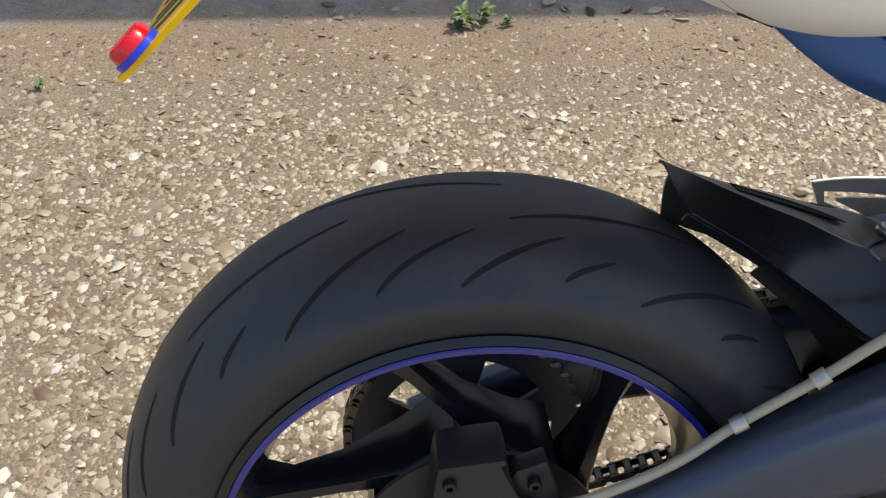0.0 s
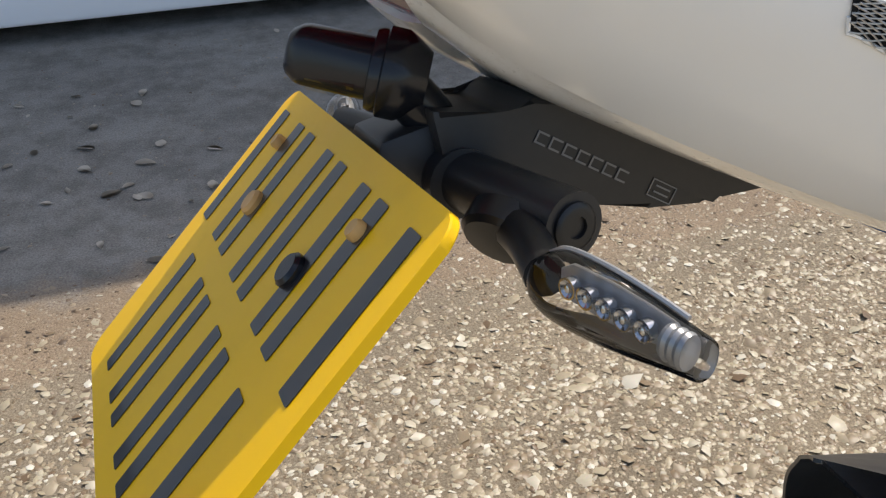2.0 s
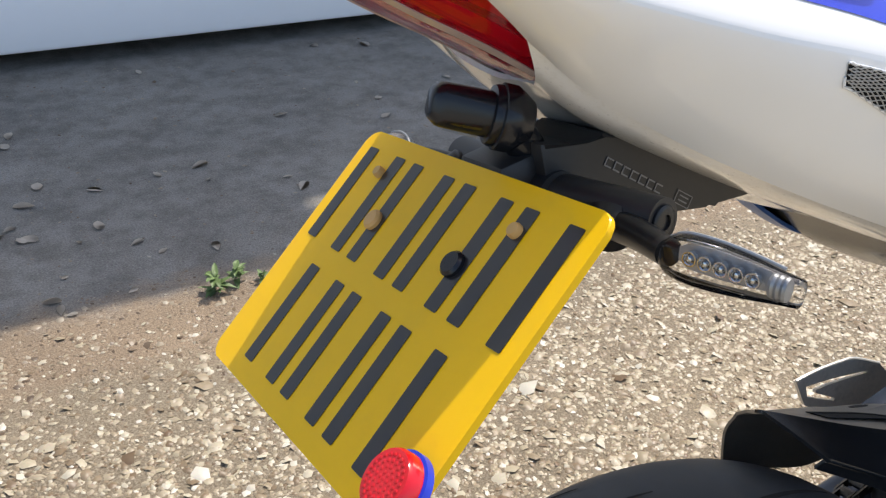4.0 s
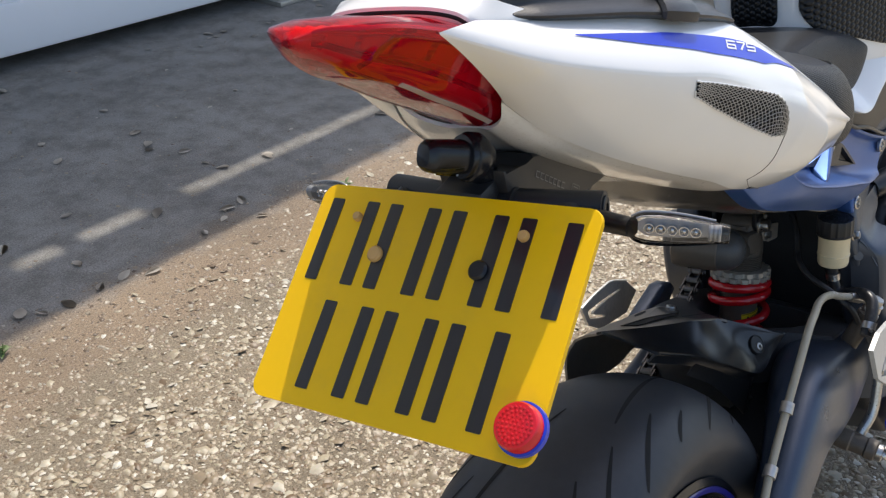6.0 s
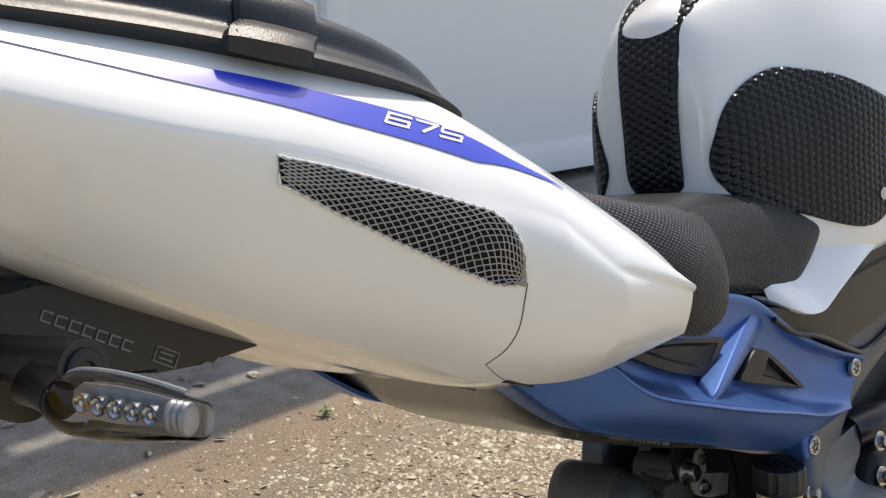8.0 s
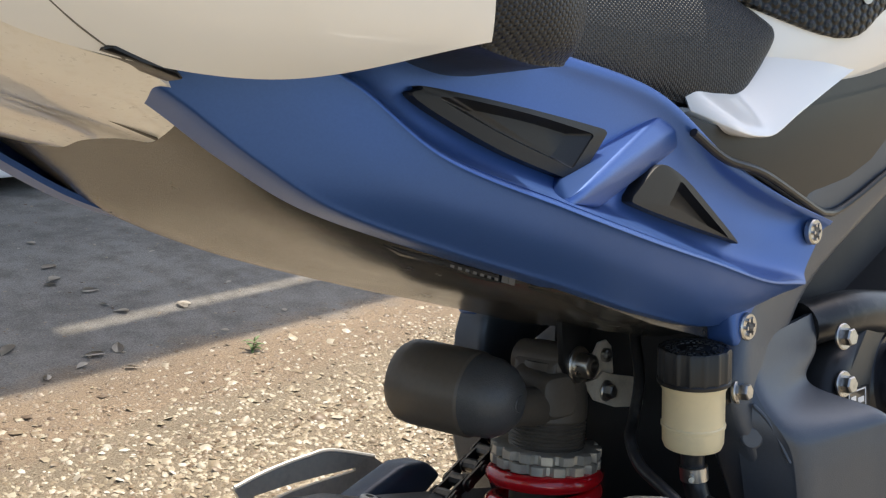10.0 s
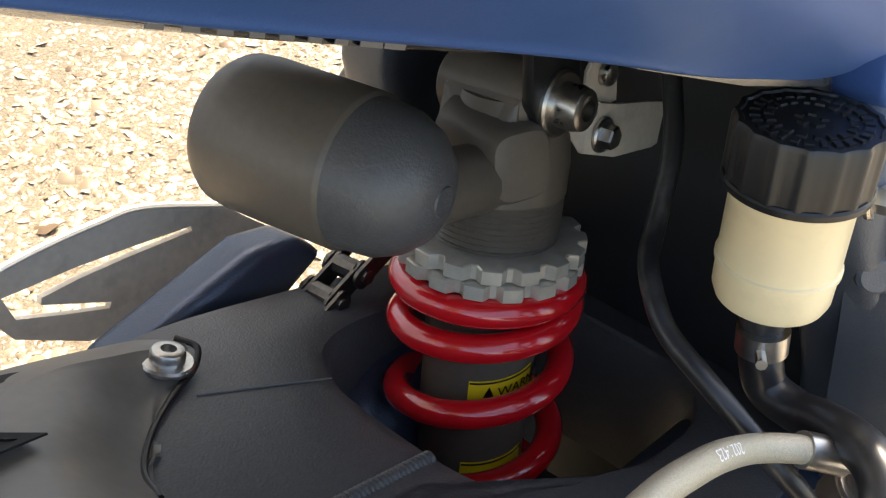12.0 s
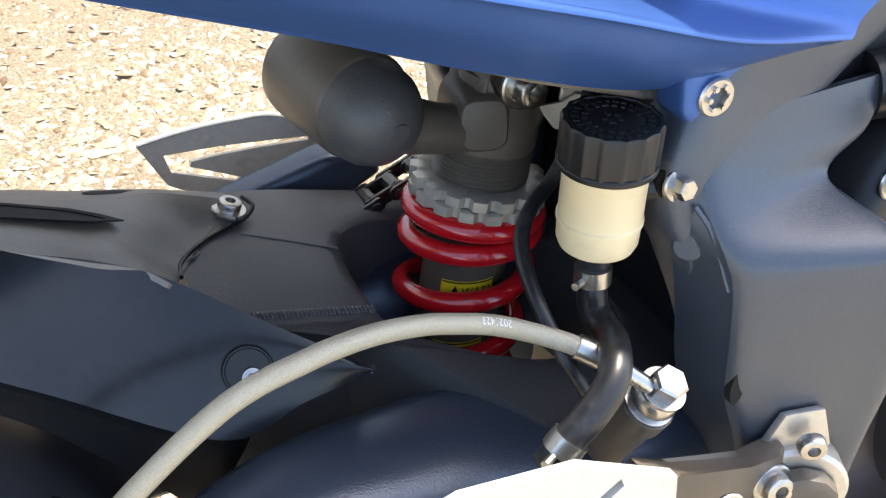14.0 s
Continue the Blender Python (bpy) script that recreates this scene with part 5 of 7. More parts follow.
    prism(bm, [(0.640, 0.668), (0.641, 0.646), (0.648, 0.638), (0.660, 0.635), (0.672, 0.638), (0.684, 0.652), (0.695, 0.672)], 0.019, lambda a, b, h: (a, sd * (-0.0905 - h), b), 0.004, 3)
    P("tab", bm, SUBFRAME, sf)
    for p in ((0.7385, -0.1160, 0.698), (0.6555, -0.1085, 0.6520)):
        bm = new_bm()
        o = Vector((p[0], p[1] * sd, p[2]))
        revolve(bm, o, (-0.1, -sd, 0), [(0, 0.0084), (0.003, 0.0084), (0.004, 0.0076), (0.004, 0.0045), (0.001, 0.0037)], 24)
        for k in range(6):
            a = k * math.pi / 3
            revolve(bm, o + Vector((math.cos(a) * 0.0050, -0.001 * sd, math.sin(a) * 0.0050)), (0, -sd, 0), [(0, 0.0012), (0.0042, 0.0012)], 8)
        P("torx_bolt", bm, STEEL, sf)
    return sf


subframe(1)
subframe(-1)
# black hanger plate and lower flange below the subframe
bm = new_bm()
prism(bm, [(0.368, 0.757), (0.380, 0.758), (0.430, 0.738), (0.488, 0.718), (0.488, 0.705), (0.470, 0.708), (0.455, 0.713), (0.410, 0.730), (0.380, 0.746)], 0.020, lambda a, b, h: (a, -0.082 + h + 0.6 * max(0, 0.43 - a) * 0.4, b), 0.002, 2)
hanger = P("hanger_plate", bm, GLOSSBLACK, None, "gloss black hanger plate with small grey print")
pd, pu = Vector((0.0485, 0, -0.0178)).normalized(), Vector((0.345, 0, 0.938))
for k in range(9):
    o = Vector((0.430, -0.0822, 0.7255)) + pd * (0.0052 * k)
    for z0, z1, w in ((0.0, 0.0030, 0.0036), (-0.0030, -0.0018, 0.0026)) if k < 7 else ((-0.003, 0.003, 0.0048),):
        bm = new_bm()
        prism(bm, [(0, z0), (w, z0), (w, z1), (0, z1)], 0.0002, lambda a, b, h, o=o: o + pd * a + pu * b + Vector((0, -h, 0)))
        P("print_bar", bm, THREAD, hanger)
bm = new_bm()
prism(bm, [(0.490, 0.714), (0.52, 0.704), (0.60, 0.676), (0.66, 0.656), (0.668, 0.642), (0.655, 0.644), (0.636, 0.648), (0.580, 0.667), (0.528, 0.688), (0.491, 0.702)], 0.040, lambda a, b, h: (a, -0.092 + h, b), 0.005, 3)
P("lower_flange", bm, UNDER, None, "dusty black plastic lower flange")
# black cover below the tank
bm = new_bm()
cover = [(0.575, 0.782), (0.600, 0.780), (0.640, 0.770), (0.672, 0.767), (0.7094, 0.778), (0.85, 0.821), (1.2, 0.91), (1.2, 0.82), (0.98, 0.752), (0.876, 0.737), (0.800, 0.712), (0.776, 0.706), (0.757, 0.707), (0.739, 0.712), (0.669, 0.740), (0.629, 0.752)]
prism(bm, cover, 0.022, lambda a, b, h: (a, -0.113 + h - max(0, a - 0.78) * 0.20 + max(0, 0.68 - a) * 0.12, b), 0.006, 3)
sc = P("side_cover", bm, BLACK, None, "black plastic side cover below the tank")
bm = new_bm()
tube(bm, [(x, -0.1185 - max(0, x - 0.78) * 0.20 + max(0, 0.68 - x) * 0.12, z) for x, z in ((0.600, 0.7700), (0.629, 0.7535), (0.669, 0.7415), (0.739, 0.7130), (0.757, 0.7080), (0.776, 0.7070), (0.800, 0.7130), (0.876, 0.7380), (0.98, 0.753))], 0.0025, 10, 60)
P("edge_bead", bm, BLACK, sc)

# -- undertray
bm = new_bm()
secs = []
for x, z, w, up in ((0.27, 0.818, 0.094, 0.02), (0.305, 0.802, 0.096, 0.025), (0.335, 0.778, 0.096, 0.035), (0.365, 0.7535, 0.096, 0.040), (0.42, 0.726, 0.096, 0.045), (0.50, 0.696, 0.092, 0.05), (0.56, 0.676, 0.090, 0.045), (0.615, 0.657, 0.090, 0.045), (0.655, 0.643, 0.090, 0.045)):
    secs.append([(x, -w, z + up), (x, -w * 0.92, z + up * 0.35), (x, -w * 0.6, z + 0.001), (x, 0, z), (x, w * 0.75, z - 0.001), (x, w * 1.0, z + up * 0.15), (x, w * 1.05, z + up * 0.6)])
sheet(bm, surface(secs, 34, 30), 0.004)
ut = P("undertray", bm, UNDER, None, "smooth black undertray below the seat, speckled with dirt")
for q in ((0.372, -0.060, 0.7500), (0.362, 0.075, 0.7535)):
    bm = new_bm()
    revolve(bm, q, (0.35, 0, -0.94), [(-0.002, 0.0035), (0.0008, 0.0035), (0.0012, 0.0025)], 14)
    P("plug", bm, GROOVE, ut)

# -- tail fairing
L1 = [(-0.024, 0.058, 1.011), (0.022, 0.073, 1.002), (0.09, 0.090, 0.988), (0.15, 0.104, 0.975), (0.22, 0.116, 0.957), (0.275, 0.137, 0.920), (0.334, 0.157, 0.874), (0.3625, 0.1675, 0.8445)]
L2 = [(-0.058, 0.054, 1.011), (0.0, 0.089, 0.981), (0.08, 0.117, 0.954), (0.15, 0.135, 0.935), (0.22, 0.150, 0.908), (0.262, 0.160, 0.892), (0.2935, 0.168, 0.864), (0.3675, 0.1668, 0.8385)]
L3 = [(0.013, 0.046, 0.951), (0.040, 0.058, 0.925), (0.09, 0.075, 0.893), (0.15, 0.090, 0.862), (0.21, 0.103, 0.834), (0.250, 0.111, 0.814), (0.310, 0.128, 0.802), (0.3815, 0.1515, 0.8115)]
BELLY = [(0.041, 0.926), (0.068, 0.905), (0.105, 0.884), (0.16, 0.856), (0.225, 0.826), (0.272, 0.806), (0.325, 0.784)]


TAIL_LINES = [spline(p, 1401) for p in (L1, L2, L3)]


def tail_section(i, sd):
    """Two panels with crisp edges: shoulder and flank, the flank turning in at its foot."""
    i0, w = min(int(i), 6), i - min(int(i), 6)
    straight = min(1.0, max(0.0, i - 4.3))
    a, b, c = ((Vector(p[i0]).lerp(Vector(p[i0 + 1]), w) * k + q[round(i * 200)] * (1 - k)) * Vector((1, sd, 1)) for p, q, k in zip((L1, L2, L3), TAIL_LINES, (straight, straight, 0.0)))
    swell = (0.004, 0.006, 0.007, 0.010, 0.016, 0.019, 0.013, 0.001)
    stops = [(0, 0.0), (0, 0.5), (0, 0.975), (1, 0.02), (1, 0.2), (1, 0.45), (1, 0.7), (1, 0.9), (1, 0.985), (1, 1.0)]
    bulge = (Vector((0, sd * 0.003, 0.001)), Vector((0, sd * (swell[i0] * (1 - w) + swell[i0 + 1] * w), 0)))
    out = []
    for j in range(91):
        k = min(j // 10, 8)
        f = j / 10 - k
        (p0, u0), (p1, u1) = stops[k], stops[k + 1]
        put = lambda p, u: (a, b)[p].lerp((b, c)[p], u) + bulge[p] * (1 - abs(2 * u - 1) ** 2.6)
        out.append(put(p0, u0 + (u1 - u0) * f) if p0 == p1 else put(p0, u0).lerp(put(p1, u1), f))
    return out


SIDE = None
tail = None
for sd in (-1, 1):
    g = [tail_section(i, sd) for i in np.linspace(0, 7, 120)]
    bm = new_bm()
    sheet(bm, g, 0.003 * sd)
    ob = P("side_fairing", bm, WHITE, None, "gloss white tail fairing with a blue stripe and mesh vent")
    if sd < 0:
        SIDE, tail = g, ob
# belly pan between the two flanks, its front edge pointed towards the middle
bm = new_bm()
secs = []
for i in range(7):
    x, y, z = L3[i]
    cx, cz = BELLY[i]
    if i == 6:
        half = [(0.272, -0.113, 0.8075), (0.300, -0.090, 0.7968), (0.3155, -0.047, 0.7865), (0.324, -0.014, 0.785)]
    else:
        half = [(x, -y + 0.002, z + 0.001), (x + (cx - x) * 0.35, -y * 0.76, z + (cz - z) * 0.45 - 0.003), (x + (cx - x) * 0.75, -y * 0.40, z + (cz - z) * 0.85 - 0.003), (cx, -y * 0.12, cz - 0.001)]
    secs.append(half + [(px, -py, pz) for px, py, pz in half[::-1]])
sheet(bm, surface(secs, 70, 60), -0.003)
belly = P("belly_pan", bm, DUSTYWHITE, None, "dusty gloss white belly pan under the tail")
# joint line along the belly, its gap shade put into the colour
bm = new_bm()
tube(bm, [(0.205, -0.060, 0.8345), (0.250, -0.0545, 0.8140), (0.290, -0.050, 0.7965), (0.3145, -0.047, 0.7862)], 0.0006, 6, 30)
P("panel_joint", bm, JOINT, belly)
# rubber tab where the subframe meets the belly
bm = new_bm()
prism(bm, [(0.258, 0.812), (0.266, 0.8155), (0.280, 0.807), (0.283, 0.803), (0.270, 0.808)], 0.010, lambda a, b, h: (a, -0.118 + h, b), 0.001, 1)
P("tab", bm, BLACK, belly)


def on_side(a, b, lift=0.0):
    """A place on the right fairing: a along it, b across it from the upper edge, both 0 to 1."""
    i, j = min(max(a, 0), 1) * 119, min(max(b, 0), 1) * 90
    i0, j0 = min(int(i), 118), min(int(j), 89)
    f, h = i - i0, j - j0
    p00, p10, p01, p11 = SIDE[i0][j0], SIDE[i0 + 1][j0], SIDE[i0][j0 + 1], SIDE[i0 + 1][j0 + 1]
    p = (p00 * (1 - f) + p10 * f) * (1 - h) + (p01 * (1 - f) + p11 * f) * h
    n = (p10 - p00).cross(p01 - p00).normalized()
    if n.y > 0:
        n = -n
    return p + n * lift


def side_at(x, z):
    """The pair (a, b) of on_side nearest to a place x, z in the side view."""
    best = min(((SIDE[i][j].x - x) ** 2 + (SIDE[i][j].z - z) ** 2, i, j) for i in range(120) for j in range(91))
    a, b = best[1] / 119, best[2] / 90
    for _ in range(4):
        p, pa, pb = on_side(a, b), on_side(a + 0.004, b), on_side(a, b + 0.004)
        xa, za, xb, zb = (pa.x - p.x) / 0.004, (pa.z - p.z) / 0.004, (pb.x - p.x) / 0.004, (pb.z - p.z) / 0.004
        det = xa * zb - xb * za
        if abs(det) < 1e-9:
            break
        a = min(0.995, max(0.0, a + ((x - p.x) * zb - (z - p.z) * xb) / det))
        b = min(0.995, max(0.0, b + ((z - p.z) * xa - (x - p.x) * za) / det))
    return a, b


def strip(top, low, lift, name, mat, parent, n=48, m=6):
    """A thin skin on the right fairing between two lines of (x, z), straight from point to point."""
    def along(pts):
        q = [side_at(*p) for p in pts]
        d = [0.0]
        for (x0, z0), (x1, z1) in zip(pts, pts[1:]):
            d.append(d[-1] + math.hypot(x1 - x0, z1 - z0))
        s = np.linspace(0, d[-1], n)
        return list(zip(np.interp(s, d, [p[0] for p in q]), np.interp(s, d, [p[1] for p in q])))
    tp, lo = along(top), along(low)
    rows = [[on_side(t[0] + (l[0] - t[0]) * k / m, t[1] + (l[1] - t[1]) * k / m, lift) for k in range(m + 1)] for t, l in zip(tp, lo)]
    bm = new_bm()
    vs = [[bm.verts.new(p) for p in r] for r in rows]
    for u, v in zip(vs, vs[1:]):
        for k in range(m):
            if (u[k].co - v[k].co).length > 1e-7 and (u[k].co - u[k + 1].co).length > 1e-7:
                bm.faces.new((u[k], u[k + 1], v[k + 1], v[k]))
    return P(name, bm, mat, parent), tp, lo


strip([(0.034, 0.9895), (0.080, 0.980), (0.118, 0.972), (0.1635, 0.960), (0.205, 0.9475), (0.222, 0.941), (0.250, 0.924), (0.279, 0.9065)], [(0.034, 0.9888), (0.0925, 0.970), (0.159, 0.948), (0.2254, 0.9246), (0.279, 0.9055)], 0.0006, "blue_stripe", BLUE, tail)
# model number on the stripe, as square strokes
DIGITS = {"6": ((0, 0, 1, 0), (0, 0, 0, 1), (0, 1, 1, 1), (1, 0, 1, 0.5), (0, 0.5, 1, 0.5)), "7": ((0, 1, 1, 1), (1, 1, 0.45, 0)), "5": ((0, 0, 1, 0), (1, 0, 1, 0.5), (0, 0.5, 1, 0.5), (0, 0.5, 0, 1), (0, 1, 1, 1))}
for k, ch in enumerate("675"):
    for x0, z0, x1, z1 in DIGITS[ch]:
        put = lambda u, v, k=k: Vector((0.1835, 0, 0.9463)) + Vector((0.957, 0, -0.289)) * (k * 0.0148 + u * 0.0116) + Vector((0.0060, 0, 0.0038)) * v
        a, b = put(x0, z0), put(x1, z1)
        d = (b - a).normalized() * 0.0006
        w = Vector((-d.z, 0, d.x))
        corners = []
        for q in (a - d - w, b + d - w, b + d + w, a - d + w):
            corners.append(on_side(*side_at(q.x, q.z), 0.0))
        nrm = (corners[1] - corners[0]).cross(corners[2] - corners[0]).normalized()
        nrm = -nrm if nrm.y > 0 else nrm
        mid = sum(corners, Vector()) / 4
        bm = new_bm()
        flat = [Vector((q.x, mid.y - (nrm.x * (q.x - mid.x) + nrm.z * (q.z - mid.z)) / nrm.y, q.z)) for q in (a - d - w, b + d - w, b + d + w, a - d + w)]
        rings(bm, [[q + nrm * 0.0007 for q in flat], [q + nrm * 0.0010 for q in flat]])
        P("number_stroke", bm, PRINT, tail)
# panel joints: thin dark lines on the skin, the gap's shade as colour
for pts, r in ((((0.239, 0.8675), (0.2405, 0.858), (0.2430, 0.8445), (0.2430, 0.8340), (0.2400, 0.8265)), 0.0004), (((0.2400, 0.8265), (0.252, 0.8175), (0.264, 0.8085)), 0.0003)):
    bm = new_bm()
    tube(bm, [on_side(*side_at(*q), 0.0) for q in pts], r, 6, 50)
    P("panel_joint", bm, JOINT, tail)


def vent():
    """A vent, its shaded inside painted as a black skin, with a rolled rim and a mesh of fine crossing wires."""
    top = [(0.1245, 0.9375), (0.165, 0.924), (0.200, 0.911), (0.219, 0.9035), (0.228, 0.896), (0.2375, 0.8695)]
    low = [(0.1255, 0.9270), (0.150, 0.912), (0.175, 0.897), (0.203, 0.881), (0.224, 0.8695), (0.2375, 0.867)]
    v, tp, lo = strip(top, low, 0.0006, "vent", GROOVE, tail)
    tagged(v, "dark vent covered by a silvery wire mesh")
    rim = [on_side(a, b, 0.0008) for a, b in tp] + [on_side(a, b, 0.0008) for a, b in lo[::-1]]
    bm = new_bm()
    tube(bm, rim, 0.0007, 6, 160, True)
    P("vent_frame", bm, WHITE, v)
    bm = new_bm()
    n = 26
    for sgn in (1, -1):
        for k in range(-10, n):
            pts = []
            for q in range(13):
                f = q / 12
                s = (k + (f * 8 if sgn > 0 else (1 - f) * 8)) / (n - 1)
                if 0 <= s <= 1:
                    i = s * 47
                    i0 = min(int(i), 46)
                    mixp = lambda line: (line[i0][0] + (line[i0 + 1][0] - line[i0][0]) * (i - i0), line[i0][1] + (line[i0 + 1][1] - line[i0][1]) * (i - i0))
                    t, l = mixp(tp), mixp(lo)
                    pts.append(on_side(t[0] + (l[0] - t[0]) * f, t[1] + (l[1] - t[1]) * f, 0.0015 + 0.0003 * sgn * (-1) ** q))
            if len(pts) > 2:
                tube(bm, pts, 0.00032, 5, max(3, len(pts)))
    ob = P("mesh", bm, WIRE, v)
    ob["kind"] = "stuff"


vent()
# deck under the pillion seat and the raised white rim behind it
bm = new_bm()
secs = []
for (x, y, z), c in zip(L1[1:], (0.004, 0.004, 0.002, 0.0, 0.0, 0.0, 0.0)):
    secs.append([(x, -y, z), (x, -y * 0.8, z + c * 0.75), (x, -y * 0.3, z + c), (x, y * 0.3, z + c), (x, y * 0.8, z + c * 0.75), (x, y, z)])
sheet(bm, surface(secs, 50, 30), 0.004)
deck = P("tail_top", bm, WHITE, None)
rim_out = [(0.0216, -0.0722, 1.0020), (0.0, -0.0655, 1.0055), (-0.0224, -0.0563, 1.0092), (-0.0285, -0.0460, 1.0160), (-0.0310, -0.0280, 1.0195)]
rim_in = [(0.0250, -0.0715, 1.0025), (0.0070, -0.0640, 1.0125), (-0.0070, -0.0565, 1.0205), (-0.0110, -0.0420, 1.0235), (-0.0135, -0.0240, 1.0250)]
round_back = lambda pts, m: spline(pts + [m] + [(x, -y, z) for x, y, z in pts[::-1]], 80)
ro, ri = round_back(rim_out, (-0.0320, 0.0, 1.0205)), round_back(rim_in, (-0.0145, 0.0, 1.0255))
rows = [[o + Vector((0.002, 0, -0.006)), o + Vector((0.0, 0, -0.001)), o + Vector((0, 0, 0.0006)), o.lerp(i, 0.10) + Vector((0, 0, 0.0010)), o.lerp(i, 0.5) + Vector((0, 0, 0.0004)), o.lerp(i, 0.92) + Vector((0, 0, 0.0002)), i, i + Vector((0.003, 0, -0.008))] for o, i in zip(ro, ri)]
bm = new_bm()
sheet(bm, rows, 0.002)
P("deck_rim", bm, WHITE, deck)
bm = new_bm()
tube(bm, [o + Vector((-0.0012, 0, -0.0016)) for o in ro[13:68:3]], 0.0014, 8, 60)
P("lamp_gasket", bm, GROOVE, deck)

# -- tail lamp
def lamp_loops(k):
    """Sections of the lamp from its nose forward, drawn in by k; an edge runs along the shoulder and one along the foot."""
    loops = []
    for x, w, zt, ze, zb, wb in ((-0.1195, 0.004, 1.0225, 1.0215, 1.0180, 0.003), (-0.1125, 0.020, 1.0275, 1.0245, 1.0125, 0.010), (-0.100, 0.034, 1.0285, 1.0220, 1.0025, 0.0165), (-0.083, 0.046, 1.0270, 1.0195, 0.9920, 0.020), (-0.060, 0.053, 1.0225, 1.0130, 0.9815, 0.0225), (-0.030, 0.061, 1.0150, 1.0030, 0.9650, 0.0215), (0.005, 0.060, 1.004, 0.988, 0.9470, 0.020), (0.04, 0.050, 0.985, 0.970, 0.9275, 0.017)):
        zm = (ze + zb) / 2
        half = [(0, zt), (-w * 0.55, zt - 0.001), (-w * 0.93, ze + (zt - ze) * 0.45), (-w, ze), (-w * 0.985, ze - (ze - zb) * 0.10), (-(w * 0.66 + wb * 0.34) - 0.002, zm + (ze - zb) * 0.12), (-(w * 0.3 + wb * 0.7) - 0.001, zb + (ze - zb) * 0.16), (-wb, zb), (-wb * 0.5, zb - 0.001)]
        lp = half + [(-y, z) for y, z in half[:0:-1]][:len(half) - 1]
        zc = (zt + zb) / 2
        loops.append([Vector((x * (1 if k == 1 else 0.965), y * k, zc + (z - zc) * k)) for y, z in lp])
    return loops


def lamp_mesh(k, n=44):
    L = lamp_loops(k)
    m = len(L[0])
    g = [list(r) for r in zip(*[spline([lp[j] for lp in L], n) for j in range(m)])]
    out = []
    for lp in g:
        ring = []
        for j in range(m):
            ring += [lp[j].lerp(lp[(j + 1) % m], f) for f in (0.0, 0.33, 0.67)]
        out.append(ring)
    return out


bm = new_bm()
rings(bm, lamp_mesh(1))
lamp = P("tail_lamp", bm, REDLENS, None, "glossy red tail lamp lens with silvered reflectors inside")
bm = new_bm()
rings(bm, lamp_mesh(0.60))
P("lamp_housing", bm, LAMPBACK, lamp)
# pale stepped shelves, added inside to catch sun and brighten the red lens
for lift, s in ((0.0145, 0.84), (0.004, 0.80), (-0.006, 0.66)):
    rows = []
    for x, w, zc in ((-0.106, 0.018, 1.017), (-0.092, 0.034, 1.013), (-0.070, 0.044, 1.006), (-0.045, 0.052, 0.997), (-0.010, 0.056, 0.983)):
        rows.append([(x, y * w * s, zc + lift * (1 if x > -0.10 else 0.4) * 0.75 - 0.0015 * (k % 2)) for k, y in enumerate(np.linspace(-1, 1, 13))])
    bm = new_bm()
    sheet(bm, rows, 0.0015)
    P("light_shelf", bm, LAMPBACK, lamp)
# reflector bowls and dark dividers inside the lens, beside the added shelves
LM = lamp_mesh(0.93, 40)
at_lamp = lambda i, j, s=1.0: LM[i][j % len(LM[0])] * s + Vector((LM[i][j % len(LM[0])].x, 0, 1.0)) * (1 - s)
for sd in (-1, 1):
    J = (lambda j: j) if sd < 0 else (lambda j: len(LM[0]) - j)
    for i0, i1 in ((6, 11), (12, 17), (18, 23), (24, 29)):
        for j0, j1 in ((9, 12), (13, 16)):
            bm = new_bm()
            q = [at_lamp(i0, J(j0)), at_lamp(i1, J(j0)), at_lamp(i1, J(j1)), at_lamp(i0, J(j1))]
            c = sum(q, Vector()) / 4
            inner = [c + (p - c) * 0.45 + Vector((0.008, -sd * 0.009, 0)) for p in q]
            rings(bm, [q, [p.lerp(r, 0.5) for p, r in zip(q, inner)], inner])
            P("reflector", bm, REDPLASTIC, lamp, "")
    for j, r, mt in ((8, 0.0012, REDPLASTIC), (12, 0.0010, REDPLASTIC), (17, 0.0018, REDDARK)):
        bm = new_bm()
        tube(bm, [at_lamp(i, J(j)) for i in range(3, 38, 3)], r, 8, 40)
        P("moulding", bm, mt, lamp)
    bm = new_bm()
    tube(bm, [at_lamp(20, J(9)), at_lamp(17, J(13)), at_lamp(15, J(17)), at_lamp(14, J(20))], 0.0016, 8, 24)
    P("divider", bm, REDDARK, lamp)
    # clear strip along the foot of the lens
    LC = lamp_mesh(1.0, 40)
    bm = new_bm()
    sheet(bm, [[LC[i][J(j) % len(LC[0])] + Vector((0, sd * 0.0006, -0.0006)) for j in (20, 21)] for i in range(22, 39)], 0.0006 * sd)
    P("clear_strip", bm, LAMPCLEAR, lamp)

# -- pillion seat
bm = new_bm()
loops = []
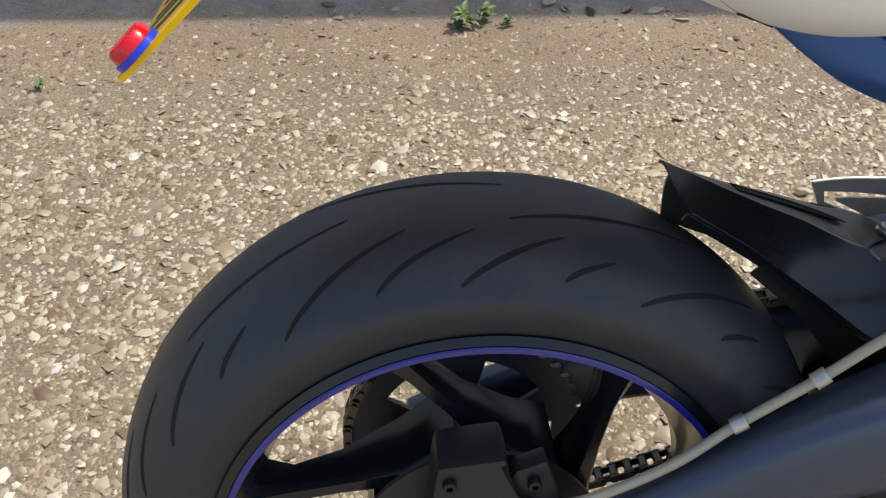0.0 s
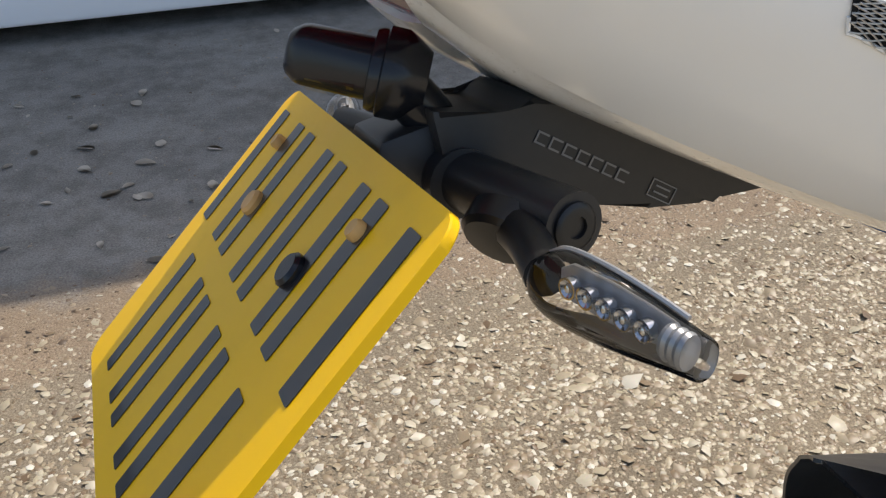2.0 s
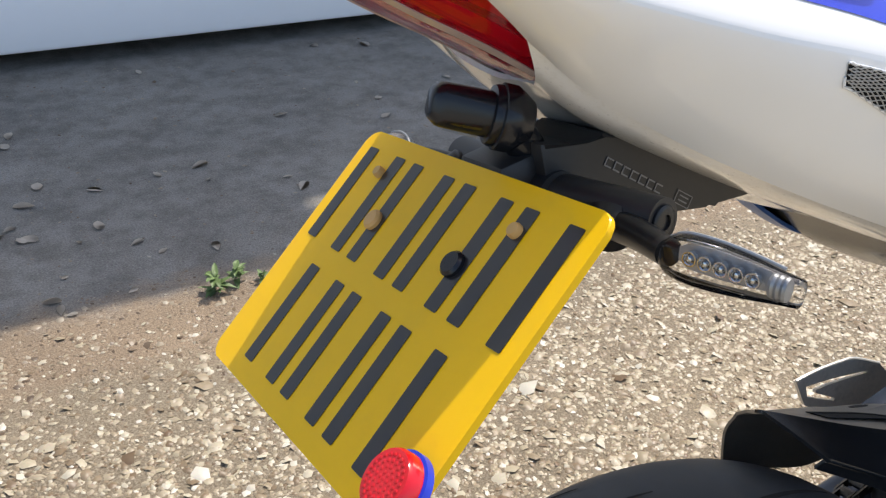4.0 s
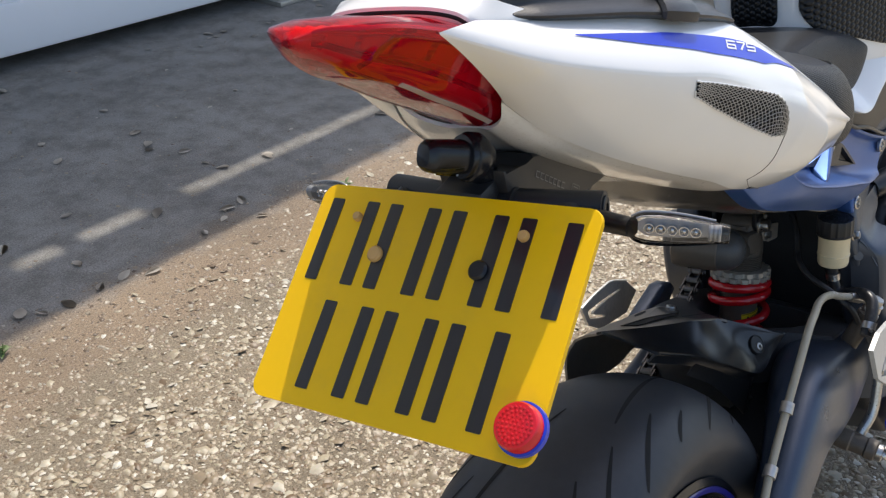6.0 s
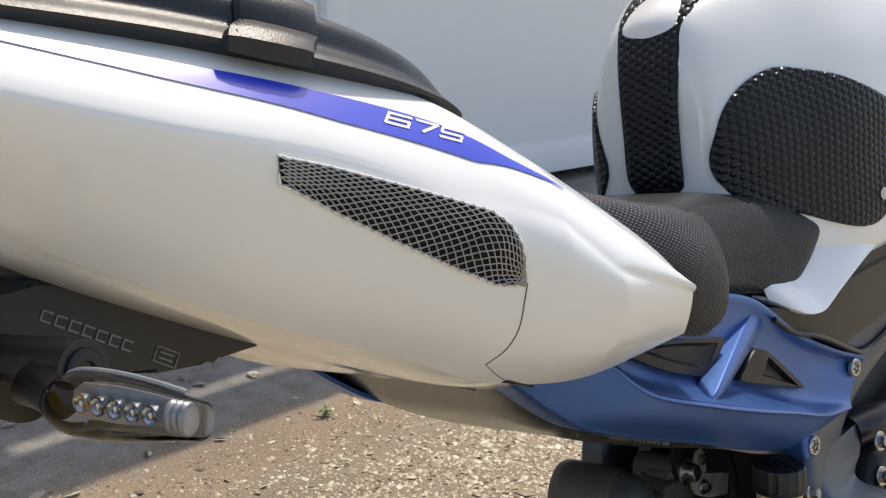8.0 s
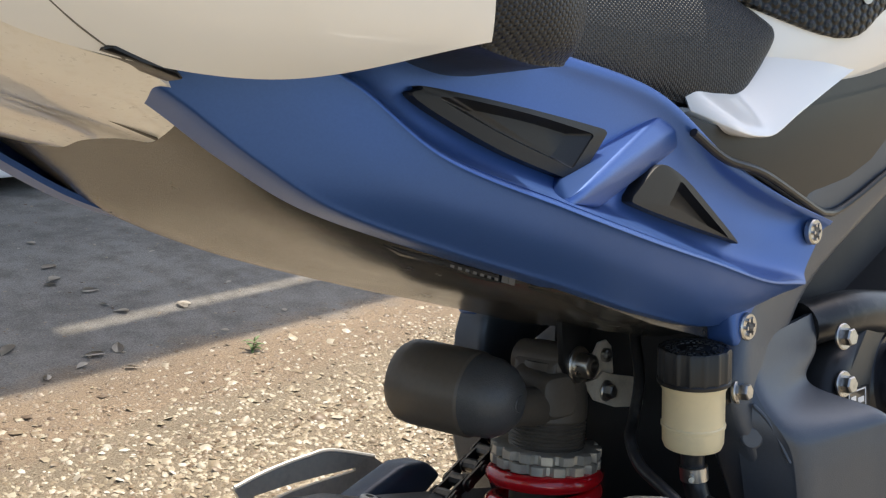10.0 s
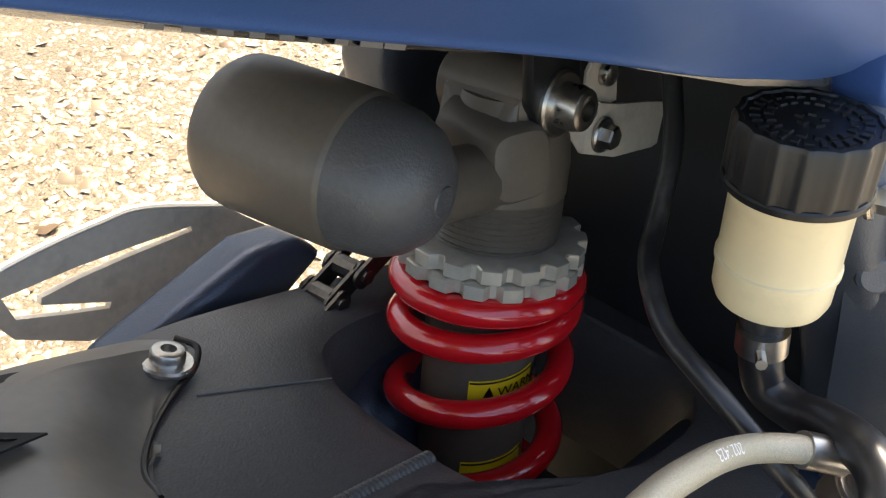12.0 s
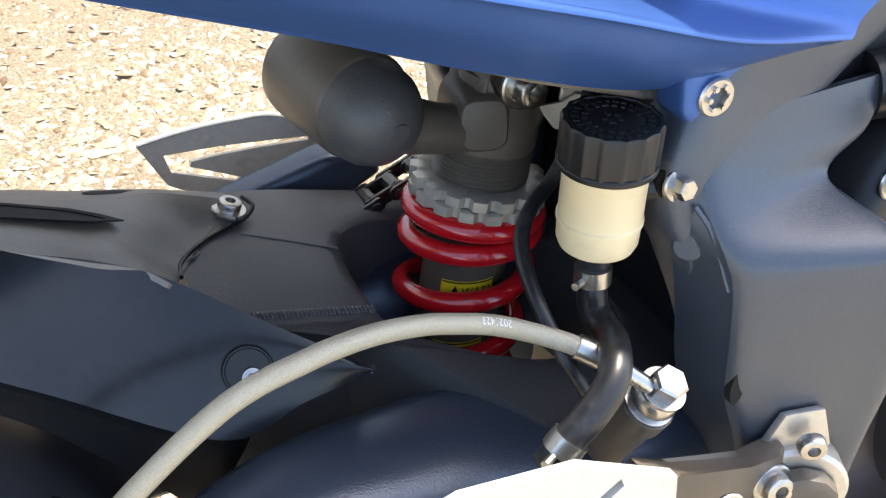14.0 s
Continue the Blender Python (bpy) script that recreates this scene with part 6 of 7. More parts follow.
for x, w, zt, zb in ((-0.0115, 0.036, 1.0225, 1.012), (-0.004, 0.0535, 1.0252, 1.008), (0.010, 0.0640, 1.0268, 1.003), (0.032, 0.0725, 1.0280, 0.998), (0.10, 0.088, 1.0215, 0.985), (0.154, 0.101, 1.010, 0.972), (0.20, 0.104, 0.9985, 0.961), (0.235, 0.101, 0.985, 0.952), (0.262, 0.090, 0.972, 0.947), (0.295, 0.066, 0.962, 0.945), (0.325, 0.034, 0.953, 0.944)):
    loops.append([(x, -w, zb), (x, -w, zb + (zt - zb) * 0.42), (x, -w * 0.93, zb + (zt - zb) * 0.80), (x, -w * 0.55, zt), (x, w * 0.55, zt), (x, w * 0.93, zb + (zt - zb) * 0.80), (x, w, zb + (zt - zb) * 0.42), (x, w, zb)])
dense = [spline(lp, 64, True) for lp in loops]
PILLG = [list(r) for r in zip(*[spline([lp[k] for lp in dense], 70) for k in range(64)])]
rings(bm, PILLG)
pill = P("pillion_seat", bm, LEATHER, None, "black vinyl pillion seat with a stitched strap")


def on_seat(g, x, j, lift):
    """A place on a seat's skin at x, round it by the index j, raised along the normal."""
    k = len(g[0])
    i = next((n for n in range(len(g) - 2) if g[n + 1][j % k].x > x), len(g) - 3)
    f = (x - g[i][j % k].x) / max(1e-6, g[i + 1][j % k].x - g[i][j % k].x)
    p = g[i][j % k].lerp(g[i + 1][j % k], f)
    n = (g[i + 1][j % k] - g[i][j % k]).cross(g[i][(j + 1) % k] - g[i][(j - 1) % k]).normalized()
    c = Vector((p.x, 0, p.z - 0.03))
    return p + (n if n.dot(p - c) > 0 else -n) * lift


bm = new_bm()
rows = []
for j in range(2, 55):
    y = on_seat(PILLG, 0.19, j, 0).y
    mid = 0.200 - 0.042 * (abs(y) / 0.1) ** 2
    rows.append([on_seat(PILLG, mid + o, j, h) for o, h in ((-0.0175, 0.0006), (-0.0165, 0.0030), (-0.012, 0.0038), (0.0, 0.0040), (0.012, 0.0038), (0.0165, 0.0030), (0.0175, 0.0006))])
sheet(bm, rows, 0.0012)
strap = P("strap", bm, LEATHER, pill)
for off in (-0.013, 0.013):
    for j in range(3, 40):
        y = on_seat(PILLG, 0.19, j, 0).y
        mid = 0.200 - 0.042 * (abs(y) / 0.1) ** 2
        a = on_seat(PILLG, mid + off, j, 0.0041)
        b = on_seat(PILLG, mid + off, j + 1, 0.0041)
        bm = new_bm()
        tube(bm, [a.lerp(b, 0.12), a.lerp(b, 0.5) + Vector((0, 0, 0.0003)), a.lerp(b, 0.72)], 0.0005, 5, 4)
        P("stitch", bm, THREAD, strap)

# -- rider seat
bm = new_bm()
loops = []
for x, w, zt, zb in ((0.262, 0.100, 0.935, 0.88), (0.32, 0.132, 0.912, 0.845), (0.37, 0.155, 0.897, 0.815), (0.400, 0.160, 0.890, 0.805), (0.422, 0.1585, 0.886, 0.803), (0.438, 0.151, 0.884, 0.804), (0.450, 0.138, 0.883, 0.805), (0.460, 0.121, 0.882, 0.806), (0.474, 0.106, 0.880, 0.805), (0.50, 0.098, 0.878, 0.803), (0.55, 0.095, 0.875, 0.797), (0.60, 0.095, 0.872, 0.790), (0.650, 0.100, 0.864, 0.780), (0.672, 0.103, 0.858, 0.783), (0.692, 0.105, 0.849, 0.797), (0.712, 0.104, 0.838, 0.815), (0.722, 0.098, 0.832, 0.822)):
    h = zt - zb
    half = [(x, -w * 0.72, zb), (x, -w * 0.94, zb + h * 0.05), (x, -w, zb + h * 0.32), (x, -w * 0.965, zb + h * 0.68), (x, -w * 0.84, zb + h * 0.90), (x, -w * 0.50, zt)]
    loops.append(half + [(x, -y, z) for x, y, z in half[::-1]])
dense = [spline(lp, 72, True) for lp in loops]
SEATG = [list(r) for r in zip(*[spline([lp[k] for lp in dense], 90) for k in range(72)])]
rings(bm, SEATG)
seat = P("rider_seat", bm, LEATHER, None, "black vinyl rider seat with textured sides")
# textured side covers, slightly proud, with a seam along their upper edge
for j0, j1 in ((2, 24), (43, 65)):
    rows = [[on_seat(SEATG, x, j, 0.0016) for j in range(j0, j1)] for x in np.linspace(0.275, 0.712, 90)]
    bm = new_bm()
    sheet(bm, rows, 0.0012)
    P("side_panel", bm, GRIP, seat)
    js = j1 - 1 if j0 == 0 else j0
    bm = new_bm()
    tube(bm, [on_seat(SEATG, x, js, 0.0012) for x in np.linspace(0.275, 0.712, 30)], 0.0013, 8, 90)
    P("piping", bm, LEATHER, seat)
    for x in np.arange(0.44, 0.70, 0.006):
        a, b = on_seat(SEATG, x, js + (1 if j0 == 0 else -1), 0.0006), on_seat(SEATG, x + 0.0034, js + (1 if j0 == 0 else -1), 0.0006)
        bm = new_bm()
        tube(bm, [a, a.lerp(b, 0.5) + Vector((0, 0, 0.0003)), b], 0.0004, 5, 4)
        P("stitch", bm, THREAD, seat)

# -- fuel tank
loops = []
for x, w, zt, zb in ((0.632, 0.040, 0.985, 0.865), (0.645, 0.062, 1.015, 0.80), (0.70, 0.094, 1.045, 0.765), (0.78, 0.128, 1.075, 0.775), (0.90, 0.152, 1.09, 0.80), (1.05, 0.165, 1.09, 0.82), (1.20, 0.15, 1.06, 0.84)):
    loops.append([(x, -w * 0.8, zb), (x, -w * 1.05, zb + (zt - zb) * 0.4), (x, -w * 0.95, zb + (zt - zb) * 0.75), (x, -w * 0.5, zt), (x, w * 0.5, zt), (x, w * 0.95, zb + (zt - zb) * 0.75), (x, w * 1.05, zb + (zt - zb) * 0.4), (x, w * 0.8, zb)])
dense = [spline(lp, 96, True) for lp in loops]
TANKG = [list(r) for r in zip(*[spline([lp[k] for lp in dense], 90) for k in range(96)])]
bm = new_bm()
rings(bm, TANKG)
tank = P("fuel_tank", bm, WHITE, None, "white fuel tank with black rubber grip pads")


def on_tank(u, v, lift):
    i, j = u * 89, (v % 1) * 96
    i0, j0 = min(int(i), 88), int(j)
    f, h = i - i0, j - j0
    g = lambda a, b: TANKG[a][b % 96]
    p = (g(i0, j0) * (1 - f) + g(i0 + 1, j0) * f) * (1 - h) + (g(i0, j0 + 1) * (1 - f) + g(i0 + 1, j0 + 1) * f) * h
    n = (g(i0 + 1, j0) - g(i0, j0)).cross(g(i0, j0 + 1) - g(i0, j0)).normalized()
    if n.dot(p - Vector((p.x, 0, 0.92))) < 0:
        n = -n
    return p + n * lift


# lower side panels of the tank, flaring out over the black cover
for sd in (1, -1):
    secs = []
    for x, zb, yb, ym, yt in ((0.622, 0.781, 0.094, 0.082, 0.06), (0.632, 0.772, 0.108, 0.086, 0.06), (0.642, 0.7660, 0.116, 0.090, 0.06), (0.655, 0.7635, 0.119, 0.093, 0.062), (0.675, 0.7640, 0.120, 0.095, 0.066), (0.7094, 0.7750, 0.121, 0.102, 0.085), (0.78, 0.7970, 0.125, 0.122, 0.122), (0.85, 0.8180, 0.131, 0.138, 0.146), (1.10, 0.88, 0.148, 0.165, 0.170)):
        secs.append([(x, -yb + 0.012, zb + 0.001), (x, -yb, zb), (x, -yb, zb + 0.005), (x, -ym, zb + 0.034), (x, -yt, zb + 0.075)])
    bm = new_bm()
    sheet(bm, [[(p.x, p.y * sd, p.z) for p in r] for r in surface(secs, 50, 26)], 0.003 * sd)
    P("tank_side_panel", bm, WHITE, tank)
PAD = [(0.052, 0.099), (0.109, 0.177), (0.195, 0.224), (0.291, 0.240), (0.382, 0.219), (0.464, 0.188), (0.568, 0.135), (0.612, 0.094), (0.600, 0.078), (0.536, 0.066), (0.477, 0.057), (0.318, 0.088), (0.145, 0.092)]
for sd in (1, -1):
    out = spline([(u, v if sd > 0 else 0.875 - v, 0) for u, v in PAD], 72, True)
    c = sum(out, Vector()) / 72
    loops = []
    for s, lift in ((1.0, -0.001), (1.0, 0.0022), (0.975, 0.0034), (0.9, 0.0034), (0.75, 0.0034), (0.5, 0.0034), (0.25, 0.0034), (0.02, 0.0034)):
        loops.append([on_tank(c.x + (p.x - c.x) * s, c.y + (p.y - c.y) * s, lift) for p in out])
    bm = new_bm()
    rings(bm, loops)
    pad = P("grip_pad", bm, PADRUBBER, tank, "black honeycomb rubber grip pad")
    if sd > 0:
        bm = new_bm()
        o = on_tank(0.505, 0.078, 0.0038)
        n = (on_tank(0.505, 0.078, 0.01) - o).normalized()
        revolve(bm, o, n, [(0, 0.0055), (0.0004, 0.0055)], 20)
        P("badge", bm, ALLOY, pad)
bm = new_bm()
secs = []
for x, z, w, dx in ((0.636, 0.868, 0.020, 0), (0.627, 0.885, 0.024, 0), (0.626, 0.92, 0.024, 0), (0.627, 0.955, 0.025, 0), (0.634, 0.988, 0.028, 0), (0.650, 1.018, 0.033, 0), (0.700, 1.050, 0.038, 0), (0.77, 1.076, 0.034, 0)):
    secs.append([(x + 0.004, -w, z - 0.002), (x, -w * 0.85, z), (x, 0, z + 0.001), (x, w * 0.85, z), (x + 0.004, w, z - 0.002)])
sheet(bm, surface(secs, 50, 16), -0.003)
P("grip_pad", bm, PADFRONT, tank, "black honeycomb rubber grip pad")
# added block that stops light below the shock, shade put into its black
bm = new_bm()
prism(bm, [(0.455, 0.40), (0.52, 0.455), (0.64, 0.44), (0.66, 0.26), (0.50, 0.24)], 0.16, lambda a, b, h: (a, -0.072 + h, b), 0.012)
P("linkage_block", bm, VOID, None, "plain black block in place of the suspension linkage, shutting out light")
# added block that closes the bay behind the shock; its black paints the shade
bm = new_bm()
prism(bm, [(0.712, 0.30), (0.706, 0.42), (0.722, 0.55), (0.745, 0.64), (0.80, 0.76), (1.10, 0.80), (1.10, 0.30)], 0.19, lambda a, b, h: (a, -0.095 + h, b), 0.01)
P("bay_block", bm, VOID, None, "plain black block in place of airbox and inner mudguard, shutting out light")

# -- number plate on its tail bracket
PT = Vector((0.0, 0.0, 0.8795))
PD = Vector((-0.7174, 0.0, -0.6967))
PN = Vector((-0.6967, 0.0, 0.7174))


def on_plate(u, v, h=0.0):
    """u mm from the plate's left edge, v mm down from the writing's top, h metres proud."""
    return PT + PD * (v / 1000) + Vector((0, 0.114 - u / 1000, 0)) + PN * h


def rounded(u0, u1, v0, v1, r, k=5):
    out = []
    for cu, cv, a0 in ((u1 - r, v0 + r, -90), (u1 - r, v1 - r, 0), (u0 + r, v1 - r, 90), (u0 + r, v0 + r, 180)):
        for i in range(k + 1):
            a = radians(a0 + 90 * i / k)
            out.append((cu + r * math.cos(a), cv + r * math.sin(a)))
    return out


bm = new_bm()
prism(bm, rounded(0, 228, -11, 153, 9), 0.004, lambda a, b, h: on_plate(a, b, h - 0.004), 0.0006, 1)
plate = P("number_plate", bm, YELLOW, None, "yellow acrylic number plate with black marks")
for v, us in ((0, (11, 65, 119, 173)), (77, (38, 92, 146))):
    for u in us:
        for du in (0, 33):
            bm = new_bm()
            prism(bm, rounded(u + du, u + du + 11, v, v + 64, 1.0, 2), 0.0003, lambda a, b, h: on_plate(a, b, 0.0002 + h))
            P("mark", bm, INK, plate)
for u, v, r, m in ((40, 13, 3.5, BRASS), (67, 39, 6.0, BRASS), (178, 13, 4.0, BRASS), (153, 40, 7.0, GLOSSBLACK)):
    bm = new_bm()
    revolve(bm, on_plate(u, v, 0.0), PN, [(0, r / 1000), (0.0025, r / 1000), (0.004, r * 0.8 / 1000), (0.004, r * 0.3 / 1000)], 20)
    P("screw_cap", bm, m, plate)
bm = new_bm()
revolve(bm, on_plate(217, 132, 0.0), PN, [(0, 0.0165), (0.004, 0.0165), (0.0045, 0.0153)], 36)
P("reflector_ring", bm, BLUE, plate)
bm = new_bm()
revolve(bm, on_plate(217, 132, 0.0045), PN, [(0, 0.0150), (0.006, 0.0146), (0.0075, 0.0135), (0.0080, 0.006)], 36)
for ring in range(5):
    for k in range(max(1, ring * 6)):
        a = 2 * math.pi * k / max(1, ring * 6)
        revolve(bm, on_plate(217 + ring * 2.7 * math.cos(a), 132 + ring * 2.7 * math.sin(a), 0.0123), PN, [(0, 0.0012), (0.0005, 0.0008), (0.0007, 0.0001)], 6)
P("reflector", bm, REDPLASTIC, plate, "round red reflector")

# tail bracket, lamp and indicators
bm = new_bm()
prism(bm, [(0.030, 0.8990), (0.0600, 0.8916), (0.0705, 0.8985), (0.0840, 0.8930), (0.1381, 0.8733), (0.1475, 0.8683), (0.1800, 0.8445), (0.1551, 0.8438), (0.1500, 0.8456), (0.1441, 0.8430), (0.1200, 0.8451), (0.0970, 0.8537), (0.060, 0.8600), (0.036, 0.8640)], 0.056, lambda a, b, h: (a, -0.028 + h, b), 0.0025)
brk = P("tail_bracket", bm, MATT, None, "satin black aluminium number plate bracket")
ARM0, ARM1 = (0.042, 0.025, 0.870), (0.056, 0.088, 0.868)
wd = Vector((0.0443, 0, -0.0264)).normalized()
wu = Vector((0.512, 0, 0.859))
# the maker's mark as plain open letters' blocks and a small framed emblem
for k, (w, hh) in enumerate([(0.0052, 0.0050)] * 7):
    o = Vector((0.0695, -0.0284, 0.8812)) + wd * (0.0066 * k)
    prism_to = lambda a, b, h, o=o: o + wd * a + wu * b + Vector((0, -h, 0))
    for x0, x1, z0, z1 in ((0, w, 0, 0.0008), (0, w, hh - 0.0008, hh), (0, 0.0008, 0.0008, hh - 0.0008)):
        bm = new_bm()
        prism(bm, [(x0, z0), (x1, z0), (x1, z1), (x0, z1)], 0.0002, prism_to)
        P("print_bar", bm, GREYPRINT, brk)
o = Vector((0.1185, -0.0284, 0.8528)) - wu * 0.001
for x0, x1, z0, z1 in ((0, 0.0125, 0, 0.0005), (0, 0.0125, 0.0070, 0.0075), (0, 0.0005, 0.0005, 0.0070), (0.0120, 0.0125, 0.0005, 0.0070), (0.0025, 0.0100, 0.0022, 0.0029), (0.0025, 0.0100, 0.0048, 0.0055)):
    bm = new_bm()
    prism(bm, [(x0, z0), (x1, z0), (x1, z1), (x0, z1)], 0.0002, lambda a, b, h: o + wd * a + wu * b + Vector((0, -h, 0)))
    P("print_bar", bm, GREYPRINT, brk)
for q in (-1, 1):
    bm = new_bm()
    tube(bm, [(ARM0[0], q * ARM0[1], ARM0[2]), ((ARM0[0] + ARM1[0]) / 2, q * (ARM0[1] + ARM1[1]) / 2, (ARM0[2] + ARM1[2]) / 2), (ARM1[0], q * ARM1[1], ARM1[2])], 0.0118, 24, 12)
    P("clamp_arm", bm, MATT, brk)
    hex_bolt(brk, (ARM1[0], q * ARM1[1], ARM1[2]), (ARM1[0] - ARM0[0], q * (ARM1[1] - ARM0[1]), ARM1[2] - ARM0[2]), 0.0085, 0.002, mat=BLACK)
    # disc between the clamp and the indicator's stalk
    bm = new_bm()
    revolve(bm, (0.0405, q * 0.066, 0.8640), (-0.35, q * 0.25, -0.30), [(-0.006, 0.010), (-0.004, 0.0135), (0.005, 0.0140), (0.007, 0.0120), (0.0075, 0.006)], 28)
    P("clamp_disc", bm, BLACK, brk)
bm = new_bm()
tube(bm, [(0.040, -0.03, 0.870), (0.040, 0.0, 0.870), (0.040, 0.03, 0.870)], 0.0135, 20, 12)
P("cross_arm", bm, MATT, brk)
# stem from the cross arm up to the plate
bm = new_bm()
prism(bm, [(0.012, 0.8880), (0.036, 0.8930), (0.050, 0.8900), (0.048, 0.8640), (0.030, 0.8620), (0.008, 0.8760)], 0.040, lambda a, b, h: (a, -0.020 + h, b), 0.004)
P("stem", bm, MATT, brk)
bm = new_bm()
prism(bm, rounded(28, 200, -6, 60, 8), 0.004, lambda a, b, h: on_plate(a, b, -0.0042 - h), 0.001, 1)
P("backing_plate", bm, MATT, brk)
# plate lamp: a blunt squarish body in a stepped collar, with a slanting window below
a0, a1 = Vector((-0.0120, 0.0050, 0.9215)), Vector((0.0280, -0.0100, 0.9085))
lu, lv, ld = basis(a1 - a0)


def squarish(h, r, p=0.62):
    c = a0 + ld * h
    return [c + lu * r * math.copysign(abs(math.cos(a)) ** p, math.cos(a)) + lv * r * math.copysign(abs(math.sin(a)) ** p, math.sin(a)) for a in np.linspace(0, 2 * math.pi, 40, endpoint=False)]


bm = new_bm()
rings(bm, [squarish(-0.0010, 0.0066), squarish(0.0, 0.0082), squarish(0.0035, 0.0106), squarish(0.006, 0.0111), squarish(0.030, 0.0118, 0.8), squarish(0.0305, 0.0150, 1.0), squarish(0.0325, 0.0158, 1.0), squarish(0.0345, 0.0158, 1.0), squarish(0.0352, 0.0172, 1.0), squarish(0.042, 0.0172, 1.0), squarish(0.046, 0.0150, 1.0), squarish(0.052, 0.0110, 1.0)])
tube(bm, [(0.026, -0.010, 0.904), (0.034, -0.009, 0.894), (0.040, -0.006, 0.884)], 0.0100, 18, 10)
pl = P("plate_lamp", bm, GLOSSBLACK, brk, "black blunt number plate lamp in a stepped collar")
low = Vector((-0.75, -0.35, -0.56))
low = (low - ld * low.dot(ld)).normalized()
side = ld.cross(low)
bm = new_bm()
rings(bm, [[a0 + ld * h + low * r + side * s for h, s in ((0.008, -0.0040), (0.026, -0.0055), (0.026, 0.0055), (0.008, 0.0040))] for r in (0.0095, 0.0122)])
P("lamp_window", bm, CLEAR, pl, "clear lamp window")


def indicator(sd):
    a, b = Vector((0.030, sd * 0.1165, 0.8675)), Vector((0.046, sd * 0.1770, 0.8610))
    d = (b - a).normalized()
    up = Vector((0, 0, 1))
    up = (up - d * up.dot(d)).normalized()
    fw = d.cross(up) * sd
    bm = new_bm()
    loops = []
    for f, h, t in ((0.0, 0.0030, 0.003), (0.03, 0.0065, 0.006), (0.10, 0.0092, 0.0085), (0.22, 0.0106, 0.0095), (0.42, 0.0105, 0.009), (0.65, 0.0090, 0.0078), (0.84, 0.0072, 0.006), (0.985, 0.0061, 0.0048), (1.0, 0.0052, 0.0042)):
        loops.append([a.lerp(b, f) + up * (h * math.copysign(abs(math.sin(k * math.pi / 14)) ** 0.85, math.sin(k * math.pi / 14)) + 0.0015 * f) + fw * t * math.cos(k * math.pi / 14) for k in range(28)])
    dense = [list(r) for r in zip(*[spline([lp[k] for lp in loops], 36) for k in range(28)])]
    rings(bm, dense)
    ind = P("indicator", bm, CLEAR, None, "clear lens indicator with five small lamps")
    bm = new_bm()
    loops = []
    for f, h, t in ((0.10, 0.003, 0.002), (0.18, 0.0062, 0.0025), (0.42, 0.0064, 0.0025), (0.66, 0.0054, 0.002), (0.80, 0.0042, 0.0015)):
        loops.append([a.lerp(b, f) + fw * 0.0035 + up * (h * math.sin(k * math.pi / 10) + 0.0012 * f) + fw * t * max(-0.15, math.cos(k * math.pi / 10)) for k in range(20)])
    rings(bm, loops)
    P("housing", bm, LAMPGREY, ind)
    bm = new_bm()
    loops = []
    for f in (0.80, 0.82, 0.84, 0.86, 0.88, 0.90, 0.92):
        g = 0.86 if int(round(f * 50)) % 2 else 0.78
        loops.append([a.lerp(b, f) + up * (0.0064 * g * math.sin(k * math.pi / 10) + 0.0013) + fw * 0.0050 * g * math.cos(k * math.pi / 10) for k in range(20)])
    rings(bm, loops)
    P("end_prism", bm, LAMPGREY, ind)
    for k in range(5):
        bm = new_bm()
        revolve(bm, a.lerp(b, 0.22 + 0.115 * k) + fw * 0.0015 + up * 0.0008, -fw, [(0, 0.0032), (0.003, 0.0034), (0.003, 0.0028), (0.0012, 0.0014), (0.0030, 0.0012), (0.0034, 0.0004)], 14)
        P("diode", bm, CHROME, ind)
    bm = new_bm()
    tube(bm, [(0.043, sd * 0.070, 0.865), (0.038, sd * 0.094, 0.8665), a.lerp(b, 0.05)], lambda f: 0.0080 - 0.0015 * f, 14, 16)
    P("stalk", bm, BLACK, ind)
    # dark rim along the upper edge of the lens
    bm = new_bm()
    tube(bm, [a.lerp(b, f) + up * (h + 0.0015 * f + 0.0004) + fw * 0.003 for f, h in ((0.03, 0.006), (0.12, 0.0092), (0.25, 0.0103), (0.45, 0.0101), (0.68, 0.0086), (0.86, 0.0068))], 0.0008, 6, 40)
    P("lens_rim", bm, LAMPGREY, ind)


indicator(-1)
indicator(1)

# -- heel guards and footrests
def holed(bm, outline, holes, depth, to):
    """A flat plate with openings through it."""
    edges, loops = [], []
    for poly in [outline] + holes:
        vs = [bm.verts.new(to(a, b, 0)) for a, b in poly]
        edges += [bm.edges.new((p, q)) for p, q in zip(vs, vs[1:] + vs[:1])]
        loops.append((vs, [bm.verts.new(to(a, b, depth)) for a, b in poly]))
    pair = {p: q for lo, hi in loops for p, q in zip(lo, hi)}
    fs = [g for g in bmesh.ops.triangle_fill(bm, edges=edges, use_beauty=True)["geom"] if isinstance(g, bmesh.types.BMFace)]
    for f in fs:
        bm.faces.new([pair[v] for v in f.verts][::-1])
    for lo, hi in loops:
        k = len(lo)
        for i in range(k):
            bm.faces.new((lo[i], lo[(i + 1) % k], hi[(i + 1) % k], hi[i]))
    return bm


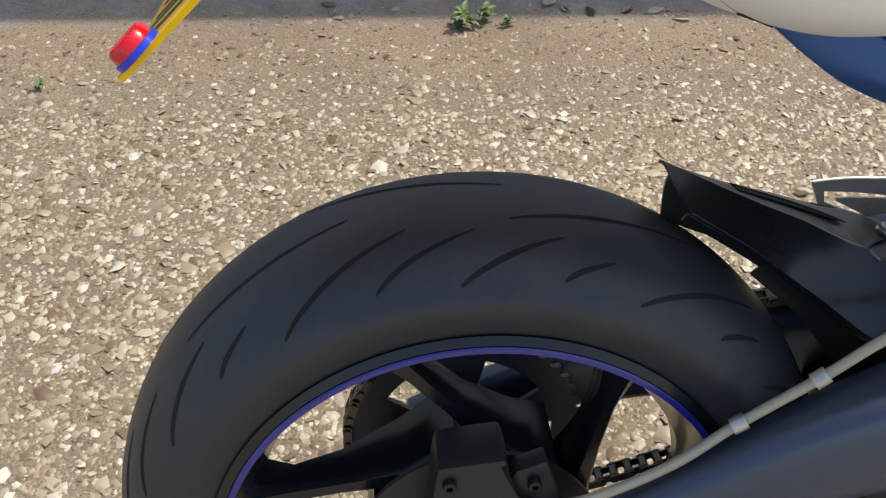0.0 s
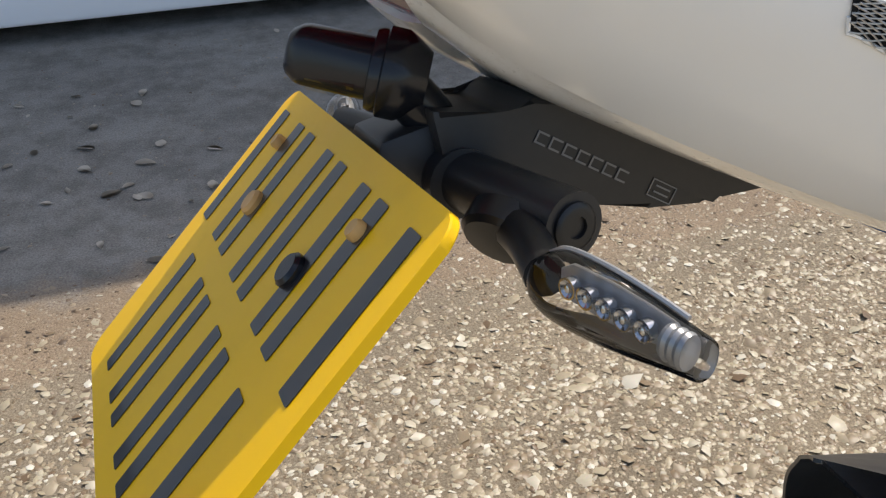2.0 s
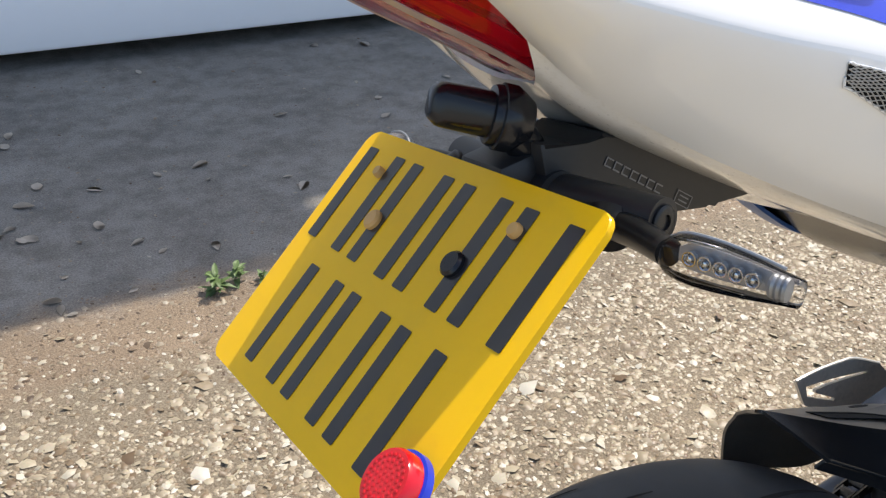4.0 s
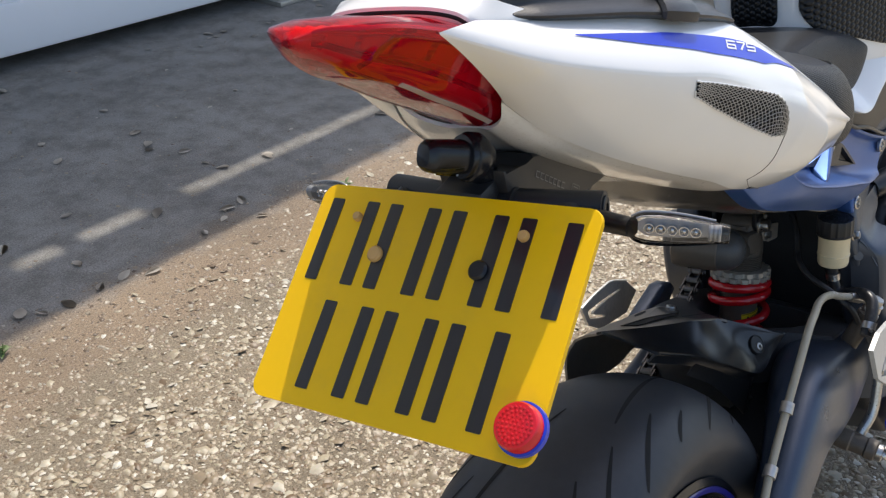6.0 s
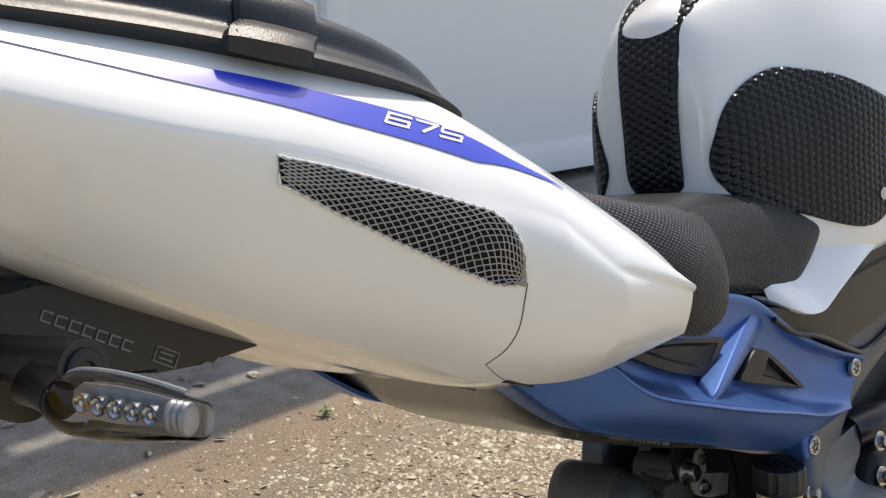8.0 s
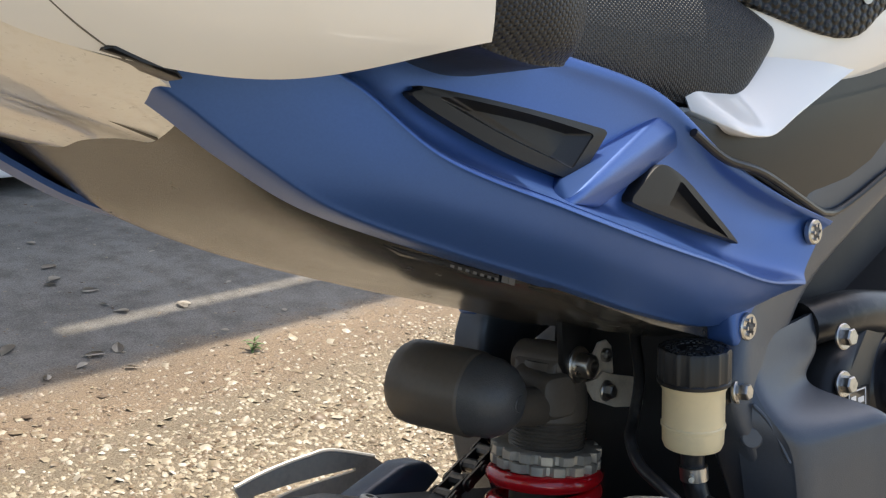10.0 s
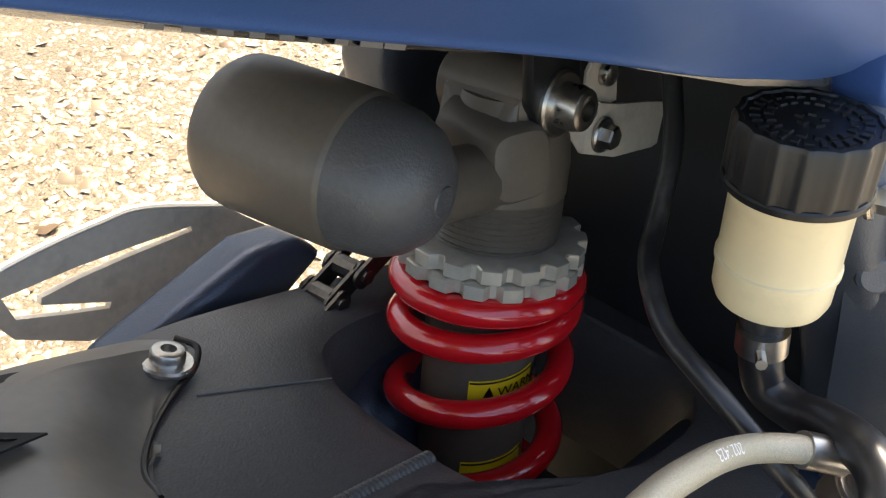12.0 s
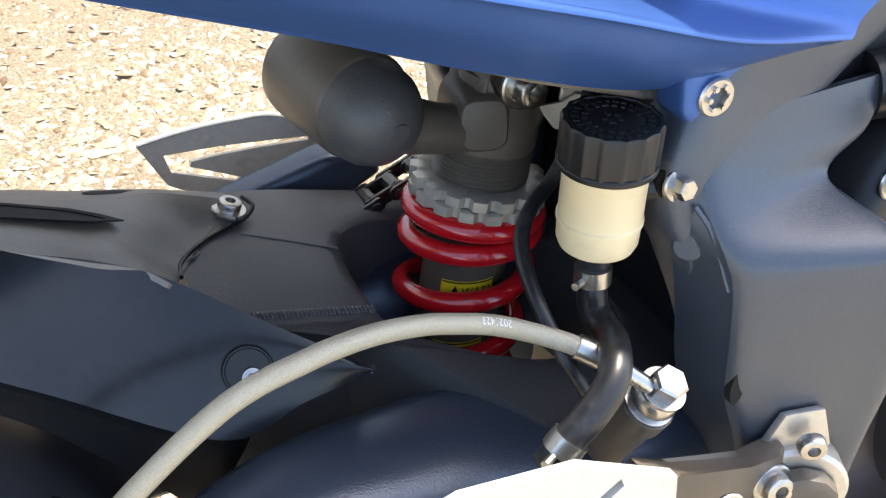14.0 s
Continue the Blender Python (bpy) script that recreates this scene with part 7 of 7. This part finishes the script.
bm = holed(new_bm(), [(0.4807, 0.5459), (0.500, 0.5480), (0.520, 0.5490), (0.545, 0.5485), (0.5678, 0.5459), (0.6103, 0.5282), (0.640, 0.500), (0.605, 0.482), (0.527, 0.4949), (0.4960, 0.5145), (0.4930, 0.5200)],
           [[(0.4960, 0.5356), (0.530, 0.5335), (0.560, 0.5300), (0.5905, 0.5258), (0.5905, 0.5232), (0.555, 0.5262), (0.530, 0.5275), (0.5120, 0.5272), (0.5110, 0.5240), (0.525, 0.5170), (0.5420, 0.5085), (0.5405, 0.5058), (0.520, 0.5140), (0.4990, 0.5232)]], 0.004, lambda a, b, h: (a, 0.177 + h, b))
hg = P("heel_guard", bm, DUSTY, None, "worn alloy left heel guard", smooth=False)
bm = new_bm()
tube(bm, [(0.4815, 0.1775, 0.5462), (0.500, 0.1775, 0.5484), (0.520, 0.1775, 0.5494), (0.545, 0.1775, 0.5489), (0.568, 0.1775, 0.5463), (0.6103, 0.1775, 0.5286)], 0.0018, 8, 40)
P("edge_bead", bm, SILVER, hg)
bm = new_bm()
prism(bm, [(0.500, 0.532), (0.575, 0.548), (0.598, 0.543), (0.612, 0.528), (0.571, 0.511), (0.50, 0.488)], 0.024, lambda a, b, h: (a, 0.104 + h, b), 0.007, 3)
P("footrest_hanger", bm, DARKBLUE, None, "dark blue satin footrest hanger arm")
bm = holed(new_bm(), [(0.475, 0.556), (0.505, 0.562), (0.555, 0.552), (0.605, 0.522), (0.612, 0.455), (0.575, 0.455), (0.505, 0.505)], [[(0.520, 0.506), (0.575, 0.536), (0.577, 0.531), (0.528, 0.503), (0.560, 0.488), (0.556, 0.482), (0.520, 0.500)]], 0.005, lambda a, b, h: (a, -0.172 + h, b))
P("heel_guard", bm, SILVER, None, "silver right heel guard with an angular slot", smooth=False)

bm = new_bm()
revolve(bm, (0.562, -0.115, 0.382), (0, -1, -0.24), [(0, 0.0105), (0.002, 0.013), (0.016, 0.0135), (0.018, 0.012), (0.034, 0.012), (0.036, 0.0135), (0.046, 0.013), (0.048, 0.010)], 28)
fr = P("footrest_pivot", bm, SATINBLACK, None, "black footrest pivot with alloy ends")
for y0, l in ((-0.108, 0.008), (-0.161, 0.007)):
    bm = new_bm()
    revolve(bm, (0.562, y0, 0.382 + (y0 + 0.115) * 0.24), (0, -1, -0.24), [(0, 0.008), (0.001, 0.0105), (l, 0.0105), (l + 0.001, 0.008)], 24)
    P("end_cap", bm, STEEL, fr)
bm = new_bm()
tube(bm, [(0.562, -0.168, 0.369), (0.565, -0.19, 0.384), (0.57, -0.225, 0.402), (0.575, -0.27, 0.408)], lambda f: 0.0075 + 0.0012 * math.sin(f * 70), 14, 60)
P("peg", bm, STEEL, fr)
bm = new_bm()
tube(bm, [(0.615, -0.150, 0.50), (0.605, -0.152, 0.46), (0.590, -0.150, 0.41), (0.572, -0.140, 0.385)], 0.006, 12, 24)
P("push_rod", bm, STEEL, fr)
bm = new_bm()
prism(bm, [(0.600, 0.515), (0.622, 0.500), (0.668, 0.478), (0.690, 0.486), (0.694, 0.452), (0.672, 0.446), (0.630, 0.466), (0.604, 0.470)], 0.012, lambda a, b, h: (a, -0.158 + h, b), 0.004)
mb = P("master_cylinder_bracket", bm, SATINBLACK, None, "satin black footrest bracket with two bolts")
hex_bolt(mb, (0.684, -0.159, 0.464), (-0.2, -1, 0.2), 0.0080, 0.006, flange=0.011)
hex_bolt(mb, (0.638, -0.1735, 0.484), (-0.1, -1, 0.3), 0.0065, 0.006, flange=0.0095)

# ---- weeds and fallen leaves along the edge of the concrete ----
leaf_rng = random.Random(5)


def leaf_blade(bm, base, way, length, width, droop, fold=0.35):
    """One pointed, folded leaf."""
    d = Vector(way).normalized()
    side = d.cross(Vector((0, 0, 1))).normalized()
    rows = []
    for k in range(6):
        f = k / 5
        w = width * math.sin(math.pi * (0.08 + 0.92 * f) ** 0.8) * 0.5 + 0.0003
        c = Vector(base) + d * length * f - Vector((0, 0, droop * f * f))
        rows.append([c - side * w + Vector((0, 0, w * fold)), c, c + side * w + Vector((0, 0, w * fold))])
    vs = [[bm.verts.new(q) for q in r] for r in rows]
    for u, v in zip(vs, vs[1:]):
        for k in range(2):
            bm.faces.new((u[k], u[k + 1], v[k + 1], v[k]))


def weed(x, y, size, count):
    bm = new_bm()
    tube(bm, [(x, y, -0.004), (x + 0.004, y, size * 0.4), (x + 0.01, y + 0.004, size * 0.8)], 0.0012, 6, 8)
    plant = tagged(part("weed", bm, LEAF), "small green leafy weed growing at the concrete edge", "weed", "weeds along the edge")
    for k in range(count):
        a = leaf_rng.uniform(0, 6.28)
        up = leaf_rng.uniform(0.1, 1.0)
        bm = new_bm()
        z = size * leaf_rng.uniform(0.05, 0.75)
        leaf_blade(bm, (x + 0.004, y, z), (math.cos(a), math.sin(a), up), size * leaf_rng.uniform(0.45, 0.9), size * leaf_rng.uniform(0.18, 0.34), size * 0.25)
        part("leaf", bm, LEAF, plant)


weed(0.235, 1.44, 0.050, 22)
weed(0.285, 1.46, 0.045, 18)
weed(0.335, 1.44, 0.030, 12)
weed(-0.62, 1.22, 0.028, 10)
weed(1.35, 1.40, 0.035, 12)

dry = None
for k in range(120):
    x, y = leaf_rng.uniform(-0.4, 3.4), 1.46 + 1.32 * leaf_rng.random() ** 1.3
    if dry is None:
        bm = new_bm()
        leaf_blade(bm, (-0.016, 0, 0.001), (1, 0, 0.08), 0.034, 0.018, 0.003, 0.15)
        bmesh.ops.solidify(bm, geom=bm.faces[:], thickness=0.0006)
        dry = tagged(part("dry_leaf", bm, DRYLEAF), "curled dry brown leaf lying on the ground", "leaf", "dry leaves on the ground")
        dry.matrix_world = pose(0.62, 1.5, 0.002, 8, 0, 40)
    s = leaf_rng.uniform(0.4, 1.5)
    copy_thing(dry, pose(x, y, 0.003, leaf_rng.uniform(-10, 10), leaf_rng.uniform(-8, 8), leaf_rng.uniform(0, 360)) @ Matrix.Diagonal((s, s, s, 1)))
